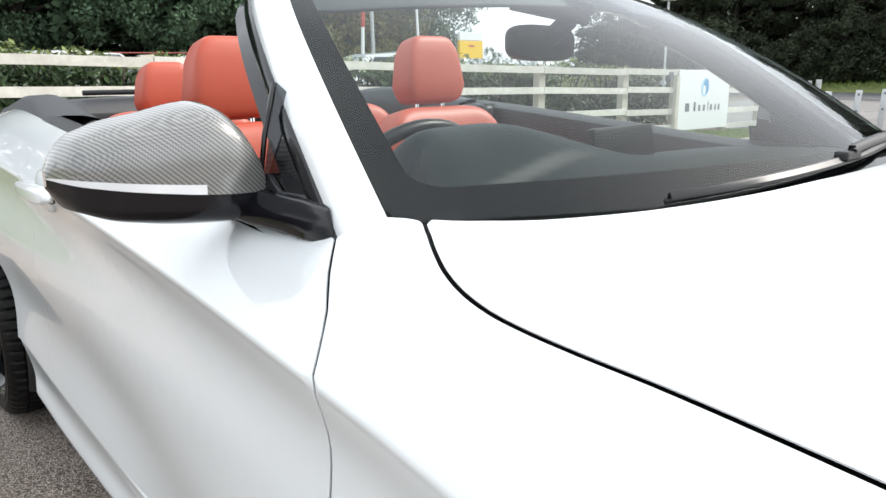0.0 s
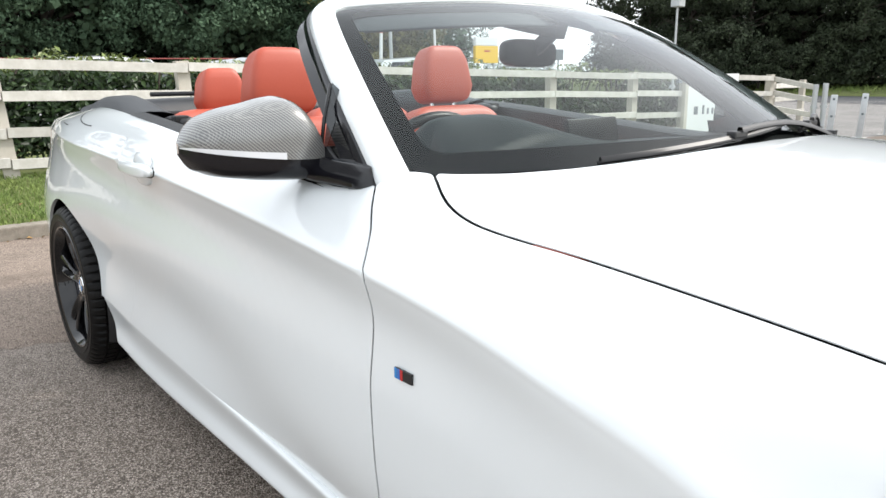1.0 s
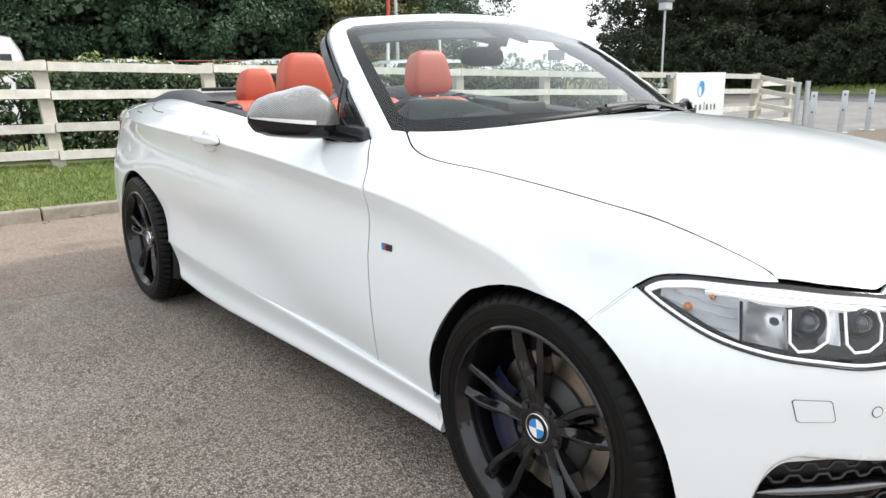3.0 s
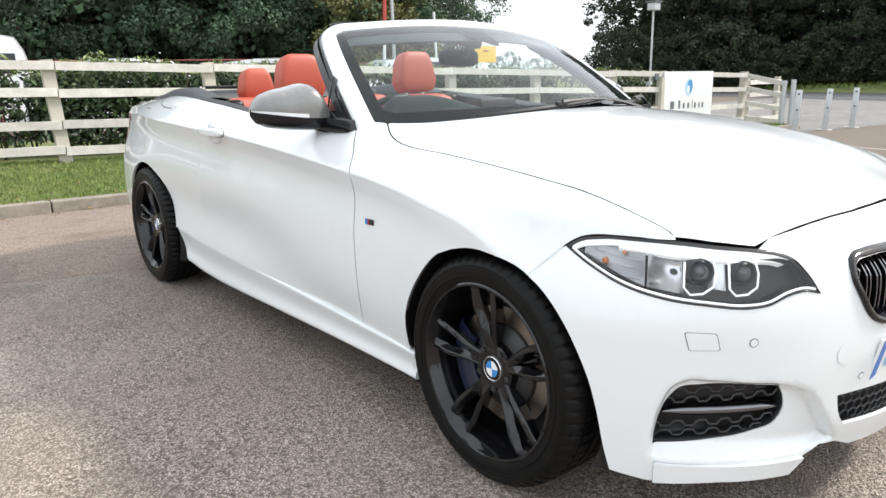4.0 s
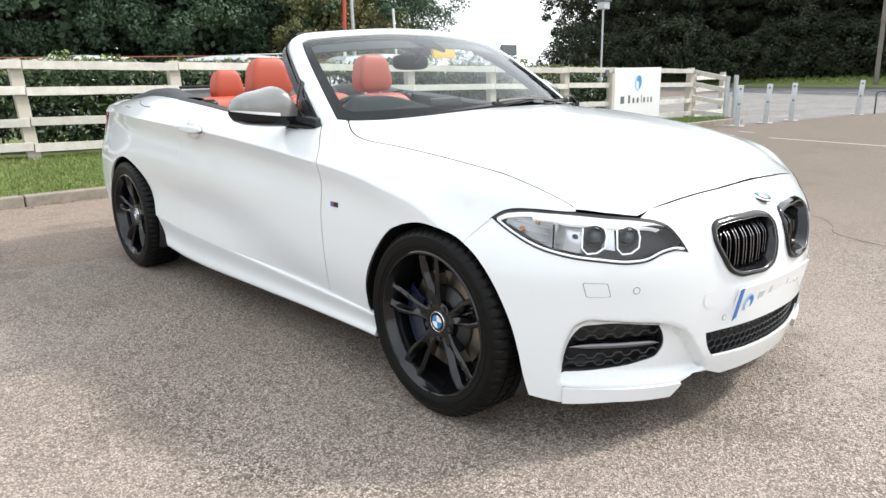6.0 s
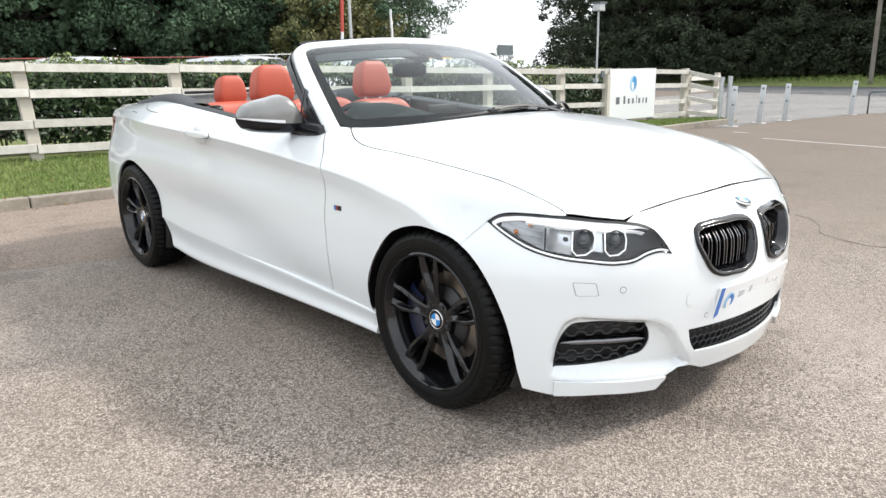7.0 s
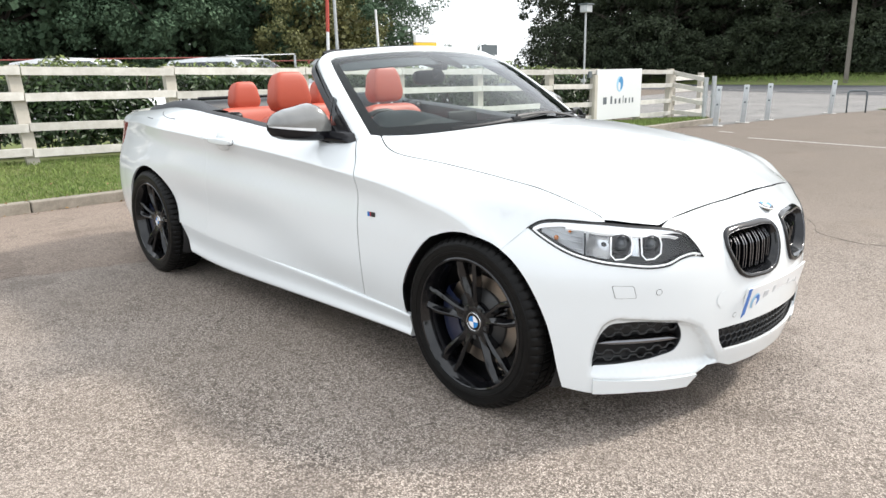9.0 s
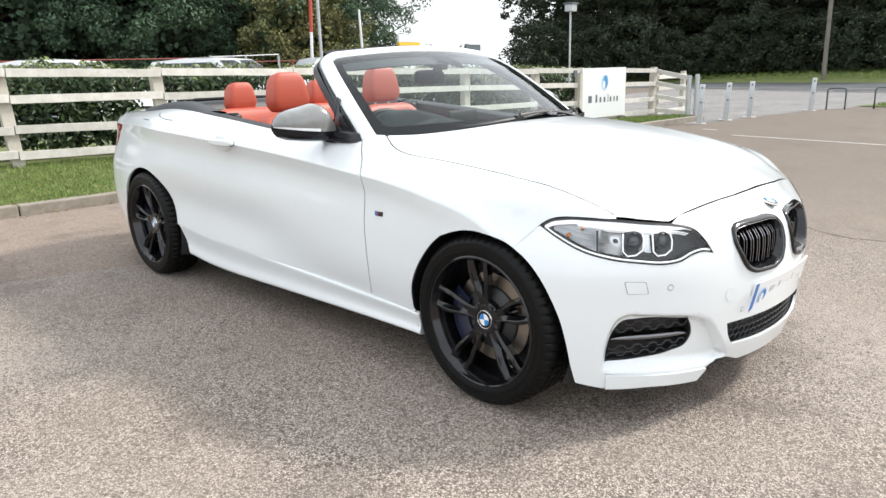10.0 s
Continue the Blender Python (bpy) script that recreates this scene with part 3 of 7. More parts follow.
n_ *= np.where(inside(SCOOP, SCOOP + n_ * .004), 1, -1)[:, None]
SC_IN = SCOOP + n_ * .006
scoop_i = np.where(SCOOP[:, 1] - LIP(SCOOP[:, 0]) > .02)[0]
fpanel("front_bumper", PAINT, car, front, outline2, .013, holes=[KID, INTAKE], both=True, lip=.010, lines=[p[scoop_i] for p in (SCOOP, SC_IN)])
# painted flange that closes the joint of wing and bumper
pw = side(on_side(np.linspace((1.572, .6890), (1.502, .6170), 12)))
pb = front(np.array(seamf))
V = []
for p, q in zip(pw, pb):
    d = (q - p) / (np.linalg.norm(q - p) + 1e-6) * .004
    V += [tuple(w + np.array((-.0005, .0015, -.0005))) for w in (p - d, p + (q - p) * .4, q + d)]
for mir in (False, True):
    arrays("joint_flange", V if not mir else [(x, -y, z) for x, y, z in V], grid_faces(12, 3, flip=mir), PAINT, car, "white flange in the joint of wing and bumper")
sp_top = [(a, float(LIP(a)) - .003) for a in np.linspace(.478, .893, 24)]
for mir in (False, True):
    fpanel("splitter", PAINT, car, lambda q: front_plain(q) + np.stack([np.cos(q[:, 0]), -np.sin(q[:, 0]), 0 * q[:, 0]], 1) * .008, dense(SPLIT + sp_top, .014), .02, "white splitter blade under the apron", mirror=mir, lip=.012)


# ---------------------------------------------------------------- the car: fittings
def tube(bm, pts, r, sides=6, closed=False):
    pts = [Vector(p) for p in pts]
    n = len(pts)
    rings = []
    for i, p in enumerate(pts):
        a = pts[(i - 1) % n] if closed or i else p
        b = pts[(i + 1) % n] if closed or i < n - 1 else p
        q = (b - a).to_track_quat("Z", "Y").to_matrix()
        rr = r(i / max(1, n - 1)) if callable(r) else r
        rings.append([bm.verts.new(p + q @ Vector((math.cos(2 * math.pi * k / sides) * rr, math.sin(2 * math.pi * k / sides) * rr, 0))) for k in range(sides)])
    for i in range(n if closed else n - 1):
        A, B = rings[i], rings[(i + 1) % n]
        for k in range(sides):
            bm.faces.new((A[k], A[(k + 1) % sides], B[(k + 1) % sides], B[k]))
    if not closed:
        bm.faces.new(rings[0][::-1])
        bm.faces.new(rings[-1])
    return bm


def mirrored(ob):
    """The same part on the car's other side."""
    me = ob.data.copy()
    me.transform(Matrix.Diagonal((1, -1, 1, 1)))
    me.flip_normals()
    o = new(ob.name.split(".")[0], me)
    o.visible_shadow = ob.visible_shadow
    o.parent = ob.parent
    if "label" in ob:
        tagged(o, ob["label"])
    return o


def pair(ob):
    kids = list(ob.children)
    m = mirrored(ob)
    for k in kids:
        mirrored(k).parent = m
    return ob


def soft_box(name, c, h, mat, parent, e=0.35, label="", nu=40, nv=20, shape=None, m=None, mesh_only=False):
    """A padded block: centre, half sizes, and how square it is (small e: squarer)."""
    V = []
    f = lambda v: math.copysign(abs(v) ** e, v)
    for j in range(nv):
        b = -math.pi / 2 + math.pi * j / (nv - 1)
        for i in range(nu):
            a = 2 * math.pi * i / nu
            p = Vector((f(math.cos(b)) * f(math.cos(a)), f(math.cos(b)) * f(math.sin(a)), f(math.sin(b))))
            if shape:
                p = shape(p)
            p = Vector((p.x * h[0], p.y * h[1], p.z * h[2]))
            V.append(tuple((m @ p if m is not None else p) + Vector(c)))
    F = [tuple(q) for q in grid_faces(nv, nu, wrap_v=True)]
    F = [q[::-1] for q in F]
    return arrays(name, V, F, mat, parent, label)


def radial(az, dr):
    p = front_plain(az)
    a = np.asarray(az)[:, 0]
    return p + np.stack([np.cos(a), -np.sin(a), 0 * a], 1) * np.asarray(dr).reshape(-1, 1)


# head lamps
lamp_loop = np.concatenate([smooth_loop(LAMP_LOW, .012, closed=False)[:-1], smooth_loop(LAMP_UP, .012, closed=False)[:-1]])
lamp_loop = lamp_loop[np.linalg.norm(lamp_loop - np.roll(lamp_loop, 1, axis=0), axis=1) > 1e-4]


def inset(loop, d):
    """A closed loop moved inwards by d."""
    t = np.roll(loop, -1, axis=0) - np.roll(loop, 1, axis=0)
    t /= np.linalg.norm(t, axis=1)[:, None] + 1e-9
    n = np.stack([-t[:, 1], t[:, 0]], 1)
    area = np.sum(loop[:, 0] * np.roll(loop[:, 1], -1) - np.roll(loop[:, 0], -1) * loop[:, 1])
    return loop + n * d * (1 if area > 0 else -1)


def depth_map(d):
    return lambda q: radial(q, np.full(len(q), -d))


def lamp_depth(q):
    a = np.asarray(q)[:, 0]
    return radial(q, -.045 + .012 * ramp(a, .95, 1.1))


in1 = inset(lamp_loop, .004)
lamp = fpanel("head_lamp", SATIN, car, lamp_depth, in1, .02, "clear-lensed head lamp with two projectors and white light bar", lip=0)
V, F = [], []
loops = [radial(inset(lamp_loop, d), np.full(len(lamp_loop), r)) for d, r in ((.0005, .001), (.002, .003), (.0042, .002), (.0052, -.01), (.004, -.05))]
arrays("seal", np.concatenate(loops), grid_faces(5, len(lamp_loop), wrap_v=True), GLOSS, lamp, "gloss black lamp edge")
lens_ob = fpanel("lens", LENS, lamp, lambda q: radial(q, np.full(len(q), .001)), inset(lamp_loop, .004), .03, "clear lamp cover", lip=0)
lens_ob.visible_shadow = False


def band(a_list, zlo, zhi, d, n=40):
    """A strip in (angle, height) between two height curves."""
    a = np.linspace(a_list[0], a_list[1], n)
    return np.concatenate([np.stack([a, zlo(a)], 1), np.stack([a, zhi(a)], 1)[::-1]]), depth_map(d)


top_z = crv(*[(a, z) for a, z in ((.49, .60), (.52, .636), (.55, .668), (.59, .684), (.65, .695), (.763, .707), (.863, .718), (.946, .723), (1.048, .723), (1.099, .714), (1.136, .693))])
bot_z = crv(*[(a, z) for a, z in ((.49, .592), (.536, .600), (.588, .594), (.638, .578), (.694, .574), (.796, .585), (.891, .600), (.983, .624), (1.061, .657), (1.136, .693))])
o, f = band((.56, 1.125), lambda a: top_z(a) - .0065, lambda a: top_z(a) - .0015, -.003)
fpanel("top_seal", SATIN, lamp, f, o, .01, "black upper lamp seal", lip=.004)
o, f = band((.565, 1.118), lambda a: top_z(a) - .0075 - .0125 * ramp(a, .555, .66), lambda a: top_z(a) - .0070, .003)
fpanel("light_bar", DRL, lamp, f, o, .012, "white daytime light bar", lip=.006)
o, f = band((.575, 1.03), lambda a: top_z(a) - .0225, lambda a: top_z(a) - .0195, .010)
fpanel("groove", SATIN, lamp, f, o, .01, lip=.004)
o, f = band((.585, 1.0), lambda a: top_z(a) - .0240 - .0085 * ramp(a, .60, .72) + .006 * ramp(a, .86, 1.0), lambda a: top_z(a) - .0232, .007)
fpanel("light_bar", DRL, lamp, f, o, .012, "white daytime light bar", lip=.02)
# chrome lower edge; the glowing bar white stands in for its sky reflection
bm = bmesh.new()
aa = np.linspace(.505, 1.115, 60)
tube(bm, radial(np.stack([aa, bot_z(aa) + .0080], 1), np.full(60, -.003)), .0030, 8)
part("bright_edge", bm, DRL, lamp, "thin lower edge, glowing in place of a chrome sheen", smooth=True)


def bowl(a0, a1, d0, d1):
    """A hollow reflector between two angles, deepest in its middle."""
    def g(q):
        q = np.asarray(q, float)
        zc = (top_z(q[:, 0]) + bot_z(q[:, 0])) / 2 - .01
        k = np.clip(1 - ((q[:, 0] - (a0 + a1) / 2) / ((a1 - a0) / 2)) ** 2, 0, 1) * np.clip(1 - ((q[:, 1] - zc) / .045) ** 2, 0, 1)
        return radial(q, -d0 - d1 * k)
    return g


o, f = band((.935, 1.085), lambda a: bot_z(a) + .014, lambda a: top_z(a) - .028 + .006 * ramp(a, .86, 1.0), .0)
fpanel("reflector", REFL, lamp, bowl(.935, 1.085, .014, .018), o, .006, "ribbed silver indicator reflector", lip=.01)
for dz in (.026, .046, .062):
    aa = np.linspace(.94, 1.085, 24)
    zz = bot_z(aa) * .45 + float(bot_z(.94)) * .55 + dz
    ok = (zz > bot_z(aa) + .016) & (zz < top_z(aa) - .028)
    if ok.sum() > 3:
        bm = bmesh.new()
        tube(bm, radial(np.stack([aa, zz], 1)[ok], np.full(int(ok.sum()), -.016)), .0010, 6)
        part("rib", bm, SILVERP, lamp, smooth=True)
for a, z, r in ((1.030, float(bot_z(1.030)) + .027, .0080), (.985, float(top_z(.985)) - .036, .0050)):
    soft_box("indicator_bulb", tuple(radial(np.array([[a, z]]), [-.016])[0]), (r, r, r), AMBER, lamp, 1.0, "amber indicator bulb", nu=16, nv=10)
o, f = band((.845, .928), lambda a: bot_z(a) + .014, lambda a: top_z(a) - .033, .0)
fpanel("bezel", SILVERP, lamp, bowl(.80, .928, .016, .03), o, .006, "silver bezel beside the projector", lip=.02)
o, f = band((.738, .785), lambda a: bot_z(a) + .030, lambda a: top_z(a) - .034, .0)
fpanel("bezel", SILVERP, lamp, bowl(.715, .80, .024, .012), o, .006, "silver bezel between the projectors", lip=.02)
for a, z, r in ((.808, .650, .028), (.698, .644, .026)):
    c = radial(np.array([[a, z]]), [-.03])[0]
    nrm = Vector((math.cos(a * .55), -math.sin(a * .55), .02)).normalized()
    q = nrm.to_track_quat("-Y", "Z").to_matrix().to_4x4()
    M = Matrix.Translation(Vector(c)) @ q
    V, F = lathe([(r * 1.12, .02), (r * 1.12, -.012), (r * 1.08, -.018), (r * .98, -.014), (r * .94, .0), (r * .93, .02)], 32)
    ring = arrays("projector_ring", [tuple(M @ Vector(v)) for v in V], F, SATIN, lamp, "dark ring round the projector")
    V, F = lathe([(r * .93, .004), (r * .8, -.010), (r * .55, -.019), (r * .28, -.0235), (.001, -.025)], 32)
    arrays("projector_lens", [tuple(M @ Vector(v)) for v in V], F, material("projector_glass", (0.03, 0.035, 0.04), 0.05, 0.0, 1.0), lamp, "dark round projector lens")
    bm = bmesh.new()
    tube(bm, radial([(a - .036, z + .028), (a - .041, z), (a - .034, z - .028), (a - .008, z - .042), (a + .022, z - .043), (a + .037, z - .028), (a + .034, z + .024)], np.full(7, -.012)), .0026, 6)
    part("ring_light", bm, DRL, lamp, "angular white light ring", smooth=True)
pair(lamp)

# kidney grille
loops = [radial(inset(KID, d), np.full(len(KID), r)) for d, r in ((-.004, -.02), (-.004, .003), (-.001, .008), (.004, .0095), (.010, .008), (.013, .004), (.0165, -.020), (.021, -.034), (.029, -.065))]
grille = arrays("kidney_grille", np.concatenate(loops), grid_faces(9, len(KID), wrap_v=True), GLOSS, car, "gloss black kidney grille with upright slats")
fpanel("backing", SATIN, grille, depth_map(.064), inset(KID, .026), .02, lip=0)
bm = bmesh.new()
tube(bm, radial(inset(KID, .0125), np.full(len(KID), .0055)), .0012, 6, closed=True)
part("inner_line", bm, NOSEM, grille, "thin line in highlight grey inside the frame", smooth=True)
kin = inset(KID, .025)
for a in np.linspace(.078, .334, 7):
    zs = np.linspace(.48, .69, 120)
    ok = zs[inside(kin, np.stack([np.full(120, a), zs], 1))]
    if len(ok) < 8:
        continue
    z0, z1 = ok[0], ok[-1]
    slat = None
    # each black slat gets an added grey edge as its highlight
    for nm, mt in (("slat", GLOSS), ("slat_edge", NOSEM)):
        bm = bmesh.new()
        for da in (-.0080, .0080):
            prev = None
            for z in np.linspace(z0, z1, 13):
                k = (z - z0) / (z1 - z0)
                # upright below, leaning back above the bend
                out = -.010 - .016 * (1 - k) - .075 * max(0, k - .70)
                P = ((-.0030, .040), (-.0030, .0012), (.0030, .0012), (.0030, .040)) if mt is GLOSS else ((-.0024, .0013), (-.0016, 0), (.0016, 0), (.0024, .0013))
                cur = [bm.verts.new(Vector(radial([(a + da + s, z)], [out - dd])[0])) for s, dd in P]
                if prev:
                    for i in range(3):
                        bm.faces.new((prev[i], prev[i + 1], cur[i + 1], cur[i]))
                prev = cur
        ob = part(nm, bm, mt, grille if slat is None else slat, "" if slat is None else "front edge in grey for the slat's highlight", smooth=False)
        slat = slat or ob
pair(grille)


# lower openings: dark backing with a raised mesh
def zigzag(name, loop, zs, amp, period, d, r, parent, phase=0.0):
    bm = bmesh.new()
    for k, z in enumerate(zs):
        run = []
        for a in np.arange(loop[:, 0].min(), loop[:, 0].max(), period / 16):
            q = ((a / period + (k % 2) * .5 + phase) % 1.0)
            zz = z + amp * (np.clip(abs(q - .5) * 4 - 1, -.32, .32) / .32)
            p = np.array([[a, zz]])
            if inside(loop, p)[0]:
                run.append(tuple(radial(p, [-d])[0]))
            else:
                if len(run) > 2:
                    tube(bm, run, r, 5)
                run = []
        if len(run) > 2:
            tube(bm, run, r, 5)
    return part(name, bm, MESHM, parent, smooth=True)


intake = fpanel("side_intake", SATIN, car, lambda q: front(q) - np.stack([np.cos(q[:, 0]), -np.sin(q[:, 0]), 0 * q[:, 0]], 1) * .05, inset(INTAKE, -.004), .03, "black honeycomb air intake", lip=0)
V = radial(INTAKE, np.full(len(INTAKE), -.034))
loops = [radial(inset(INTAKE, d), np.full(len(INTAKE), r)) for d, r in ((-.001, -.036), (.003, -.040), (.005, -.07))]
arrays("rim", np.concatenate(loops), grid_faces(3, len(INTAKE), wrap_v=True), SATIN, intake)
zigzag("mesh", INTAKE, [.268, .291, .352, .375], .0062, .062, .046, .0032, intake)
bm = bmesh.new()
prev = None
for a in np.linspace(.56, .876, 24):
    z = .322 - (.872 - a) * .035
    k = 1 - ((a - .713) / .165) ** 6
    P = [Vector(radial([(a, z + dz)], [dr])[0]) for dz, dr in ((.016 * k, -.075), (.010 * k, -.050), (.0, -.043), (-.010 * k, -.050), (-.013 * k, -.075))]
    cur = [bm.verts.new(p) for p in P]
    if prev:
        for i in range(4):
            bm.faces.new((prev[i], prev[i + 1], cur[i + 1], cur[i]))
    prev = cur
part("blade", bm, NOSEM, intake, "glossy blade across the intake", smooth=True)
pair(intake)
LIF = np.concatenate([LI, (LI * (-1, 1))[::-1]])
LIF = LIF[np.linalg.norm(LIF - np.roll(LIF, 1, axis=0), axis=1) > 1e-5]


def sym(fn):
    def g(q):
        q = np.asarray(q, float)
        p = fn(np.stack([np.abs(q[:, 0]), q[:, 1]], 1))
        p[:, 1] *= np.where(q[:, 0] < 0, -1, 1)
        return p
    return g


centre = fpanel("centre_intake", SATIN, car, sym(depth_map(.06)), LIF, .04, "black honeycomb centre intake", lip=0)
bm = bmesh.new()
hx, hz = .034, .0235
for row in range(-1, 6):
    for col in range(-14, 15):
        a, z = (col + (row % 2) * .5) * hx, .232 + row * hz
        corners = [(a + hx * .5 * math.sin(k * math.pi / 3) / .866, z + hz * .667 * math.cos(k * math.pi / 3)) for k in range(4)]
        for p, q in zip(corners, corners[1:]):
            mid = np.array([[(p[0] + q[0]) / 2, (p[1] + q[1]) / 2]])
            if inside(LIF, mid)[0]:
                tube(bm, sym(depth_map(.022))(np.array([p, q])), .0027, 4)
loops = [sym(depth_map(d))(LIF) for d in (.004, .03, .062)]
arrays("rim", np.concatenate(loops), grid_faces(3, len(LIF), wrap_v=True), SATIN, centre)
part("honeycomb", bm, MESHM, centre, "black honeycomb mesh")

# sensors, jet covers, tow cover: shallow lids on the apron
for loop, nm, lb in ((dense([(.843, .528), (.839, .531), (.773, .526), (.767, .522), (.758, .489), (.762, .4855), (.826, .4885), (.832, .4915)], .004), "jet_cover", "white headlamp washer cover"),
                     (np.array([(.677 + .0115 * math.cos(t), .499 + .0105 * math.sin(t)) for t in np.linspace(0, 6.283, 20, endpoint=False)]), "parking_sensor", "round parking sensor"),
                     (np.array([(.322 + .010 * math.cos(t), .372 + .009 * math.sin(t)) for t in np.linspace(0, 6.283, 20, endpoint=False)]), "parking_sensor", "round parking sensor"),
                     (np.array([(.392 + .034 * math.cos(t), .440 + .028 * math.sin(t)) for t in np.linspace(0, 6.283, 28, endpoint=False)]), "tow_cover", "round tow-eye cover")):
    c = loop.mean(0)
    # a dark groove with the lid standing inside it
    V = np.concatenate([radial(c + (loop - c) * s, np.full(len(loop), d)) for s, d in ((1.0, .0008), ((.93 if nm != 'parking_sensor' else .80), .0008))])
    g = arrays(nm, V, grid_faces(2, len(loop), wrap_v=True), TRIM if nm != "tow_cover" else PAINT, car, lb)
    fpanel("lid", PAINT, g, lambda q: radial(q, np.full(len(q), .0014)), c + (loop - c) * (.955 if nm != 'parking_sensor' else .84), .01, lip=.002)
    pair(g)

# roundel on the nose
def roundel(parent, M, r, name="roundel"):
    V, F = lathe([(r, .004), (r, -.001), (r * .96, -.0028), (r * .90, -.003), (r * .70, -.0032), (.0005, -.0036)], 40)
    rd = arrays(name, [tuple(M @ Vector(v)) for v in V], F, GLOSS, parent, "black-ringed blue and white roundel")
    V, F = lathe([(r * 1.01, .002), (r * 1.01, -.003), (r * .95, -.004), (r * .93, -.003)], 40)
    arrays("ring", [tuple(M @ Vector(v)) for v in V], F, CHROME, rd)
    for q in range(4):
        a = np.linspace(q * math.pi / 2, (q + 1) * math.pi / 2, 9)
        V = [(0, -.0042, 0)] + [(r * .66 * math.cos(t), -.0042, r * .66 * math.sin(t)) for t in a]
        arrays("quarter", [tuple(M @ Vector(v)) for v in V], [(0, i + 1, i) for i in range(1, 9)], ROUNDB if q % 2 else ROUNDW, rd, smooth=False)
    return rd


M = Matrix.Translation((1.999, 0, .707)) @ Vector((.42, 0, .91)).to_track_quat("-Y", "Z").to_matrix().to_4x4()
roundel(car, M, .036)

# number plate: a white board bent round the nose; the lettering stands as plain grey bars
def plate_x(y, z):
    return 2.0945 - .30 * y * y - .22 * (.462 - z)


def plate_piece(name, y0, y1, z0, z1, lift, thick, mat, parent, label=""):
    """A thin slab on the bent plate."""
    bm = bmesh.new()
    prev = None
    for y in np.linspace(y0, y1, max(2, int((y1 - y0) / .02) + 2)):
        cur = [bm.verts.new((plate_x(y, z) + lift - d, y, z)) for d, z in ((thick, z0), (0, z0 + .0008), (0, z1 - .0008), (thick, z1))]
        if prev:
            for i in range(4):
                bm.faces.new((prev[i], prev[(i + 1) % 4], cur[(i + 1) % 4], cur[i]))
        else:
            bm.faces.new(cur[::-1])
        prev = cur
    bm.faces.new(prev)
    bmesh.ops.recalc_face_normals(bm, faces=bm.faces)
    return part(name, bm, mat, parent, label, angle=30)


plate = plate_piece("number_plate", -.248, .248, .346, .460, 0, .007, WHITEPL, car, "white display plate with a blue end")
plate_piece("blue_end", -.2475, -.229, .3465, .4595, .0012, .002, PLATEB, plate, "narrow blue end")
for nm, y0, z0, ry, rz, lift, mt in (("mark", -.186, .402, .027, .031, .0010, SIGNL), ("mark", -.180, .405, .017, .022, .0018, PLATEB), ("mark", -.190, .397, .012, .019, .0026, WHITEPL)):
    V = [(plate_x(y0, z0) + lift, y0, z0)] + [(plate_x(y0 + ry * math.cos(t), z0 + rz * math.sin(t)) + lift, y0 + ry * math.cos(t), z0 + rz * math.sin(t)) for t in np.linspace(0, 2 * math.pi, 24, endpoint=False)]
    arrays(nm, V, [(0, i, i % 24 + 1) for i in range(1, 25)], mt, plate, "blue and white round mark", smooth=False)
yb = -.135
for w, h in ((.050, .056), (.026, .062), (.026, .042), (.026, .042), (.009, .062), (.026, .042), (.018, .042), (.024, .042)):
    plate_piece("letter_bar", yb, yb + w * .62, .374, .374 + h, .0008, .001, PLATEG, plate, "plain pale grey bar in place of a letter")
    yb += w + .016

# sill skirts
SK = crv((0, .052, .004), (.08, .034, .003), (.14, .0300, 0), (.20, .0305, -.006), (.32, .036, -.022), (.45, .041, -.040), (.58, .0412, -.056), (.70, .0362, -.071), (.78, .0345, -.080), (.84, .039, -.0865), (.92, .075, -.093), (1, .12, -.094))
DROP = crv((-1.1, .85), (-.5, .80), (.1, .48), (.6, .2), (1.02, 0))  # towards the rear the skirt hangs deeper
V = []
for k in np.linspace(0, 1, 26):
    dy, dz = SK(k)
    for q in np.linspace(0, 1, 80):
        u0 = -.998 + .125 * max(0.0, k - .1)
        u = u0 + (1.02 - .005 * k - u0) * q
        V.append((u, float(OUT(u)[1]) + dy, float(Z0(u)) + dz * (1 + float(DROP(u)))))
for mir in (False, True):
    sk = arrays("sill_skirt", V if not mir else [(x, -y, z) for x, y, z in V], grid_faces(26, 80, flip=mir), PAINT, car)
    # plain ends close the skirt towards the wheels
    for q, nm in ((0, "end_cap"), (79, "end_cap")):
        ring = [V[r * 80 + q] for r in range(26)]
        ring = ring if not mir else [(x, -y, z) for x, y, z in ring]
        arrays(nm, ring, [tuple(range(26)) if (q == 0) != mir else tuple(range(25, -1, -1))], PAINT, sk, smooth=False)

# wheel housings, underside and cabin tub: dark shells behind the panels
def shell_y(x, z):
    """The outer skin's y at a point of a wheel arch."""
    if x > 1.49:
        return float(front_plain(np.array([(angle_at_x(x, max(z, .2)), max(z, .2))]))[0, 1])
    return float(side(on_side([(x, max(z, .29))]))[0, 1])


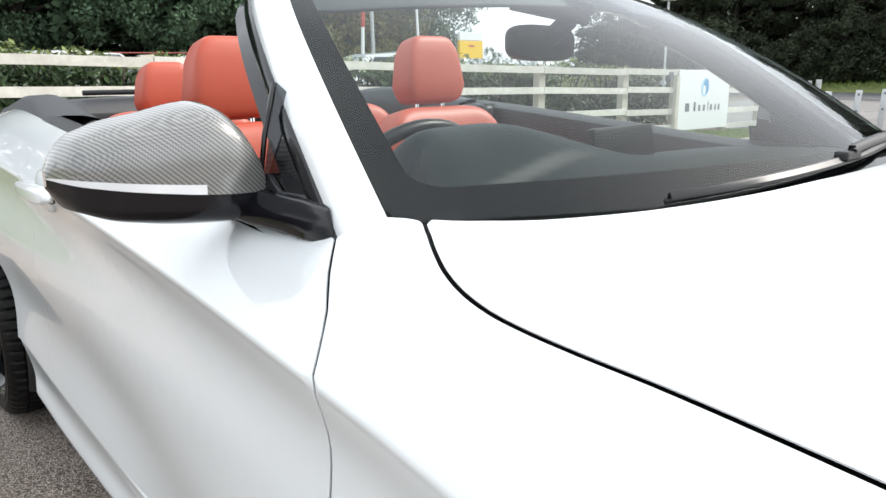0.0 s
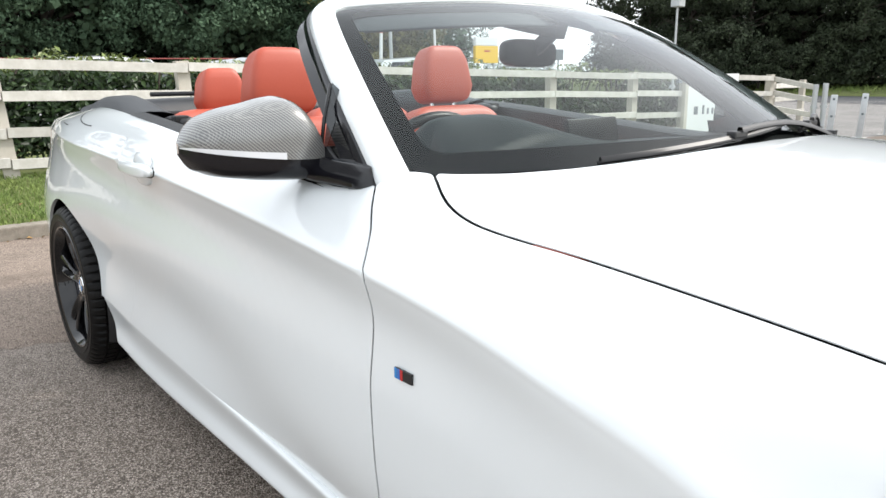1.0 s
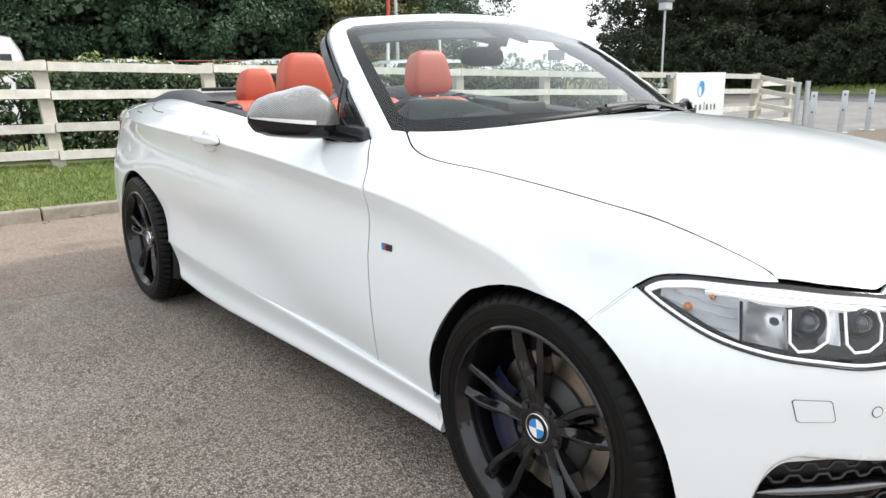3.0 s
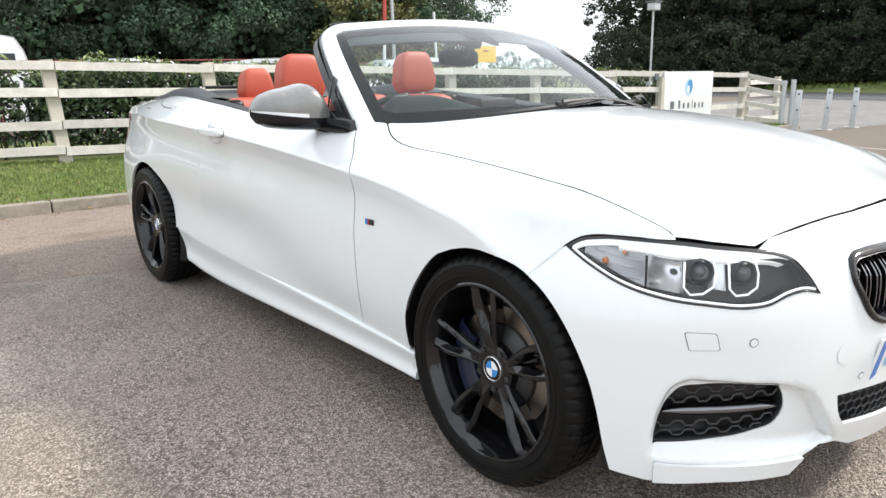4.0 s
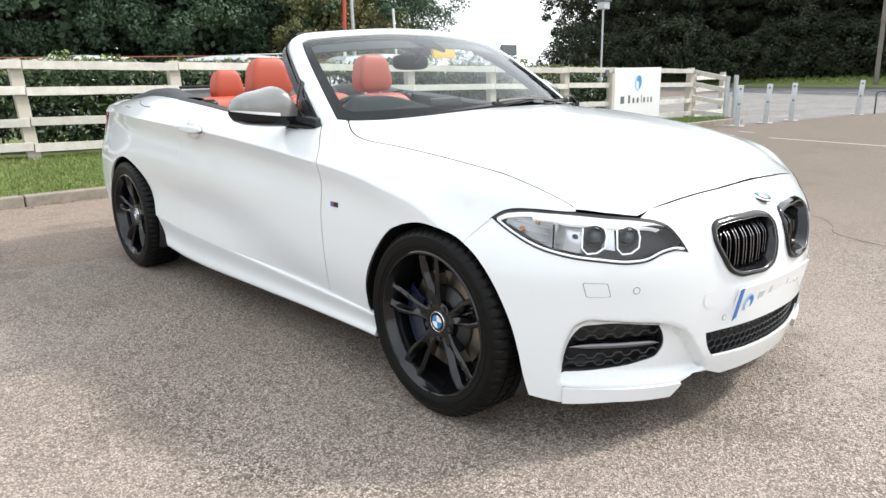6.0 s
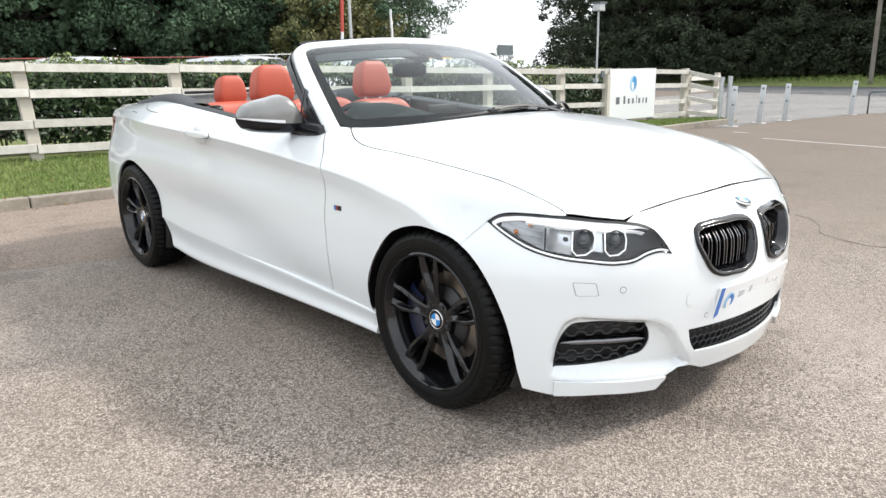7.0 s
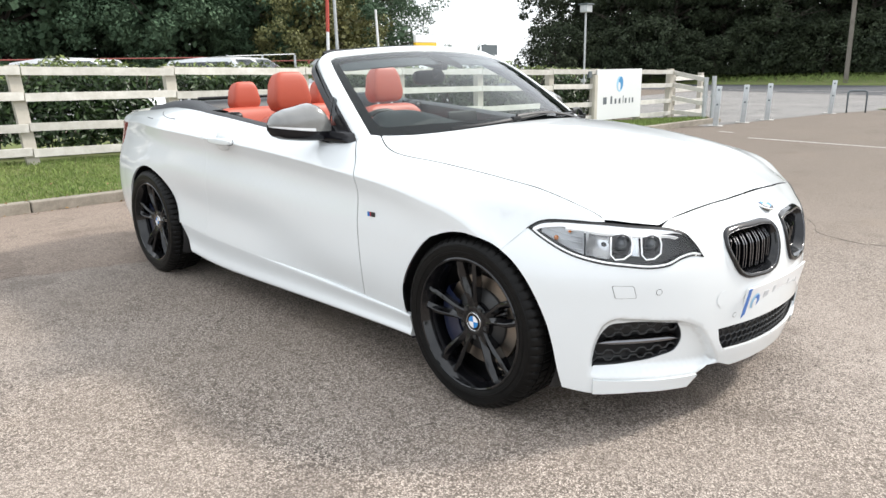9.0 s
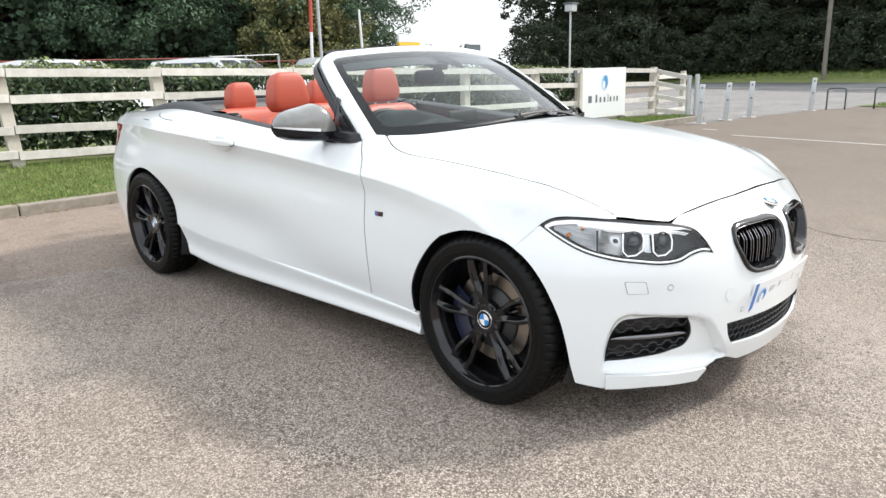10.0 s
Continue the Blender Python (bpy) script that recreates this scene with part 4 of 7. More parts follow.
for cx in (1.36, -AX):
    V = []
    for a in np.radians(np.linspace(-25, 205, 60)):
        r0 = .3495 if cx > 0 else .3475
        y0 = shell_y(cx + r0 * math.cos(a), TYRE + r0 * math.sin(a)) + .012
        for r, y in ((r0, y0), (.365, y0 + .03), (.37, -.45)):
            V.append((cx + r * math.cos(a) - (.026 * float(ramp(math.degrees(a), 135, 178)) if cx > 0 else 0), y, TYRE + r * math.sin(a)))
    hs = arrays("wheel_housing", V, grid_faces(60, 3), TRIM, car, "black wheel arch liner")
    mirrored(hs)
    w = part("inner_wall", box(bmesh.new(), (cx - .36, -.45, .15), (cx + .36, -.44, .66)), TRIM, hs)
bm = bmesh.new()
box(bm, (-2.1, -.70, .17), (1.85, .70, .20))
part("underside", bm, TRIM, car, "black underbody")
bm = bmesh.new()
box(bm, (.80, -.68, .50), (1.62, .68, .72))
part("engine_bay", bm, TRIM, car)


def hide_behind(u0, u1, d, t0, t1, n=30, mat=TRIM):
    """A dark inner skin behind the flank, so that the gaps look into shade."""
    U, T = np.meshgrid(np.linspace(u0, u1, n), np.linspace(t0, t1, 10), indexing="ij")
    P = side(np.stack([U.ravel(), T.ravel()], 1)) + (0, d, 0)
    s = arrays("inner_skin", P, grid_faces(n, 10), mat, car)
    mirrored(s)


hide_behind(.50, .985, .012, .01, .86)
hide_behind(-.95, -.45, .012, .02, .86)
# strip under the bonnet gap
gp = np.concatenate([e_u, e_f])
bz = bonnet(gp)
V = np.concatenate([bz + (0, -.0065, -.016), bz + (0, .012, -.009), bz + (0, .03, -.05)])
sh = arrays("gap_channel", V, grid_faces(3, len(gp)), TRIM, car)
mirrored(sh)

# fuel flap gap and bumper seam on the rear quarter
for nm, pts, lb in (("fuel_flap_gap", [(-1.205, .985), (-1.181, .975), (-1.136, .965), (-1.09, .959), (-1.049, .955), (-1.0, .953), (-.968, .9525)], "dark gap round the fuel flap"), ("bumper_seam", [(-1.36, .949), (-1.30, .9465), (-1.258, .945)], "short dark seam")):
    bm = bmesh.new()
    tube(bm, side(on_side(smooth_loop(pts, .02, closed=False))) + (0, .0005, 0), .0022, 5)
    part(nm, bm, TRIM, car, lb, smooth=True)

# flank badge, door handle
bd = part("flank_badge", box(bmesh.new(), (.792, -.004, -.009), (.837, .0, .009), .001), SATIN, car, "small dark badge with blue and red bars")
for x, m2 in ((.7925, ROUNDB), (.8, PLATEB), (.8075, LIDW)):
    part("bar", box(bmesh.new(), (x, -.0045, -.0088), (x + .0065, -.001, .0088)), m2, bd)
pb = side(np.array([(.80, at_z([.80], [.645])[0])]))[0]
bd.location = (0, pb[1] - .001, pb[2])
hz_ = .868
hp = side(on_side([(-.35, hz_)]))[0]
hd = soft_box("door_handle", (-.355, hp[1] - .027, hz_), (.112, .016, .0175), PAINT, car, .5, "body-coloured door handle", shape=lambda p: Vector((p.x, p.y - .25 * (1 - p.x * p.x), p.z * (1 - .25 * max(0, -p.x)))))
soft_box("grip_cup", (-.375, hp[1] + .004, hz_ - .004), (.066, .013, .046), PAINT, hd, .8, "hollow behind the grip")
bm = bmesh.new()
tube(bm, [(x, hp[1] - .012, hz_ + z) for x, z in ((-.40, -.0185), (-.32, -.0188), (-.27, -.0175), (-.248, -.012), (-.2405, 0), (-.246, .011))], .0022, 6)
part("gap_line", bm, GLOSS, hd, "dark gap round the end of the handle", smooth=True)
pair(hd)

# ---------------------------------------------------------------- windscreen and its frame
def bend(a, m, b):
    """A curve from a to b that leans towards m, by its length from 0 to 1; it runs straight on past its ends."""
    a, m, b = np.array(a), np.array(m), np.array(b)
    k = np.linspace(0, 1, 80)[:, None]
    p = (1 - k)**2 * a + 2 * k * (1 - k) * m + k * k * b
    run = np.concatenate([[0], np.cumsum(np.linalg.norm(np.diff(p, axis=0), axis=1))])
    run /= run[-1]

    def f(w):
        w = np.asarray(w, float)
        q = np.clip(w, 0, 1)
        r = np.stack([np.interp(q, run, p[:, i]) for i in range(3)], -1)
        lo, hi = np.minimum(w, 0)[..., None], np.maximum(w - 1, 0)[..., None]
        return r + lo * (p[1] - p[0]) / run[1] + hi * (p[-1] - p[-2]) / (1 - run[-2])
    return f


# the steep, bowed pillar and the middle line of the glass
PILLAR = bend((.655, -.717, .938), (.270, -.633, 1.233), (.182, -.562, 1.254))
SPINE = bend((.945, 0, .953), (.63, 0, 1.175), (.268, 0, 1.288))


def screen_pt(v, w):
    """v from -1 (right) to 1 (left); w from 0 (base) to 1 (top)."""
    v, w = np.broadcast_arrays(np.asarray(v, float), np.asarray(w, float))
    e, c = PILLAR(w), SPINE(w)
    k = v * v
    return np.stack([c[..., 0] + (e[..., 0] - c[..., 0]) * k, -v * e[..., 1], c[..., 2] + (e[..., 2] - c[..., 2]) * k], -1)


def screen_map(d=0.0):
    def f(q):
        q = np.asarray(q, float)
        p = screen_pt(q[:, 0], q[:, 1])
        v = q[:, 0]
        return p + np.stack([np.full(len(q), -.55), -1.3 * v * np.abs(v) ** 3, np.full(len(q), -.83)], 1) * d
    return f


def rounded(v0, v1, w0, w1, rv, rw, n=8):
    out = []
    for cv, cw, a0 in ((v1 - rv, w0 + rw, -90), (v1 - rv, w1 - rw, 0), (v0 + rv, w1 - rw, 90), (v0 + rv, w0 + rw, 180)):
        for t in np.radians(np.linspace(a0, a0 + 90, n)):
            out.append((cv + rv * math.cos(t), cw + rw * math.sin(t)))
    return dense(out, .06)


ws = empty("windscreen")
ws.parent = car
tagged(ws, "raked clear windscreen with a black printed border")
glass_o = rounded(-1.0, 1.0, -.02, 1.0, .05, .06)
gl = panel("glass", GLASS, ws, screen_map(), glass_o, .05, "clear tinted glass", lip=0)
gl.visible_shadow = False
hole = rounded(-.945, .945, .075, .93, .05, .06)
panel("border", FRIT, ws, screen_map(.005), glass_o, .05, "black printed border", holes=[hole], lip=0)
o = smooth_loop([(-.11, .94), (-.11, .94), (-.075, .76), (0, .68), (.075, .76), (.11, .94), (.11, .94)], .02)
panel("sensor_patch", FRIT, ws, screen_map(.008), o, .05, "black patch at the mirror foot", lip=0)

# white frame: pillars and header in one hoop
path, fr = [], []
vs = [(-1.0, w) for w in np.linspace(-.075, .93, 22)] + [(-1 + .055 * (1 - math.cos(t)) / 1, .93 + .07 * math.sin(t)) for t in np.linspace(.25, 1.57, 7)] + [(v, 1.0) for v in np.linspace(-.90, .90, 33)]
vs += [(-v, w) for v, w in vs[:29]][::-1]
P = screen_pt([v for v, w in vs], [w for v, w in vs])
C = Vector((.62, 0, 1.10))
for i, p in enumerate(P):
    t = Vector(P[min(i + 1, len(P) - 1)]) - Vector(P[max(i - 1, 0)])
    t.normalize()
    nrm = Vector((.55, -.0, .83))
    nrm = (nrm - t * nrm.dot(t))
    nrm.y += 0.55 * (1 if p[1] > 0 else -1) * min(1, abs(p[1]) / .5) ** 6
    nrm = (nrm - t * nrm.dot(t)).normalized()
    out = t.cross(nrm).normalized()
    if out.dot(Vector(p) - C) < 0:
        out = -out
    path.append(p)
    fr.append((out, nrm))
fr = [(o * (1 - .08 * float(ramp(min(i, len(fr) - 1 - i), 21, 30))), u) for i, (o, u) in enumerate(fr)]  # the header is slimmer than the pillars
prof = [(-.004, -.008), (-.002, .002), (.007, .006), (.025, .008), (.046, .003), (.060, -.012), (.063, -.036), (.026, -.060), (-.006, -.045)]
V, F = sweep(path, fr, prof)
arrays("pillar_frame", V, F, PAINT, ws, "white pillars and header rail", angle=60)
prof = [(.056, -.009), (.062, -.012), (.070, -.020), (.074, -.030), (.068, -.034), (.072, -.038), (.094, -.052), (.093, -.068), (.05, -.062)]
V, F = sweep(path[:27], fr[:27], prof)
arrays("door_seal", V, F, MIRBLK, ws, "black rubber seal along the pillar", angle=50)
V, F = sweep([(x, -y, z) for x, y, z in path[:27]], [(Vector((a.x, -a.y, a.z)), Vector((b.x, -b.y, b.z))) for a, b in fr[:27]], [(.030, -.060), (.034, -.072), (.07, -.066), (.078, -.045)])
arrays("door_seal", V, F, MIRBLK, ws, "black rubber seal along the pillar", angle=50)
for sgn in (1, -1):
    V, F = sweep([(x, sgn * y, z) for x, y, z in path[:27]], [(Vector((a.x, sgn * a.y, a.z)), Vector((b.x, sgn * b.y, b.z))) for a, b in fr[:27]], [(-.003, -.016), (-.013, -.032), (-.009, -.052), (.028, -.066), (.050, -.060)])
    arrays("pillar_lining", V, F, TRIM, ws, "black pillar lining", angle=50)
V, F = sweep(path[27:-27], fr[27:-27], [(.03, -.06), (.03, -.02), (.10, -.025), (.105, -.06)])
arrays("header_lining", V, F, TRIM, ws, "black header lining", angle=50)

# sun visors folded up under the header
VISOR = material("visor_cloth", (0.085, 0.095, 0.105), 0.7)
for v0, v1 in ((-.93, -.04), (.04, .93)):
    V = []
    for v in np.linspace(v0, v1, 25):
        e = (1 - abs(2 * (v - v0) / (v1 - v0) - 1) ** 8) ** .5
        for a in np.linspace(0, 2 * math.pi, 14, endpoint=False):
            p = screen_pt(v, .885 + .075 * math.cos(a) * (.75 + .25 * e))
            V.append(tuple(p + np.array((-.55, 0, -.83)) * (.026 + .010 * math.sin(a) * e)))
    F = [(k * 14 + a, k * 14 + (a + 1) % 14, k * 14 + 14 + (a + 1) % 14, k * 14 + 14 + a) for k in range(24) for a in range(14)]
    F += [tuple(range(13, -1, -1)), tuple(range(24 * 14, 25 * 14))]
    arrays("sun_visor", V, F, VISOR, ws, "dark grey sun visor folded up")

# wipers and scuttle
V = []
for y in np.linspace(-.70, .70, 40):
    xr = float(rear(np.clip(y, -.68, .68)))
    for dx, dz in ((.05, -.035), (-.05, -.03), (-.12, -.02)):
        V.append((xr + dx, y, float(HC(xr)) - .0 + dz - .045 * (abs(y) / .7) ** 2.6))
arrays("scuttle", V, grid_faces(40, 3, flip=True), TRIM, car, "black scuttle panel under the wipers")
def wiper(y0, y1, w0, w1, yp):
    n = 14
    ys, wsn = np.linspace(y0, y1, n), np.linspace(w0, w1, n)
    P = screen_pt(ys / .702, wsn) + np.array((.009, 0, .013))
    bm = bmesh.new()
    prev = None
    for k, p in enumerate(P):
        w = .009 * min(1.0, .35 + 3 * min(k, n - 1 - k) / n)
        cur = [bm.verts.new(Vector(p) + Vector(d)) for d in ((w, 0, -.005), (w * .9, 0, -.001), (w * .2, 0, .005), (-w * .6, 0, .004), (-w, 0, -.005))]
        if prev:
            for i in range(4):
                bm.faces.new((prev[i], prev[i + 1], cur[i + 1], cur[i]))
        prev = cur
    wp = part("wiper", bm, SATIN, car, "black wiper blade and arm", angle=30)
    bm = bmesh.new()
    tube(bm, screen_pt(ys / .702, wsn) + np.array((.004, 0, .006)), .004, 5)
    part("rubber_lip", bm, TRIM, wp, smooth=True)
    part("clip", box(bmesh.new(), Vector(P[n // 2]) - Vector((.010, .025, .004)), Vector(P[n // 2]) + Vector((.010, .025, .011)), .004), SATIN, wp)
    bm = bmesh.new()
    prev = None
    a, b = Vector(screen_pt(yp / .702, -.06)) + Vector((.01, 0, .02)), Vector(P[n // 2]) + Vector((0.005, 0, .012))
    for k in np.linspace(0, 1, 8):
        p = a.lerp(b, k) + Vector((0, 0, .025 * math.sin(k * math.pi)))
        w = .016 * (1 - .55 * k)
        cur = [bm.verts.new(p + Vector(d)) for d in ((w, 0, -.004), (w * .6, 0, .006), (-w * .6, 0, .006), (-w, 0, -.004))]
        if prev:
            for i in range(3):
                bm.faces.new((prev[i], prev[i + 1], cur[i + 1], cur[i]))
        prev = cur
    part("arm", bm, SATIN, wp, smooth=True)
    part("pivot", rod(bmesh.new(), a - Vector((0, 0, .03)), a + Vector((0, 0, .016)), .016, 12), SATIN, wp, smooth=False)
    return wp


wiper(-.43, .17, -.018, .07, .44)
wiper(.22, .66, .035, .02, .62)

# ---------------------------------------------------------------- door mirrors
def mirror_unit():
    # along its width k from 0 (by the door) to 1 (outer end)
    yk = lambda k: -.748 - .245 * k
    xk = lambda k: .435 - .075 * k
    top = crv((0, .972), (.03, 1.000), (.08, 1.026), (.18, 1.056), (.28, 1.066), (.38, 1.064), (.54, 1.054), (.80, 1.037), (.914, 1.021), (.97, 1.002), (1, .984))
    low = crv((0, .905), (.3, .905), (.6, .911), (.85, .926), (.95, .941), (1, .962))
    dep = crv((0, .055), (.15, .072), (.5, .083), (.8, .074), (.93, .052), (1, .012))
    stripe = crv((0, .951), (.4, .957), (.8, .968), (1, .975))

    def skin(q):
        q = np.asarray(q, float)
        k, s = np.clip(q[:, 0], 0, 1), q[:, 1]
        zt, zl, dp = top(k), low(k), dep(k)
        z = zl + (zt - zl) * s
        h = np.clip((s - .30) / .70, -1, 1)
        bulge = np.sqrt(np.clip(1 - np.abs(h) ** 4.5, 0, 1))
        bl = np.where(s < .30, np.sqrt(np.clip(1 - np.abs((s - .30) / .30) ** 5, 0, 1)), bulge)
        return np.stack([xk(k) - .05 + dp * bl, yk(k), z], 1)
    n = 44
    ks = 1 - (1 - np.linspace(0, 1, n)) ** 1.7
    def strip_of(nm, s0, s1, mat, par, lab, m=14, push=0.0, k0=0.0):
        kk = ks[ks >= k0 - 1e-9]
        V = []
        for k in kk:
            f = (stripe(k) - low(k)) / max(1e-4, top(k) - low(k))
            a = s0(f)
            b = s1(f)
            for j in range(m):
                s = a + (b - a) * j / (m - 1)
                p = skin(np.array([[k, s]]))[0]
                V.append(p + np.array((push, 0, 0)))
        return arrays(nm, V, grid_faces(len(kk), m, flip=True), mat, par, lab)
    mu = strip_of("door_mirror", lambda f: f - .03, lambda f: 1.0, CARBON, car, "door mirror with a carbon-weave cap", 22, .001)
    strip_of("lower_shell", lambda f: 0.0, lambda f: f - .03, MIRBLK, mu, "gloss black lower shell", 14)
    strip_of("repeater", lambda f: f - .03, lambda f: f + .05, CLEARW, mu, "bright clear indicator strip", 6, .003, .36)
    # glass side
    V = [tuple(skin(np.array([[k, s]]))[0] * (0, 1, 1) + np.array((xk(k) - .052, 0, 0))) for k in ks for s in np.linspace(0, 1, 10)]
    arrays("mirror_glass", V, grid_faces(n, 10), CHROME, mu, "mirror glass")
    # foot: it runs on from the lower shell and widens against the door
    lowe = [(.36, -.80, .915), (.45, -.790, .906), (.513, -.776, .903), (.570, -.774, .901), (.628, -.769, .899)]
    uppe = [(.36, -.785, .950), (.464, -.768, .949), (.541, -.760, .948), (.572, -.762, .946), (.600, -.761, .943)]
    bm = bmesh.new()
    prev = None
    for k in range(5):
        a, b = Vector(lowe[k]), Vector(uppe[k])
        dp = .03 * (1 - k / 4) + .005
        cur = [a + Vector((0, dp, .0)), a + Vector((0, .004, .0)), a + Vector((0, 0, .004))]
        cur += [a.lerp(b, q) + Vector((0, -.010 * math.sin(q * math.pi) * (1 - k / 4), 0)) for q in (.25, .5, .75)]
        cur += [b + Vector((0, -.0005, -.003)), b + Vector((0, .004, 0)), b + Vector((0, dp, .002))]
        cur = [bm.verts.new(p) for p in cur]
        if prev:
            for i in range(8):
                bm.faces.new((prev[i], prev[i + 1], cur[i + 1], cur[i]))
        else:
            bm.faces.new(cur)
        prev = cur
    bm.faces.new(prev[::-1])
    bmesh.ops.recalc_face_normals(bm, faces=bm.faces)
    part("foot", bm, MIRBLK, mu, "gloss black mirror foot", angle=40)
    # sail plate between pillar and door
    edge = [Vector(path[k]) + fr[k][0] * .098 - fr[k][1] * .05 for k in (1, 2, 3, 4)]
    tri = [(.604, -.750, .886), (.50, -.774, .893), (.36, -.780, .905), (.37, -.772, .945), (.44, -.752, .970)] + [tuple(p) for p in edge[::-1]]
    bm = bmesh.new()
    A = [bm.verts.new(p) for p in tri]
    B = [bm.verts.new(Vector(p) + Vector((0, .02, 0))) for p in tri]
    bm.faces.new(A)
    bm.faces.new(B[::-1])
    for i in range(len(A)):
        bm.faces.new((A[i], B[i], B[(i + 1) % len(A)], A[(i + 1) % len(A)]))
    part("sail_plate", bm, MIRBLK, mu, "black triangular plate at the pillar foot")
    arrays("quarter_light", [(.430, -.757, .940), (.600, -.736, .940), (.440, -.706, 1.068), (.414, -.716, 1.090)], [(0, 1, 2, 3)], QGLASS, mu, "small dark quarter window", smooth=False)
    bm = bmesh.new()
    tube(bm, [(.427, -.758, .94), (.418, -.740, 1.02), (.412, -.718, 1.088)], .004, 6)
    part("window_edge", bm, GLOSS, mu, "black edge of the quarter window", smooth=True)
    pair(mu)


mirror_unit()

# ---------------------------------------------------------------- wheels
def build_wheel():
    w = empty("wheel")
    w.parent = car
    tagged(w, "black double-spoke alloy wheel with a low tyre")
    prof = [(.232, -.098), (.240, -.104), (.250, -.108), (.2585, -.1098), (.2595, -.1122), (.2640, -.1124), (.2650, -.1106), (.275, -.112), (.2840, -.1112), (.2850, -.1126), (.2885, -.1120), (.2895, -.1100), (.295, -.108), (.307, -.098), (.3135, -.088), (.3165, -.072), (.3178, -.066), (.312, -.065), (.312, -.059), (.318, -.058), (.3185, -.022), (.312, -.021), (.312, -.013), (.3185, -.012)]
    prof += [(r, -h) for r, h in prof[::-1]]
    shoulder = {12: .0008, 13: .004, 14: .006, 15: .0065, 16: .006, 19: .004, 20: .004}
    def scal(k, j):
        j2 = min(j, len(prof) - 1 - j)
        return shoulder.get(j2, 0) if k % 5 == 0 else 0
    V, F = lathe(prof, 300, scallop=scal)
    t = arrays("tyre", V, F, RUBBER, w, "worn black low-profile tyre with grooves", angle=25)
    V, F = lathe([(.2425, -.099), (.2425, -.106), (.238, -.109), (.233, -.107), (.229, -.098), (.222, -.085), (.212, -.06), (.209, -.02), (.212, .05), (.225, .09), (.24, .10)], 96)
    rim = arrays("rim", V, F, WHEELM, w, "gloss black rim barrel", angle=40)
    # five double spokes: two broad faceted arms that part halfway out, with a sunken web at their root
    for k in range(5):
        phi = math.radians(90 + 72 * k)
        d, e = Vector((math.cos(phi), 0, math.sin(phi))), Vector((-math.sin(phi), 0, math.cos(phi)))
        for s in (-1, 1):
            bm = bmesh.new()
            prev = None
            for q in np.linspace(0, 1, 22):
                r = .040 + .190 * q
                inn = .0006 + .0190 * float(ramp(q, .22, .72)) - .004 * float(ramp(q, .82, 1.0))
                out_ = .0225 + .0235 * float(ramp(q, .10, .78)) + .006 * float(ramp(q, .86, 1.0))
                face = -.064 - .027 * math.sin(min(1, q * 1.1) * 1.6)
                ridge = inn + (out_ - inn) * (.70 - .22 * float(ramp(q, .2, .6)) + .14 * float(ramp(q, .75, 1.0)))
                dip = .002 + .017 * float(ramp(q, .15, .45)) * (1 - .75 * float(ramp(q, .72, 1.0)))
                dp = .048 - .014 * q
                rows = ((inn + .002, face + dp), (inn, face + dip), (inn + (ridge - inn) * .25, face + dip * .80), (ridge - .003, face + .0015), (ridge, face), (ridge + .002, face + .0004), (out_ - .003, face + .003), (out_, face + .006),
                        (out_ - .001, face + .020), (out_ - .006, face + dp))
                cur = [bm.verts.new(d * r + e * (s * a) + Vector((0, b, 0))) for a, b in rows]
                if prev:
                    for i in range(len(rows) - 1):
                        bm.faces.new((prev[i], prev[i + 1], cur[i + 1], cur[i]))
                prev = cur
            bmesh.ops.recalc_face_normals(bm, faces=bm.faces)
            part("spoke", bm, WHEELM, w, angle=20)
        bm = bmesh.new()
        prev = None
        for q in np.linspace(.10, .52, 8):
            r = .040 + .190 * q
            h = .002 + .0190 * float(ramp(q, .22, .72))
            face = -.040 - .016 * math.sin(min(1, q * 1.1) * 1.6) + .02 * float(ramp(q, .35, .52))
            cur = [bm.verts.new(d * r + e * a + Vector((0, b, 0))) for a, b in ((-h, face + .006), (-h * .3, face), (h * .3, face), (h, face + .006))]
            if prev:
                for i in range(3):
                    bm.faces.new((prev[i], prev[i + 1], cur[i + 1], cur[i]))
            prev = cur
        part("web", bm, WHEELM, w, angle=24)
    V, F = lathe([(.072, .0), (.074, -.045), (.068, -.062), (.055, -.067), (.040, -.068), (.036, -.066)], 60)
    arrays("hub", V, F, WHEELM, w, angle=40)
    for k in range(5):
        a = math.radians(90 + 36 + 72 * k)
        c = Vector((math.cos(a) * .056, -.060, math.sin(a) * .056))
        part("bolt", rod(bmesh.new(), c, c + Vector((0, -.010, 0)), .009, 6), CASTIRON, w)
    roundel(w, Matrix.Translation((0, -.0665, 0)), .034, "centre_cap")
    # brake
    V, F = lathe([(.165, .0), (.165, -.022), (.118, -.022)], 72)
    disc = arrays("brake_disc", V, F, STEEL, w, "bare steel brake disc", angle=30)
    V, F = lathe([(.120, -.018), (.117, -.030), (.110, -.036), (.070, -.045), (.03, -.045)], 60)
    arrays("disc_hat", V, F, CASTIRON, disc, "dark disc hat", angle=30)
    bm = bmesh.new()
    prev = None
    for a in np.radians(np.linspace(140, 222, 14)):
        cur = [bm.verts.new((math.cos(a) * r, y, math.sin(a) * r)) for r, y in ((.095, -.022), (.10, -.048), (.12, -.055), (.16, -.053), (.178, -.045), (.18, .01))]
        if prev:
            for i in range(5):
                bm.faces.new((prev[i], prev[i + 1], cur[i + 1], cur[i]))
        prev = cur
    part("brake_caliper", bm, BLUECAL, w, "blue brake caliper", angle=35)
    V, F = lathe([(.21, .06), (.03, .06)], 40)
    arrays("back_plate", V, F, TRIM, w)
    return w


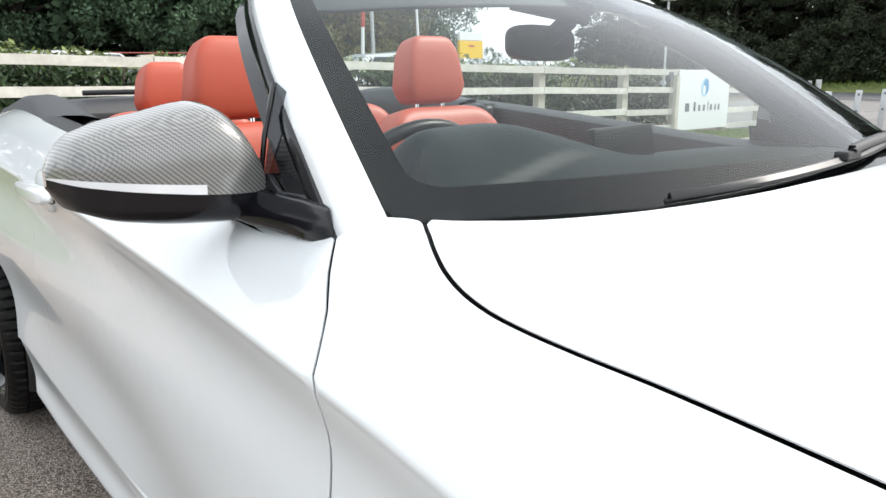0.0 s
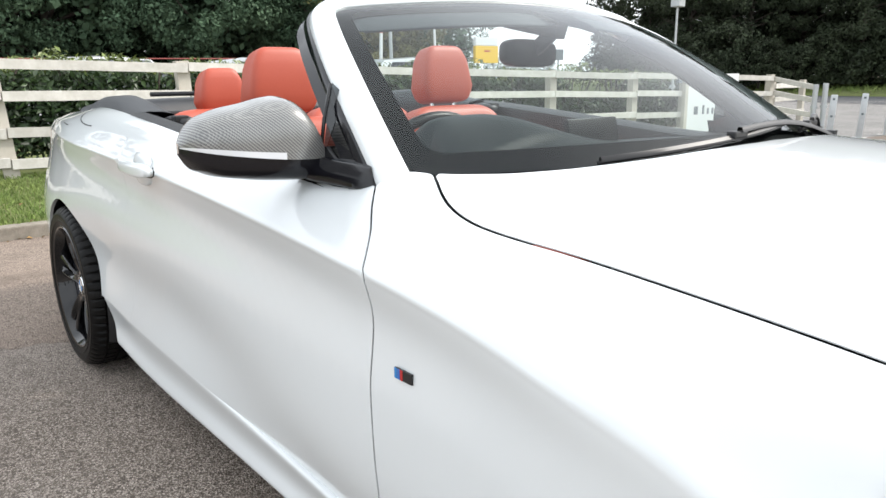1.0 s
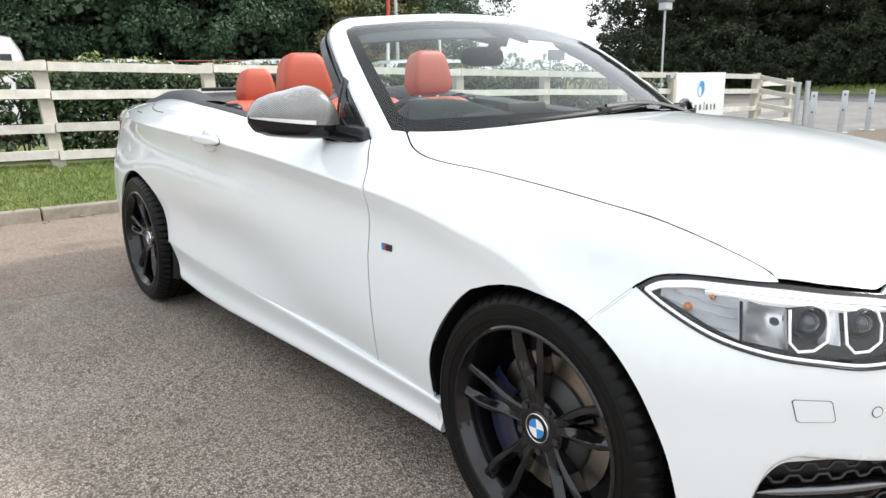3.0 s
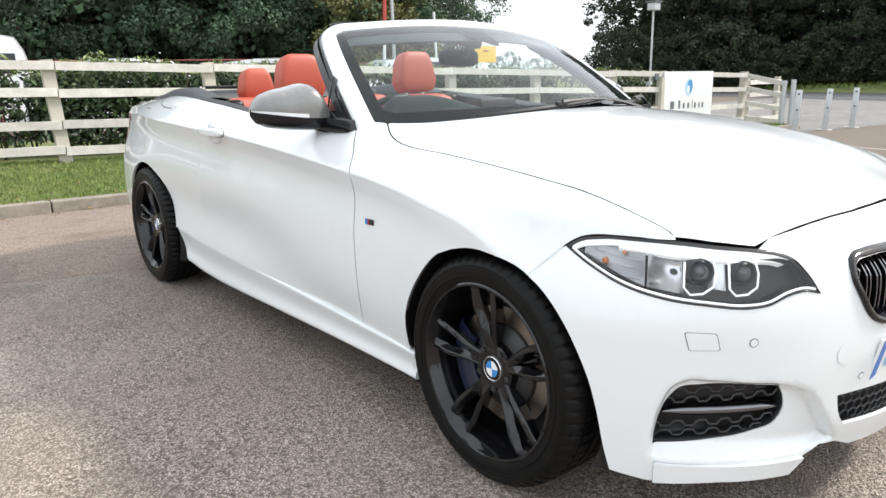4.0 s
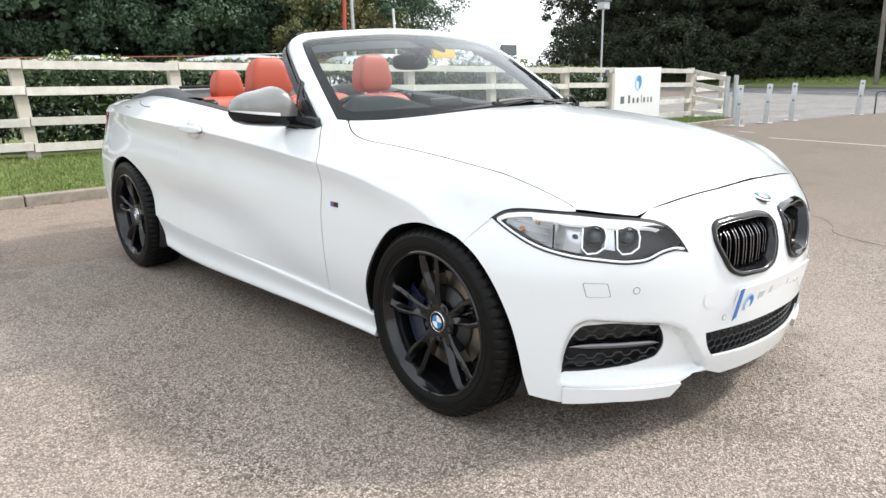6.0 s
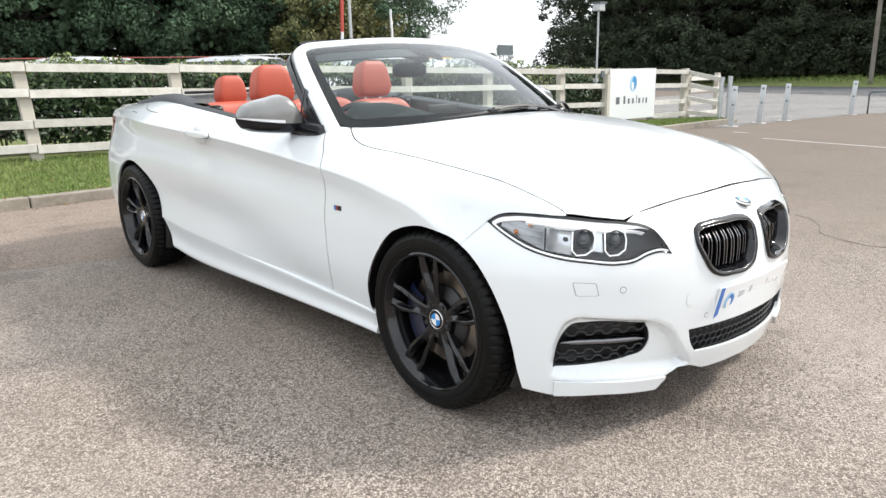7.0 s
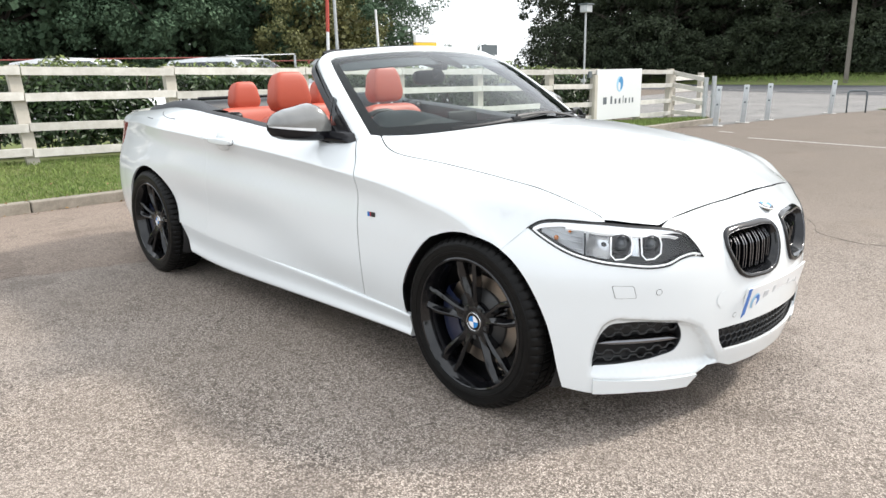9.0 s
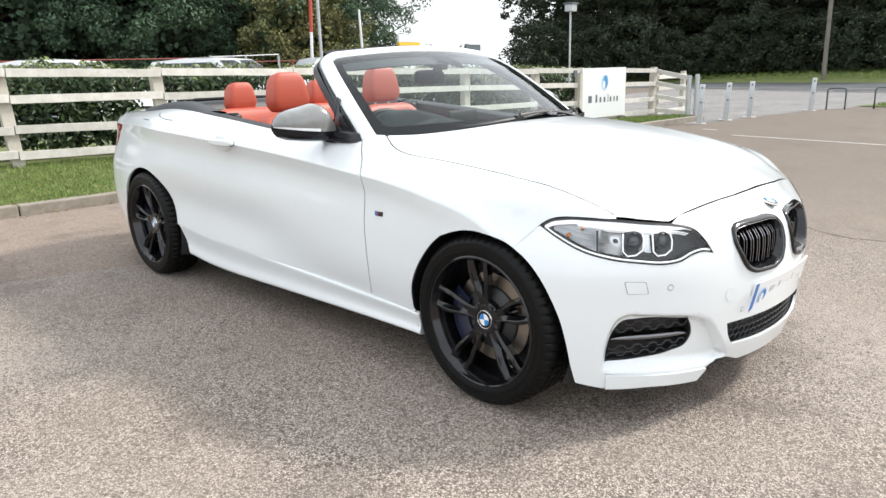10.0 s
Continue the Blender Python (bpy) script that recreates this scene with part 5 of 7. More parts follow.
wheel = build_wheel()
for x, y, spin in ((AX, -.758, -5), (-AX, -.768, -3), (AX, .758, 0), (-AX, .768, 0)):
    m = pose(x, y, TYRE, 0, spin, 0) if y < 0 else pose(x, y, TYRE, 0, spin, 180)
    if x == AX and y < 0:
        wheel.matrix_basis = m
    else:
        copy_thing(wheel, m)

# ---------------------------------------------------------------- cabin
def seat(parent, x, y, rear_seat=False, lift=0.0):
    s = empty("seat")
    s.parent = parent
    tagged(s, "red leather seat with a separate headrest" if not rear_seat else "red leather rear seat with a headrest")
    w = .25 if not rear_seat else .27
    hz0, hz1 = (.985 + lift, 1.195 + lift) if not rear_seat else (.975, 1.140)
    tilt = Matrix.Rotation(radians(-10), 4, "Y")
    hw = .122 if not rear_seat else .094
    soft_box("headrest", (x, y, (hz0 + hz1) / 2), (.060, hw, (hz1 - hz0) / 2), LEATHER, s, .28, m=tilt,
             shape=lambda p: Vector((p.x * (1 - .25 * abs(p.z)) + .12 * p.z, p.y * (1.03 - .30 * max(0, p.z + .25) ** 1.3 - .22 * max(0, -p.z - .25) ** 1.3), p.z)), nu=48, nv=30)
    for dy in (-.055, .055):
        part("post", rod(bmesh.new(), (x + .012, y + dy, hz0 - .05), (x + .005, y + dy, hz0 + .03), .0065, 10), CHROME, s)
    top = hz0 - .012 if not rear_seat else hz0 + .012
    soft_box("backrest", (x + .085, y, top - .33), (.085, w if not rear_seat else .295, .335), LEATHER, s, .36, m=Matrix.Rotation(radians(-12), 4, "Y"),
             shape=lambda p: Vector((p.x + .35 * abs(p.y) ** 3, p.y * (1 - .14 * max(0, p.z) ** 3), p.z)), nu=48, nv=30)
    for dy in (-.62, .62):
        soft_box("bolster", (x + .15, y + dy * w * 1.1, top - .36), (.075, .060, .25), LEATHER, s, .55, m=Matrix.Rotation(radians(-12), 4, "Y"), nu=24, nv=16)
    soft_box("base", (x + .36, y, .42), (.27, w, .085), LEATHER, s, .45)
    return s


seat(car, -.535, -.345)
seat(car, -.535, .345, lift=.018)
seat(car, -1.125, -.30, True)
seat(car, -1.125, .30, True)

# steering wheel
sw = empty("steering_wheel")
sw.parent = car
tagged(sw, "black leather steering wheel")
M = Matrix.Translation((.235, -.36, .838)) @ Matrix.Rotation(radians(-66), 4, "Y")
bm = bmesh.new()
tube(bm, [tuple(M @ Vector((.185 * math.cos(t), .185 * math.sin(t), 0))) for t in np.linspace(0, 2 * math.pi, 48, endpoint=False)], .0135, 10, closed=True)
part("wheel_rim", bm, SATIN, sw, smooth=True)
for a in (0, 180, 270):
    d = Vector((math.cos(radians(a + 90)), math.sin(radians(a + 90)), 0))
    part("spoke", rod(bmesh.new(), M @ (d * .03), M @ (d * .18), .016, 8), SATIN, sw)
soft_box("boss", tuple(M @ Vector((0, 0, .01))), (.07, .07, .025), SATIN, sw, .6, m=Matrix.Rotation(radians(-66), 4, "Y"))

# dashboard with its instrument hood
def dash(q):
    q = np.asarray(q, float)
    x, y = q[:, 0], q[:, 1]
    # the hood ends abruptly by the door, runs out gently towards the middle, and has a thin lip ahead
    wide = .150 + .62 * np.clip(x - .45, 0, .17)
    beyond = ramp(-y - .36 - wide, -.012, .03) * ramp(.74 - x, 0, .08)
    base = .922 + .012 * ramp(x, .35, .7) - .05 * ramp(.42 - x, 0, .12) - .02 * np.abs(y / .7) ** 3 - .17 * beyond
    k = np.where(y < -.36, (np.abs(y + .36) / wide) ** 9, (np.abs(y + .36) / .30) ** 2.3)
    lip = .645 - .25 * np.clip(y + .55, 0, .5)
    hump = np.exp(-k) * (.083 * ramp(.68 - x, 0, .28) * (1 - .2 * ramp(.36 - x, 0, .06)) + .012 * ramp(lip - x, 0, .03))
    return np.stack([x, y, base + hump], 1)


dl = np.array([(.30, -.72), (.30, .72), (.70, .72), (.86, .45), (.93, 0), (.86, -.45), (.70, -.72)])
db = panel("dashboard", DASH, car, dash, dense(dl, .02), .012, "dark grey dashboard with an instrument hood", lip=.12)
bm = bmesh.new()
box(bm, (.43, -.055, .925), (.455, .145, .992), .008, Matrix.Translation((.445, 0, .958)) @ Matrix.Rotation(radians(-12), 4, "Y") @ Matrix.Translation((-.445, 0, -.958)))
sc = part("screen", bm, SATIN, db, "upright display on the dashboard", angle=40)
part("display_glass", box(bmesh.new(), (.428, -.045, .935), (.4295, .135, .985), 0), SCREEN, sc)

# cabin tub
bm = bmesh.new()
box(bm, (-1.65, -.72, .20), (.60, .72, .24))
part("cabin_floor", bm, TRIM, car, "black carpet")
U = np.linspace(-.74, .60, 40)
V = []
for u in U:
    top = side(np.array([(u, .895)]))[0]
    for dy, dz in ((.0, .001), (.012, .010), (.035, .012), (.07, -.004), (.085, -.06), (.075, -.30), (.08, -.60)):
        V.append((u, top[1] + dy, top[2] + dz))
dc = arrays("door_card", V, grid_faces(40, 7, flip=True), SATIN, car, "black door lining and belt trim", angle=50)
mirrored(dc)
# tonneau behind the seats, and boot lid
V = []
for x, z in ((-1.235, .96), (-1.25, 1.005), (-1.29, 1.028), (-1.42, 1.030), (-1.55, 1.010), (-1.64, .985)):
    for y in np.linspace(-1, 1, 25):
        yw = float(-YB(x)) - .012
        V.append((x - .05 * (1 - y * y), y * yw, z - .022 * abs(y) ** 4))
arrays("hood_cover", V, grid_faces(6, 25), FABRIC, car, "black folded-roof cover behind the seats")
V = []
us = np.linspace(-.70, -1.60, 26)
for u in us:
    tp = side(np.array([(u, .895)]))[0]
    h = float(ramp(-u, .72, 1.0)) * (1 - .55 * float(ramp(-u, 1.25, 1.6)))
    for dy, dz in ((.004, .001), (.016, .010 + .012 * h), (.045, .014 + .026 * h), (.09, .012 + .030 * h), (.125, .004 + .022 * h), (.14, -.03), (.145, -.25)):
        V.append((u, tp[1] + dy, tp[2] + dz))
tw = arrays("hood_cover_wing", V, grid_faces(26, 7), FABRIC, car, "black flap of the roof cover beside the rear seat")
mirrored(tw)
bm = bmesh.new()
rod(bm, (-1.33, -.50, 1.046), (-1.33, .50, 1.046), .009, 8)
part("rear_bar", bm, SATIN, car, smooth=True)
bm = bmesh.new()
box(bm, (-1.34, -.62, .50), (-1.25, .62, .98), .02)
part("rear_bulkhead", bm, TRIM, car)
V = []
for u in np.linspace(-1.60, -2.28, 16):
    tp = side(np.array([(max(u, -2.05), .90)]))[0] if u > -2.05 else None
    yy = float(-YB(u - (.0 if u > -2.05 else .25 * (-2.05 - u) / .23)))
    zz = float(ZB(max(u, -2.2)))
    for y in np.linspace(-1, 1, 21):
        V.append((u, y * yy, zz + .022 * (1 - y**4) + .012 * ramp(-u, 2.1, 2.28)))
arrays("boot_lid", V, grid_faces(16, 21), PAINT, car, "white boot lid")
# belt guides beside the front seats
bg = soft_box("belt_guide", (-.632, -.648, .962), (.082, .030, .030), SATIN, car, .5, "black belt guide beside the seat", nu=24, nv=14, shape=lambda p: Vector((p.x, p.y, p.z * (1 - .25 * max(0, -p.x)))))
part("belt", box(bmesh.new(), (-.600, -.682, .972), (-.560, -.640, .9935), .004), TRIM, bg, "black seat belt webbing")
pair(bg)
# inside mirror
im = soft_box("rear_view_mirror", (.285, -.03, 1.158), (.026, .118, .036), SATIN, car, .55, "black inside mirror", m=Matrix.Rotation(radians(10), 4, "Z"))
part("stalk", rod(bmesh.new(), (.295, -.02, 1.165), (.335, 0, 1.205), .020, 10), SATIN, im, smooth=True)
bm = bmesh.new()
for p in ((.235, -.085, 1.262), (.235, .060, 1.262), (.235, -.075, 1.225), (.235, .050, 1.225), (.372, -.022, 1.235), (.372, .030, 1.235), (.362, -.014, 1.192), (.362, .022, 1.192)):
    bm.verts.new(p)
bmesh.ops.convex_hull(bm, input=bm.verts)
part("console", bm, SATIN, im, "black wedge housing behind the glass")


# ---------------------------------------------------------------- surroundings: materials
def tarmac_material(name, dark, mid, light, scale, warm, far_brown=0.0):
    m = bpy.data.materials.new(name)
    m.use_nodes = True
    n, l = m.node_tree.nodes, m.node_tree.links
    b = n["Principled BSDF"]
    b.inputs["Roughness"].default_value = 0.85
    b.inputs["Specular IOR Level"].default_value = 0.3
    co = n.new("ShaderNodeTexCoord").outputs["Object"]

    def noise_tex(s, detail=4.0):
        t = n.new("ShaderNodeTexNoise")
        t.inputs["Scale"].default_value, t.inputs["Detail"].default_value = s, detail
        l.new(co, t.inputs["Vector"])
        return t.outputs["Fac"]

    def remap(v, a, c, lo=0.0, hi=1.0):
        r = n.new("ShaderNodeMapRange")
        for k, q in zip(("From Min", "From Max", "To Min", "To Max"), (a, c, lo, hi)):
            r.inputs[k].default_value = q
        l.new(v, r.inputs["Value"])
        return r.outputs["Result"]

    def mix(f, a, c):
        x = n.new("ShaderNodeMix")
        x.data_type = "RGBA"
        l.new(f, x.inputs["Factor"])
        for k, v in (("A", a), ("B", c)):
            if isinstance(v, tuple):
                x.inputs[k].default_value = (*v, 1)
            else:
                l.new(v, x.inputs[k])
        return x.outputs["Result"]
    def cells(s):
        t = n.new("ShaderNodeTexVoronoi")
        t.inputs["Scale"].default_value = s
        l.new(co, t.inputs["Vector"])
        q = n.new("ShaderNodeSeparateColor")
        l.new(t.outputs["Color"], q.inputs[0])
        return t, q.outputs

    v, c1 = cells(scale)
    v2, c2 = cells(scale * 2.1)
    v3, c3 = cells(scale * .62)
    # coarse chippings with dark crevices, and a finer, closed surface with sparse pits
    stone = mix(remap(c1[0], .0, .85), tuple(c * .76 for c in mid), light)
    stone = mix(remap(c3[1], .84, .90, 0, .92), stone, dark)
    stone = mix(remap(c2[1], .70, .78, 0, .93), stone, dark)
    stone = mix(remap(v.outputs["Distance"], .50, .74, 0, .85), stone, dark)
    fine = mix(remap(c2[0], .0, .85), tuple(c * 1.05 for c in mid), tuple(c * .76 for c in light))
    fine = mix(remap(c1[1], .88, .92, 0, .95), fine, dark)
    fine = mix(remap(v2.outputs["Distance"], .52, .76, 0, .6), fine, dark)
    col = mix(remap(noise_tex(.42, 3), .40, .60, .25, .95), fine, stone)
    col = mix(remap(noise_tex(1.1, 6), .42, .70, 0, .25), col, tuple(c * 1.25 for c in mid))
    col = mix(remap(noise_tex(.35, 3), .48, .70, 0, .35), col, warm)
    col = mix(remap(noise_tex(.9, 7), .58, .72, 0, .55), col, tuple(c * 1.25 for c in warm))
    col = mix(remap(noise_tex(4.5, 5), .58, .76, 0, .38), col, tuple(c * .45 for c in mid))
    col = mix(remap(noise_tex(1.6, 8), .56, .66, 0, .42), col, tuple(c * .50 for c in mid))
    if far_brown:
        # the colour turns browner and darker towards the exit
        sep = n.new("ShaderNodeSeparateXYZ")
        l.new(co, sep.inputs[0])
        add = n.new("ShaderNodeMath")
        add.operation = "MULTIPLY_ADD"
        l.new(noise_tex(.25, 5), add.inputs[0])
        add.inputs[1].default_value = 9.0
        l.new(sep.outputs["Y"], add.inputs[2])
        col = mix(remap(add.outputs[0], 3.5, 9.5, 0, far_brown), col, tuple(c * .50 for c in warm))
        # and darker towards the kerb
        sub = n.new("ShaderNodeMath")
        sub.operation = "MULTIPLY_ADD"
        l.new(noise_tex(.8, 6), sub.inputs[0])
        sub.inputs[1].default_value = -2.0
        l.new(sep.outputs["X"], sub.inputs[2])
        col = mix(remap(sub.outputs[0], -2.0, 0.4, .24, 0), col, tuple(c * .35 for c in warm))
    l.new(col, b.inputs["Base Color"])
    k = n.new("ShaderNodeBump")
    k.inputs["Strength"].default_value, k.inputs["Distance"].default_value = 0.9, 0.005
    l.new(v.outputs["Distance"], k.inputs["Height"])
    l.new(k.outputs["Normal"], b.inputs["Normal"])
    return m


TARMAC = tarmac_material("car_park_tarmac", (0.024, 0.018, 0.015), (0.252, 0.208, 0.176), (0.76, 0.662, 0.582), 165, (0.290, 0.233, 0.182), .74)
ROADM = tarmac_material("road_tarmac", (0.035, 0.037, 0.040), (0.085, 0.088, 0.094), (0.14, 0.142, 0.148), 70, (0.085, 0.087, 0.092))
CONCRETE = material("kerb_concrete", (0.33, 0.29, 0.24), 0.9, grain=[(6, .7, (.21, .175, .14)), (90, .45, (.42, .385, .34)), (1.5, .55, (.18, .155, .12)), (22, .35, (.13, .125, .09))], bump=[(140, .4, .003), (12, .3, .006)], obj=.10)
SOIL = material("turf_soil", (0.12, 0.15, 0.04), 1.0, grain=[(4, .7, (.17, .15, .07)), (40, .5, (.08, .13, .03))])
GRASSM = material("grass_blades", (0.165, 0.235, 0.062), 0.6, grain=[(1.2, .5, (.235, .245, .09)), (7, .4, (.10, .17, .045))], island=.28, spec=.25)
WOODF = material("weathered_rail", (0.64, 0.615, 0.565), 0.85, grain=[(2.2, .6, (.46, .435, .385)), (30, .45, (.72, .70, .66)), (9, .3, (.36, .345, .29))], bump=[(60, .4, .003)], obj=.14)
POSTW = material("weathered_post", (0.50, 0.465, 0.40), 0.85, grain=[(3, .6, (.32, .29, .235)), (35, .4, (.5, .47, .42))], bump=[(60, .4, .003)], obj=.12)
POLEW = material("old_pole_timber", (0.20, 0.18, 0.15), 0.9, grain=[(3, .6, (.13, .115, .095))], bump=[(40, .4, .004)])
LEAFH = material("laurel_leaf", (0.027, 0.052, 0.020), 0.42, spec=.35, island=.55, grain=[(.8, .5, (.050, .080, .022))])
LEAFY = material("laurel_young_leaf", (0.115, 0.150, 0.036), 0.45, island=.5)
LEAFW = material("wood_leaf", (0.068, 0.112, 0.066), 0.6, island=.36, grain=[(.25, .6, (.082, .122, .068)), (.9, .4, (.056, .092, .056))], spec=.1)
# leaf colour darkened to carry the shade of the trees across the road
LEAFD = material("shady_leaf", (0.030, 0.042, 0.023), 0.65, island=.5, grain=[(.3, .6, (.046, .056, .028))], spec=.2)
LEAFB = material("browning_leaf", (0.150, 0.145, 0.056), 0.6, island=.4, grain=[(.5, .6, (.115, .135, .05))], spec=.3)
BARK = material("bark", (0.065, 0.053, 0.042), 0.95, grain=[(8, .6, (.035, .03, .024))], bump=[(25, .6, .02)])
GALV = material("galvanised_steel", (0.50, 0.52, 0.53), 0.45, 0.55, grain=[(14, .5, (.38, .4, .41))])
SIGNW = material("sign_white", (0.74, 0.75, 0.75), 0.4, grain=[(1.5, .25, (.68, .69, .69))])
SIGNT = material("sign_grey_print", (0.12, 0.135, 0.15), 0.5)
SIGNB = material("sign_blue_print", (0.06, 0.26, 0.50), 0.4)
YELLOW = material("sign_yellow", (0.75, 0.48, 0.03), 0.5)
REDP = material("red_painted_steel", (0.42, 0.06, 0.04), 0.5)
RAILR = material("faded_red_rail", (0.24, 0.045, 0.035), 0.6, grain=[(4, .5, (.17, .04, .03))])
GREYS = material("sign_back_grey", (0.10, 0.12, 0.13), 0.6)
LINEP = material("line_paint", (0.55, 0.54, 0.51), 0.8, grain=[(14, .7, (.30, .28, .26)), (3, .5, (.36, .34, .31))])
VANP = material("parked_car_white", (0.72, 0.73, 0.74), 0.3, 0, .8)
DARKG = material("parked_car_glass", (0.03, 0.035, 0.04), 0.08)

# ---------------------------------------------------------------- ground
bm = bmesh.new()
bmesh.ops.create_grid(bm, x_segments=40, y_segments=40, size=600)
tagged(part("ground", bm, TARMAC), "worn brownish tarmac with exposed stone chippings", "ground", "", "structure")


def flat(name, pts, z, mat, label, cat, kind="structure", thick=0.0):
    bm = bmesh.new()
    f = bm.faces.new([bm.verts.new((*p, z)) for p in pts])
    if f.normal.z < 0:
        f.normal_flip()
    f.normal_update()
    if f.normal.z < 0:
        bmesh.ops.reverse_faces(bm, faces=[f])
    return tagged(part(name, bm, mat), label, cat, "", kind)


flat("road", [(-70, 41), (-13, 29.8), (-3.7, 26.0), (10, 21.5), (60, 5), (60, 31), (10, 35.6), (-70, 46)], .006, ROADM, "grey asphalt main road past the car park", "road")
for a, b in (((-10.9, 29.6), (-9.3, 28.9)), ((-8.2, 28.4), (-5.9, 27.5)), ((-4.9, 27.1), (-2.6, 26.2)), ((-12.5, 31.2), (2.0, 28.4))):
    d = (Vector(b) - Vector(a)).normalized()
    s = Vector((-d.y, d.x)) * .06
    flat("road_marking", [Vector(a) - s, Vector(b) - s, Vector(b) + s, Vector(a) + s], .012, LINEP, "worn white line painted on asphalt", "road marking")
for a, b in (((-2.05, 9.3), (4.5, 8.2)), ((-2.95, 10.15), (-2.65, 10.08))):
    d = (Vector(b) - Vector(a)).normalized()
    s = Vector((-d.y, d.x)) * .035
    flat("bay_marking", [Vector(a) - s, Vector(b) - s, Vector(b) + s, Vector(a) + s], .004, LINEP, "faded white bay line on tarmac", "road marking")


PAVE = tarmac_material("apron_tarmac", (0.10, 0.095, 0.09), (0.23, 0.22, 0.21), (0.36, 0.35, 0.34), 120, (0.25, 0.235, 0.22))
flat("apron", [(-3.62, 11.0), (-3.0, 16.0), (-2.5, 17.5), (-1.6, 20.8), (-3.7, 25.98), (-13, 29.7), (-12, 14.5), (-6.4, 12.9)], .003, PAVE, "paler tarmac apron between bollards and road", "pavement")
FX0, FS = -5.83, .063
DIRT = tarmac_material("dirt_tarmac", (0.034, 0.025, 0.019), (0.190, 0.146, 0.117), (0.54, 0.440, 0.365), 150, (0.215, 0.162, 0.122))
dirt_edge = [(-1.80 + .19 * (q + 1.4) * (1 if q < 0 else .0) + (.266 if q >= 0 else 0) + .035 * math.sin(q * 5.3) + .02 * math.sin(q * 13.7 + 1) + .05 * noise.noise((q * 9, 4.0, 1.0)) + .03 * noise.noise((q * 31, 2.0, 1.0)), q) for q in np.linspace(-6, 4, 400)]
flat("dirt_strip", dirt_edge + [(-4.06, 4.0), (-4.28, -6.0)], .0015, DIRT, "brown dirt-stained tarmac along the kerb", "ground")
# worn cracks in the surface ahead of the car
CRACK = material("crack_dirt", (0.035, 0.028, 0.023), 0.95, grain=[(40, .6, (0.07, 0.055, 0.045))])
for sd, run in ((3, [(.86, 3.42), (1.05, 3.27), (1.15, 3.12), (1.28, 2.85), (1.38, 2.79), (1.48, 2.74), (1.60, 2.70), (1.75, 2.73), (1.95, 2.66)]), (8, [(2.2, 1.35), (2.45, 1.28), (2.62, 1.36), (2.85, 1.30)])):
    c = smooth_loop(run, .02, closed=False)
    wd = [.004 + .012 * abs(noise.noise((p[0] * 6, p[1] * 6, sd))) for p in c]
    jy = [.018 * noise.noise((p[0] * 14, p[1] * 14, sd + 2)) for p in c]
    lo = [(p[0], p[1] + d - w) for p, w, d in zip(c, wd, jy)]
    hi = [(p[0], p[1] + d + w) for p, w, d in zip(c, wd, jy)]
    flat("surface_crack", lo + hi[::-1], .0012, CRACK, "thin dark crack in the worn tarmac", "crack")
fence_x = lambda y: FX0 + FS * (y + .3)
fence_z = lambda y: .26 - .0185 * (y + .3)
kerb_x = lambda y: -4.17 + .022 * (y + .8)

# turf between kerb and fence, rising to the fence
V = []
ys = np.linspace(-14, 11.9, 60)
for y in ys:
    for k in np.linspace(0, 1, 8):
        x = kerb_x(y) - .13 + (-9.6 - (kerb_x(y) - .13)) * k if y < 11.0 else kerb_x(y) - .13 + (fence_x(y) - .3 - kerb_x(y)) * k
        fx = min(1.0, max(0.0, (kerb_x(y) - .13 - x) / (kerb_x(y) - .13 - fence_x(y))))
        V.append((x, y, .095 + (fence_z(y) - .095) * fx ** 1.2 + .012 * noise.noise((x * 1.3, y * 1.3, 0))))
tagged(arrays("turf", V, grid_faces(60, 8, flip=True), SOIL), "mown turf bank between kerb and fence", "ground", "", "structure")
flat("turf_patch", [(-2.6, 18.0), (-1.2, 17.6), (6, 16.6), (8, 18.5), (-1.8, 20.6)], .02, SOIL, "small grass island beside the exit", "ground")


def blades(name, area, n, h, label, seed):
    rng = np.random.default_rng(seed)
    V, F = [], []
    while len(F) < n:
        p = area(rng)
        if p is None:
            continue
        a, hh = rng.uniform(0, 6.283), h * rng.uniform(.5, 1.3)
        w = rng.uniform(.0025, .006)
        lean = rng.normal(0, .45, 2) * hh
        c, s = math.cos(a) * w, math.sin(a) * w
        k = len(V)
        V += [(p[0] - c, p[1] - s, p[2] - .01), (p[0] + c, p[1] + s, p[2] - .01), (p[0] + lean[0] * .4 + c * .7, p[1] + lean[1] * .4 + s * .7, p[2] + hh * .6), (p[0] + lean[0], p[1] + lean[1], p[2] + hh)]
        F += [(k, k + 1, k + 2), (k, k + 2, k + 3)]
    return tagged(arrays(name, V, F, GRASSM, smooth=False), label, "grass", "", "stuff")


def bank_pt(rng, y0, y1):
    y = rng.uniform(y0, y1)
    k = rng.uniform(0, 1.1)
    x = kerb_x(y) - .10 + (fence_x(y) - kerb_x(y) + .10) * k
    return x, y, .095 + (fence_z(y) - .095) * min(1, k) ** 1.2


blades("grass", lambda r: bank_pt(r, -2.6, 3.2), 60000, .034, "short green grass with paler dry patches on the bank", 3)
blades("grass", lambda r: bank_pt(r, 8.0, 11.9), 16000, .055, "short green grass at the fence foot near the exit", 4)
blades("grass", lambda r: (r.uniform(-2.2, 5), r.uniform(17.9, 19.2), .02), 9000, .07, "grass on the island beside the exit", 5)

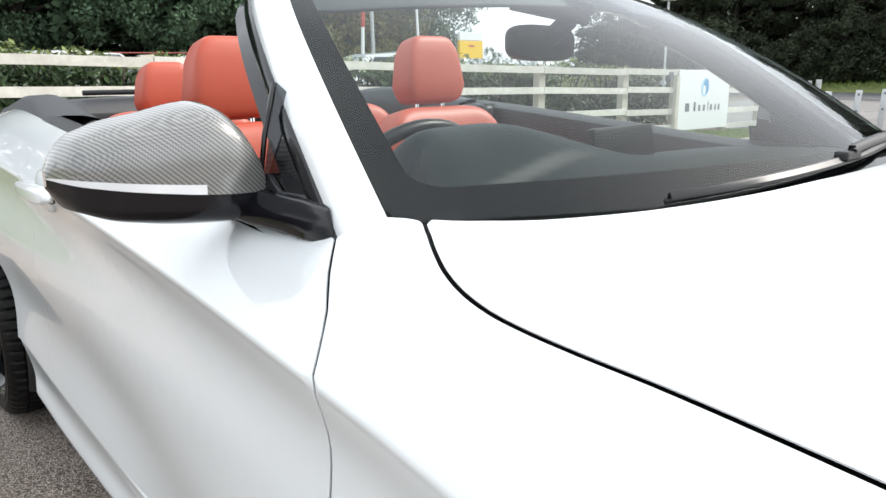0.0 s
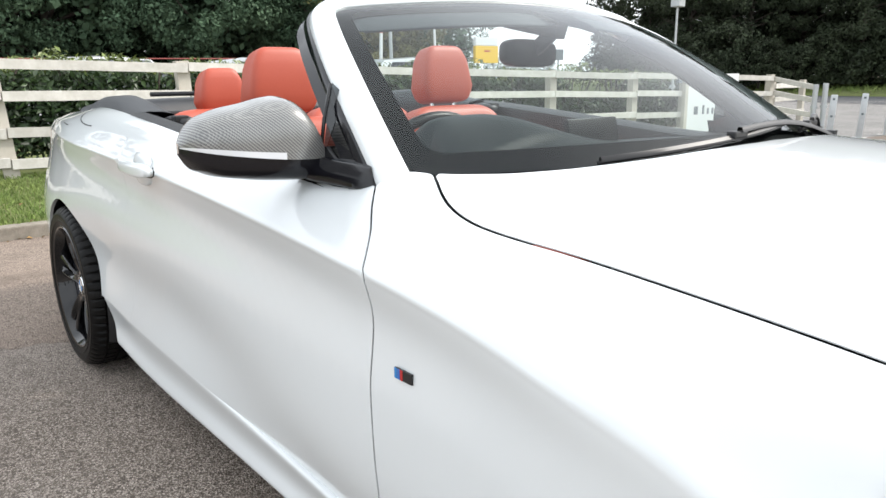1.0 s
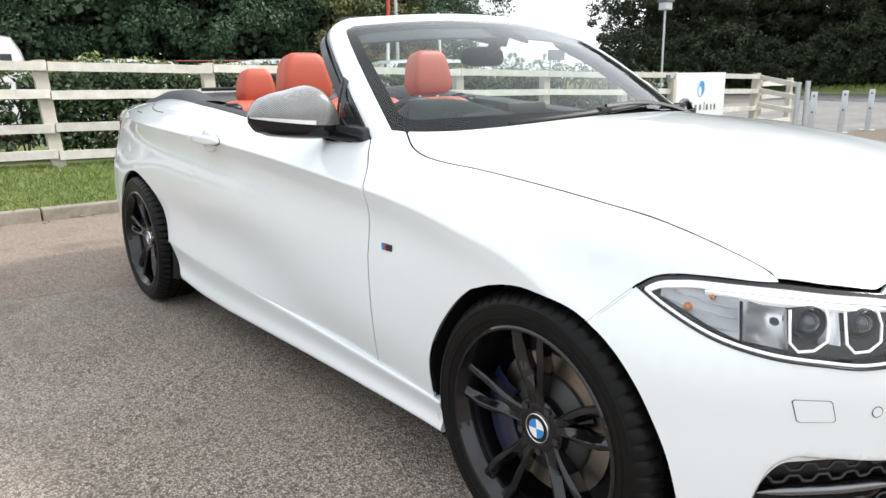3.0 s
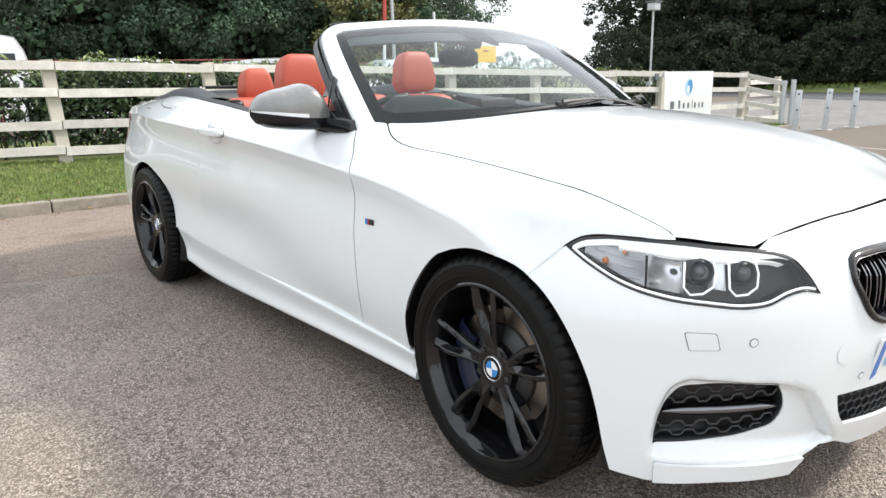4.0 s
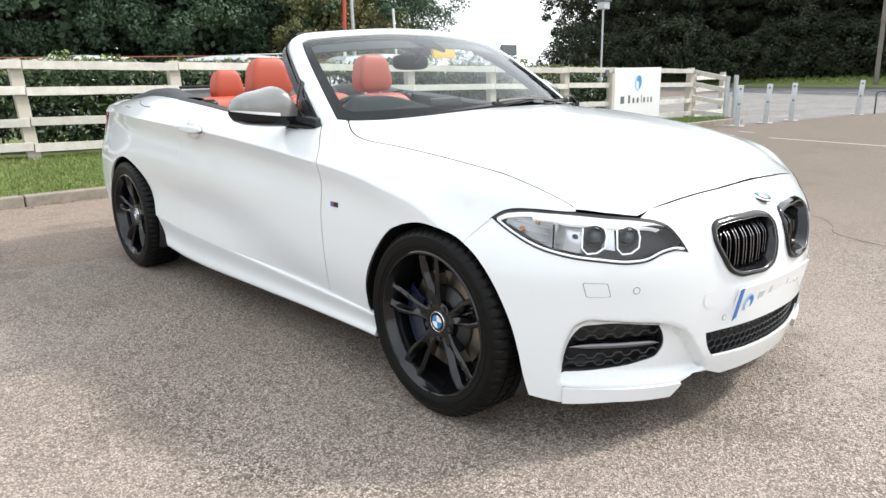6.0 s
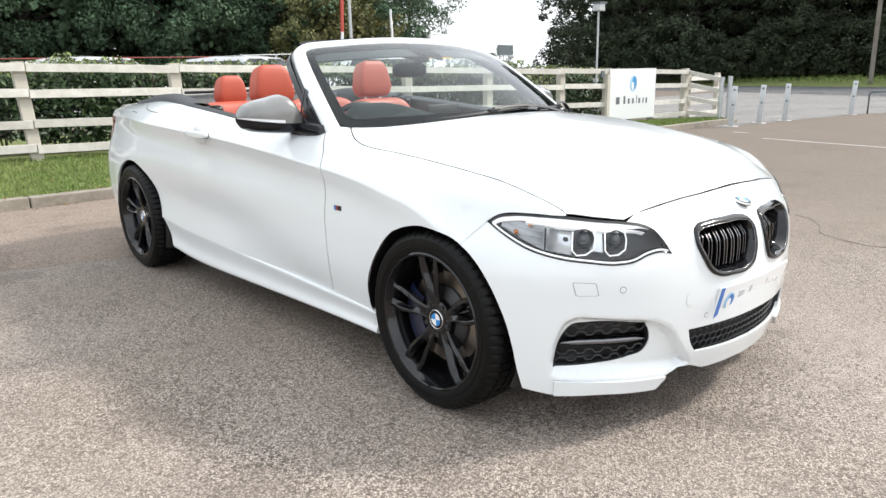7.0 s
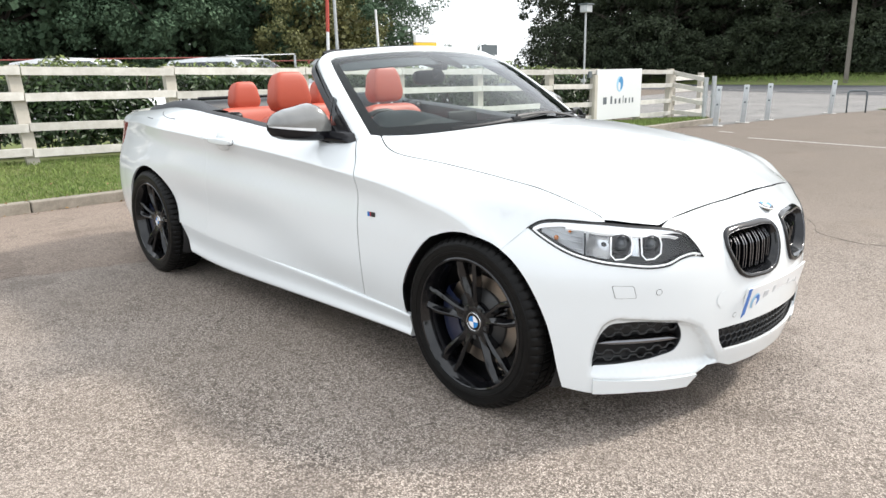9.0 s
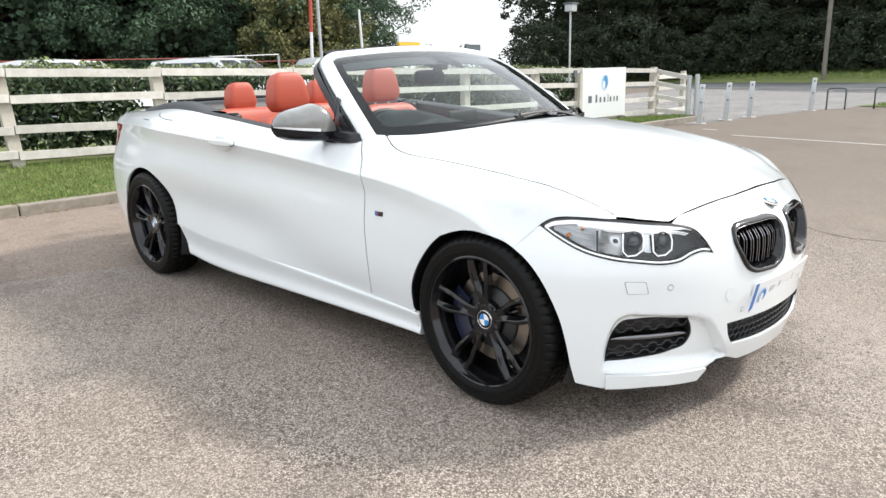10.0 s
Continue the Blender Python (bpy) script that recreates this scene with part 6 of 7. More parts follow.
# kerb stones
kerb = empty("kerb")
tagged(kerb, "weathered concrete kerb along the turf", "kerb", "", "structure")
bm = bmesh.new()
box(bm, (-.13, .004, -.08), (0, .906, .10), .012)
me_k = bpy.data.meshes.new("kerb_stone")
bm.to_mesh(me_k)
bm.free()
me_k.materials.append(CONCRETE)
rng = random.Random(5)
y = -14.0 + .37
while y < 11.3:
    o = new("kerb_stone", me_k)
    o.parent = kerb
    o.matrix_basis = pose(kerb_x(y) + rng.uniform(-.003, .003), y, rng.uniform(-.004, .003), 0, rng.uniform(-.6, .6), -math.degrees(math.atan(.022)) + rng.uniform(-.3, .3))
    y += .914
for k in range(5):
    o = new("kerb_stone", me_k)
    o.parent = kerb
    a = 20 + 17 * k
    c = Vector((kerb_x(y) - 1.1, y))
    o.matrix_basis = pose(c.x + 1.1 * math.cos(radians(18 * k)), c.y + 1.1 * math.sin(radians(18 * k)), -.03, 0, 0, 18 * k + 8) @ Matrix.Diagonal((1, .40, 1, 1))

# ---------------------------------------------------------------- fence
fence = empty("fence")
tagged(fence, "weathered whitish four-rail timber fence with square posts", "fence")
POSTS = [-5.3, -3.65, -1.99, -.34, 1.30, 3.10, 4.75, 6.42, 8.20, 9.50, 10.95, 12.1]
rng = random.Random(8)


def timber(lo, hi, seed):
    """A sawn board with slightly wandering edges."""
    r = random.Random(seed)
    bm = bmesh.new()
    box(bm, lo, hi)
    long = max(range(3), key=lambda i: hi[i] - lo[i])
    es = [e for e in bm.edges if abs((e.verts[0].co - e.verts[1].co)[long]) > 1e-4]
    bmesh.ops.subdivide_edges(bm, edges=es, cuts=6)
    for v in bm.verts:
        v.co += Vector([0 if i == long else r.uniform(-.0025, .0025) for i in range(3)])
    return bm


for i, y in enumerate(POSTS):
    h = 1.065 if y < 11.5 else 1.08
    p = part("post", timber((-.055, -.062, -.3), (.055, .062, h), i), POSTW, fence)
    tilt = {-.34: 4.5, 1.30: 3.0}.get(y, rng.uniform(-.8, 1.2))
    p.matrix_basis = pose(fence_x(y) - .02, y, fence_z(y), tilt * .75, rng.uniform(-1, 1), -3.6)
for a, b in zip(POSTS, POSTS[1:]):
    for z in (.960, .685, .355, .085):
        za, zb = fence_z(a) + z + rng.uniform(-.012, .012), fence_z(b) + z + rng.uniform(-.012, .012)
        L = math.hypot(b - a, zb - za) - .008
        r = part("rail", timber((0, 0, 0), (.036, L, .088), int(a * 100) + int(z * 50)), WOODF, fence)
        r.matrix_basis = pose(fence_x(a) + .036 + rng.uniform(0, .004), a + .004, za, math.degrees(math.atan2(zb - za, b - a)), rng.uniform(-1, 1), -math.degrees(math.atan(FS)))
# return leg from the corner post to the gate posts
A, B = Vector((fence_x(12.1) + .02, 12.1, fence_z(12.1))), Vector((-4.12, 11.95, .0))
for z, dz in ((.955, -.13), (.70, -.10), (.42, -.08), (.12, -.02)):
    a, b = A + Vector((0, .06, z)), B + Vector((0, 0, z + dz))
    d = b - a
    r = part("rail", timber((0, 0, 0), (d.length, .036, .088), int(z * 1000)), WOODF, fence)
    r.matrix_basis = Matrix.Translation(a) @ d.to_track_quat("X", "Z").to_matrix().to_4x4()
far_f = empty("fence")
tagged(far_f, "timber fence leg running back from the corner", "fence")
for k in range(2):
    q = Vector((fence_x(12.1) - .1 - .1 * k, 12.4 + 1.5 * k, 0))
    p = part("post", timber((-.05, -.05, -.2), (.05, .05, 1.0), 90 + k), POSTW, far_f)
    p.matrix_basis = Matrix.Translation(q)
    if k < 1:
        for z in (.85, .6, .33, .08):
            r = part("rail", timber((0, 0, 0), (.036, 1.5, .088), 70 + k), WOODF, far_f)
            r.matrix_basis = pose(q.x + .05, q.y, z, 0, 0, 3.8)

# gate posts, bollards, hoops
for k, (x, y, h) in enumerate(((-4.10, 11.85, .93), (-3.98, 11.98, .95))):
    g = tagged(part("gate_post", rod(bmesh.new(), (0, 0, -.1), (0, 0, h), .045, 20), GALV, None, angle=40), "round galvanised steel gate post", "post", "gate posts")
    g.matrix_basis = pose(x, y, 0, 0, rng.uniform(-1, 1), 0)
    part("hinge", box(bmesh.new(), (-.06, -.02, h * .55), (.06, .02, h * .6), .005), GALV, g)
bol = tagged(part("bollard", box(bmesh.new(), (-.05, -.05, -.1), (.05, .05, .77), .012), GALV, None, angle=40), "square grey folding bollard on the tarmac", "bollard", "bollards at the exit")
for z in (.70, .42):
    part("lock_hole", box(bmesh.new(), (-.018, -.0515, z - .018), (.018, -.05, z + .018)), GREYS, bol)
    part("lock_hole", box(bmesh.new(), (.05, -.018, z - .018), (.0515, .018, z + .018)), GREYS, bol)
part("base_plate", box(bmesh.new(), (-.13, -.11, .001), (.13, .11, .014), .004), LINEP, bol, "pale concrete footing")
for k, (x, y, t) in enumerate(((-3.55, 11.26, 2.0), (-3.47, 12.31, 2.5), (-3.37, 13.28, 1.5), (-3.0, 15.98, 3.0))):
    m = pose(x, y, 0, 0, t, 20)
    if k == 0:
        bol.matrix_basis = m
    else:
        copy_thing(bol, m)
bm = bmesh.new()
pts = [(-.20, 0, -.1), (-.20, 0, .44)] + [(-.20 + .07 * (1 - math.cos(t)), 0, .44 + .07 * math.sin(t)) for t in np.linspace(.3, 1.57, 5)]
pts += [(-x, 0, z) for x, y, z in pts[::-1]]
tube(bm, pts, .024, 8)
hoop = tagged(part("cycle_hoop", bm, GREYS, None, smooth=True), "dark steel cycle hoop set in the tarmac", "cycle stand", "cycle hoops")
hoop.matrix_basis = pose(-2.63, 16.6, 0, 0, 0, 25)
copy_thing(hoop, pose(-1.75, 17.2, 0, 0, 0, 25))

# sign board on the fence: print as plain shapes
sx = lambda y: fence_x(y) + .085
sign = empty("sign_board")
tagged(sign, "white sign board with a blue mark and grey print bars", "sign")
y0, y1, z0, z1 = 9.44, 10.90, .16, 1.13
yaw = -math.degrees(math.atan(FS))
M = pose(sx(y0), y0, 0, 0, 0, yaw)
L = (y1 - y0)
b_ = part("board", box(bmesh.new(), (0, 0, z0), (.02, L, z1), .004), SIGNW, sign)
b_.matrix_basis = M
V, F = lathe([(.001, .0), (.125, .0), (.125, .004), (.001, .004)], 32)
for nm, mt, sc_y, sc_z, cy, cz in (("mark", SIGNL, .10, .15, .72, .84), ("mark", SIGNB, .075, .125, .755, .86), ("mark", SIGNW, .040, .08, .70, .80)):
    bm = bmesh.new()
    bmesh.ops.create_cone(bm, cap_ends=True, segments=28, radius1=1, radius2=1, depth=.003, matrix=Matrix.Translation((.0215 + (.002 if mt is SIGNB else .0045 if mt is SIGNW else 0), cy, cz)) @ Matrix.Diagonal((1, sc_y, sc_z, 1)) @ Matrix.Rotation(radians(90), 4, "Y"))
    part(nm, bm, mt, sign, "blue teardrop mark").matrix_basis = M
yy = .20
for w, h in ((.20, .135), (.10, .15), (.10, .10), (.10, .10), (.035, .15), (.10, .10), (.065, .10), (.085, .10)):
    part("letter_bar", box(bmesh.new(), (.021, yy, .46), (.0235, yy + w * .55, .46 + h)), SIGNT, sign, "plain grey bar in place of a letter").matrix_basis = M
    yy += w + .035
part("sign_post", box(bmesh.new(), (-.02, -.10, -.05), (.05, -.02, 1.03), .005), POSTW, sign, "dark timber post at the board").matrix_basis = M

# floodlight mast fixed to the fence
mast = empty("lamp_mast")
tagged(mast, "slim grey lamp mast with a box floodlight, fixed to the fence", "lamp")
mx_, my_ = -5.185, 9.10
part("mast", rod(bmesh.new(), (mx_, my_, .78), (mx_, my_, 2.19), .018, 12), GALV, mast, smooth=False)
part("lamp_head", box(bmesh.new(), (mx_ - .075, my_ - .085, 2.17), (mx_ + .085, my_ + .085, 2.30), .012), GALV, mast, "grey box floodlight")
part("cap", box(bmesh.new(), (mx_ - .10, my_ - .11, 2.298), (mx_ + .11, my_ + .11, 2.325), .006), GREYS, mast, "dark lid")
part("clamp", box(bmesh.new(), (mx_ - .05, my_ - .03, .90), (mx_ + .03, my_ + .03, .96), .004), GALV, mast)
part("junction_box", box(bmesh.new(), (mx_ - .01, my_ + .10, .98), (mx_ + .05, my_ + .20, 1.10), .006), GREYS, mast)


# ---------------------------------------------------------------- leaves, hedge, trees
def leaf_mesh(name, centres, normals, size, rng, mat, parent, aspect=.5, fold=.25, kind="stuff"):
    """Many small folded leaves, each of two faces."""
    n = len(centres)
    r = rng.normal(size=(n, 3))
    d = np.cross(normals, r)
    d /= np.linalg.norm(d, axis=1)[:, None] + 1e-9
    s = np.cross(normals, d)
    L = (size * rng.uniform(.6, 1.35, n))[:, None]
    w = L * aspect
    tip, base = centres + d * L * .5, centres - d * L * .5
    a, b = centres + s * w * .5 + normals * w * fold, centres - s * w * .5 + normals * w * fold
    V = np.stack([base, a, tip, b], 1).reshape(-1, 3)
    k = np.arange(n)[:, None] * 4
    F = np.concatenate([k + (0, 1, 2), k + (0, 2, 3)], 0)
    me = bpy.data.meshes.new(name)
    me.vertices.add(len(V))
    me.vertices.foreach_set("co", V.astype(np.float32).ravel())
    me.loops.add(F.size)
    me.loops.foreach_set("vertex_index", F.astype(np.int32).ravel())
    me.polygons.add(len(F))
    me.polygons.foreach_set("loop_start", (np.arange(len(F)) * 3).astype(np.int32))
    me.update(calc_edges=True)
    me.validate()
    o = link(name, me, mat, parent)
    if kind:
        o["kind"] = kind
    return o


def hedge_run(y0, y1, n, seed, label, depth=.9, top=1.06, back=.55):
    """Laurel behind the fence: stems, dark mass of leaves, pale shoots on top."""
    rng = np.random.default_rng(seed)
    h = empty("hedge")
    tagged(h, label, "hedge")
    y = rng.uniform(y0, y1, n)
    k = rng.beta(1.0, 1.6, n)
    hump = np.array([.16 * noise.noise((q * 1.7, 3.0, seed)) + .08 * noise.noise((q * 5, 1.0, seed)) for q in y])
    zt = np.array([fence_z(q) for q in y]) + top - .10 + hump
    z = np.array([fence_z(q) for q in y]) + .10 + (zt - np.array([fence_z(q) for q in y]) - .10) * rng.uniform(0, 1, n) ** .8
    # hollows let the light through here and there
    keep = np.array([noise.noise((q * .9, zz * 1.6, seed + 7)) for q, zz in zip(y, z)]) > -.30
    x = np.array([fence_x(q) for q in y]) - back - depth * k - .10 * np.array([noise.noise((q * 2.2, zz * 2.2, 9)) for q, zz in zip(y, z)])
    C = np.stack([x, y, z], 1)[keep]
    N = rng.normal(size=(len(C), 3)) * .7 + np.array((.75, 0, .55))
    N /= np.linalg.norm(N, axis=1)[:, None]
    leaf_mesh("leaves", C, N, .092, rng, LEAFH, h, .40, .18)
    m = n // 7
    y = rng.uniform(y0, y1, m)
    hump = np.array([.16 * noise.noise((q * 1.7, 3.0, seed)) + .08 * noise.noise((q * 5, 1.0, seed)) for q in y])
    sh = np.array([max(0, noise.noise((q * 1.1, 8.0, seed))) for q in y])
    z = np.array([fence_z(q) for q in y]) + top - .06 + hump + rng.uniform(-.10, .10, m) + .17 * sh * rng.uniform(0, 1, m)
    x = np.array([fence_x(q) for q in y]) - back - depth * rng.uniform(.1, .9, m)
    C = np.stack([x, y, z], 1)
    N = rng.normal(size=(m, 3)) * .8 + np.array((.3, 0, .8))
    N /= np.linalg.norm(N, axis=1)[:, None]
    leaf_mesh("new_growth", C, N, .075, rng, LEAFY, h, .42, .2)
    bm = bmesh.new()
    r2 = random.Random(seed)
    q = y0
    while q < y1:
        xb = fence_x(q) - back - depth * r2.uniform(.2, .7)
        zb = fence_z(q)
        for s in range(3):
            tube(bm, [(xb, q, zb - .1), (xb + r2.uniform(-.1, .15), q + r2.uniform(-.15, .15), zb + .45), (xb + r2.uniform(-.2, .3), q + r2.uniform(-.3, .3), zb + 1.0)], .011, 4)
        q += r2.uniform(.25, .5)
    o = part("stem_tangle", bm, BARK, h, smooth=True)
    o["kind"] = "stuff"
    return h


hedge_run(-6.0, -.55, 11000, 11, "dark green laurel hedge, thin at its end, behind the fence")
hedge_run(-.45, 3.2, 14500, 12, "dark green laurel hedge with pale shoots behind the fence")
hedge_run(3.2, 9.3, 23000, 13, "dark green laurel hedge with pale shoots behind the fence")
hedge_run(9.3, 10.7, 3600, 15, "dark green laurel hedge behind the fence near the sign", top=1.02)
hedge_run(11.2, 11.9, 500, 14, "small laurel remnant behind the fence rails", top=.7)


def tree_mesh(name, H, R, base, leaves, seed, mat, size=.2, trunk_r=.16, fill=5200, bare=0.0):
    """A tapered trunk with limbs and a crown of leaf clumps."""
    rng = np.random.default_rng(seed)
    t = empty(name)
    bm = bmesh.new()
    lean = rng.normal(0, .25, 2)
    tk = [(lean[0] * k * k, lean[1] * k * k, H * .85 * k - .1) for k in np.linspace(0, 1, 7)]
    tube(bm, tk, lambda k: trunk_r * (1 - .85 * k), 8)
    tips = []
    for i in range(16):
        k = rng.uniform(.18, .92)
        a = rng.uniform(0, 6.283)
        o = np.array((lean[0] * k * k, lean[1] * k * k, H * .85 * k))
        ln = R * rng.uniform(.55, 1.0) * (1.1 - .5 * k)
        e = o + np.array((math.cos(a) * ln, math.sin(a) * ln, ln * rng.uniform(.1, .6)))
        mid = (o + e) / 2 + rng.normal(0, .12, 3)
        tube(bm, [o, mid, e], lambda q: trunk_r * .38 * (1 - .8 * q), 5)
        tips.append(e)
    part("trunk", bm, BARK, t, smooth=True)
    # clumps over an uneven crown
    nc = 120
    zc = base + (H - base) * rng.uniform(0, 1, nc) ** .9
    prof = np.sin(np.clip((zc - base) / (H - base), .03, 1) ** .65 * math.pi * .97) ** .55
    a = rng.uniform(0, 6.283, nc)
    lob = 1 + .28 * np.sin(a * 3 + seed) * np.sin(zc * 1.3 + seed)
    rr = R * prof * lob * (.55 + .45 * rng.uniform(0, 1, nc) ** .5)
    C = np.stack([np.cos(a) * rr, np.sin(a) * rr, zc], 1)
    cs = rng.uniform(.35, .85, nc) * R * .30
    idx = rng.integers(0, nc, leaves)
    dirs = rng.normal(size=(leaves, 3))
    dirs /= np.linalg.norm(dirs, axis=1)[:, None]
    P = C[idx] + dirs * (cs[idx] * rng.uniform(.55, 1.05, leaves))[:, None] * (1, 1, .75)
    P[:, 2] = np.maximum(P[:, 2], .15)
    N = dirs * .8 + rng.normal(size=(leaves, 3)) * .45 + (0, 0, .25)
    N /= np.linalg.norm(N, axis=1)[:, None]
    leaf_mesh("crown", P, N, size, rng, mat, t, .55, .15, kind="")
    if fill:
        idx = rng.integers(0, nc, fill)
        P = C[idx] * (.60, .60, .97) + rng.normal(size=(fill, 3)) * .25
        P[:, 2] = np.maximum(P[:, 2], .3)
        N = rng.normal(size=(fill, 3))
        N /= np.linalg.norm(N, axis=1)[:, None]
        leaf_mesh("inner_foliage", P, N, R * .075, rng, mat, t, .8, .1, kind="")
    return t


oak = tree_mesh("tree", 9.0, 2.9, .5, 28000, 21, LEAFW, .115, fill=4200)
tagged(oak, "dense green broadleaf tree on the edge of the wood", "tree", "trees of the wood")
oak2 = tree_mesh("tree", 8.0, 2.5, .7, 25000, 22, LEAFW, .105, fill=4000)
tagged(oak2, "leafy green tree on the edge of the wood", "tree", "trees of the wood")
brown = tree_mesh("tree", 4.6, 2.1, .4, 20000, 23, LEAFB, .095)
tagged(brown, "smaller tree with browning autumn leaves", "tree", "trees of the wood")
airy = tree_mesh("tree", 8.5, 3.0, 1.6, 12000, 24, LEAFW, .115, .2, fill=60)
tagged(airy, "airy tree with open crown against the sky", "tree", "trees by the road")
# these trees and shrubs wear the leaf with shade in its colour
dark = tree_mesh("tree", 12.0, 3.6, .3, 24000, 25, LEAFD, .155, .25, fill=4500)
tagged(dark, "tall tree across the road, its leaves coloured dark for deep shade", "tree", "dark trees across the road")
back_oak = tree_mesh("tree", 9.5, 3.1, .4, 6500, 31, LEAFW, .24, fill=2200)
tagged(back_oak, "leafy green tree, deeper in the wood and in the added unseen ring", "tree", "trees of the wood")
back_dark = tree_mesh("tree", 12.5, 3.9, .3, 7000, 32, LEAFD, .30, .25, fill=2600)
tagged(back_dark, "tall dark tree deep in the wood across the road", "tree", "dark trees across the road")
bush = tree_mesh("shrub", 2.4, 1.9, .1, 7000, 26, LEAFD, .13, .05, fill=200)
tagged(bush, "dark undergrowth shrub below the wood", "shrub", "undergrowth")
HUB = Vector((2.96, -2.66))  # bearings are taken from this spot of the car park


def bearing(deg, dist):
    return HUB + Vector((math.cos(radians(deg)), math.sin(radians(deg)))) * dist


placed = set()


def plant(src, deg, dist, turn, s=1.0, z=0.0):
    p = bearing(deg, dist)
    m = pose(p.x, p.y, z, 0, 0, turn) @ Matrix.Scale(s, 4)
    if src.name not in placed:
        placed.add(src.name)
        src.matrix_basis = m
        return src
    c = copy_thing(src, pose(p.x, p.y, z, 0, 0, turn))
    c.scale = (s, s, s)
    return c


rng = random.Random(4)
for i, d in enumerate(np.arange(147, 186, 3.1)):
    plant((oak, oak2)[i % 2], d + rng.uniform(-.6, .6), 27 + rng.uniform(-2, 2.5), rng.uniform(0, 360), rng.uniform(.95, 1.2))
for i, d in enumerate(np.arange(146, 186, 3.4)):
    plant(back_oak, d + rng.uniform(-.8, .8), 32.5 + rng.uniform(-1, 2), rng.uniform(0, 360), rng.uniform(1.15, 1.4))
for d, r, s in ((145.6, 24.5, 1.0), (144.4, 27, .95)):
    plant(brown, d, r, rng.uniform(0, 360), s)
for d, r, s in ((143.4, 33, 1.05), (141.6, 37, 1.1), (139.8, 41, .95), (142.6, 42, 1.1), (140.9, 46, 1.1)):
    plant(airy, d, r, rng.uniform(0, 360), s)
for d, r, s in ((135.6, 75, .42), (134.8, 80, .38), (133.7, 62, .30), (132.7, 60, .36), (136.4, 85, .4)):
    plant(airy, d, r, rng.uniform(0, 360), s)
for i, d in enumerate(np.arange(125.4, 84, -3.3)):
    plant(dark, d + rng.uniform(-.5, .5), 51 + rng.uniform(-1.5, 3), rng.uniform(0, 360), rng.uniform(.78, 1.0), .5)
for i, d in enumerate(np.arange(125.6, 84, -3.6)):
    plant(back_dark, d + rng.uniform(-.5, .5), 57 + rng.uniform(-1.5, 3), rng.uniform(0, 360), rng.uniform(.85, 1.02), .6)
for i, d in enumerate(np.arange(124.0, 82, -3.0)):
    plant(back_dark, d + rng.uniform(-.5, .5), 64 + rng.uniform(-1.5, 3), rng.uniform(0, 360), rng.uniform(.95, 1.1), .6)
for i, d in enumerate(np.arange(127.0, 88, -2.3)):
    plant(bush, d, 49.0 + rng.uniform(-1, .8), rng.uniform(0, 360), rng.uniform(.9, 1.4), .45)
# unseen trees added round the other sides, sized for the car's reflections
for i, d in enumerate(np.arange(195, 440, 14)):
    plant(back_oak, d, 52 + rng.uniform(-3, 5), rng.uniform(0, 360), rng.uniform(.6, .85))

# grassy verge across the road
V = []
for x in np.linspace(-60, 60, 50):
    ye = 46 - (x + 70) * (10.4 / 80) if x < 10 else 35.6 - (x - 10) * .092
    for k, dz in ((0, .0), (.12, .10), (1, .14), (3.5, .30), (7, .55), (16, .9)):
        V.append((x, ye + k, dz + .04 * noise.noise((x, k, 2))))
tagged(arrays("verge", V, grid_faces(50, 6, flip=True), SOIL), "rough grass verge across the road", "ground", "", "structure")
blades("grass", lambda r: (lambda x, k: (x, (46 - (x + 70) * .13 if x < 10 else 35.6 - (x - 10) * .092) + .2 + k, .12 + .055 * k))(r.uniform(-22, 8), r.uniform(0, 7)), 14000, .22, "long grass on the verge", 6)

# poles and signs beyond the hedge
def pole(name, base, top, r, mat, label, cat, upper=None):
    o = tagged(part(name, rod(bmesh.new(), base, top, r, 10, r * .8), mat, None), label, cat)
    if upper:
        k, m2 = upper
        b, t = Vector(base), Vector(top)
        part("upper_part", rod(bmesh.new(), b.lerp(t, k), t, r * 1.08, 10), m2, o)
    return o


pole("barrier_pole", (-14.0, 9.40, -.1), (-14.0, 9.62, 5.0), .045, SIGNW, "tall pole, white below and red above", "pole", (.46, REDP))
pole("lamp_column", (-14.35, 10.08, -.1), (-14.35, 9.98, 6.0), .05, GALV, "tall grey steel column beyond the hedge", "pole")
pole("flag_pole", (-14.0, 11.38, -.1), (-14.0, 11.22, 2.9), .04, SIGNW, "leaning white pole beyond the hedge", "pole")
pole("telegraph_pole", (-9.75, 38.6, .1), (-9.75, 38.6, 8.0), .115, POLEW, "timber telegraph pole on the verge", "pole")
ts = empty("totem_sign")
tagged(ts, "white and yellow roadside sign box", "sign")
part("upper_panel", box(bmesh.new(), (-14.06, 12.72, 2.005), (-13.96, 13.61, 2.235), .01), SIGNW, ts, "white upper panel")
part("lower_panel", box(bmesh.new(), (-14.06, 12.72, 1.52), (-13.96, 13.61, 2.0), .01), YELLOW, ts, "yellow lower panel")
part("print_bar", box(bmesh.new(), (-13.96, 13.06, 1.83), (-13.955, 13.28, 1.88)), REDP, ts, "small red print bar")
for y in (12.85, 13.48):
    part("leg", rod(bmesh.new(), (-14.01, y, -.1), (-14.01, y, 1.63), .035, 8), GALV, ts)
rs = empty("road_sign")
tagged(rs, "dark grey back of a road sign", "sign")
part("panel", box(bmesh.new(), (-14.03, 15.75, 1.63), (-13.98, 16.50, 1.96), .01), GREYS, rs)
for y in (15.9, 16.35):
    part("leg", rod(bmesh.new(), (-14.06, y, -.1), (-14.06, y, 1.9), .03, 8), GALV, rs)
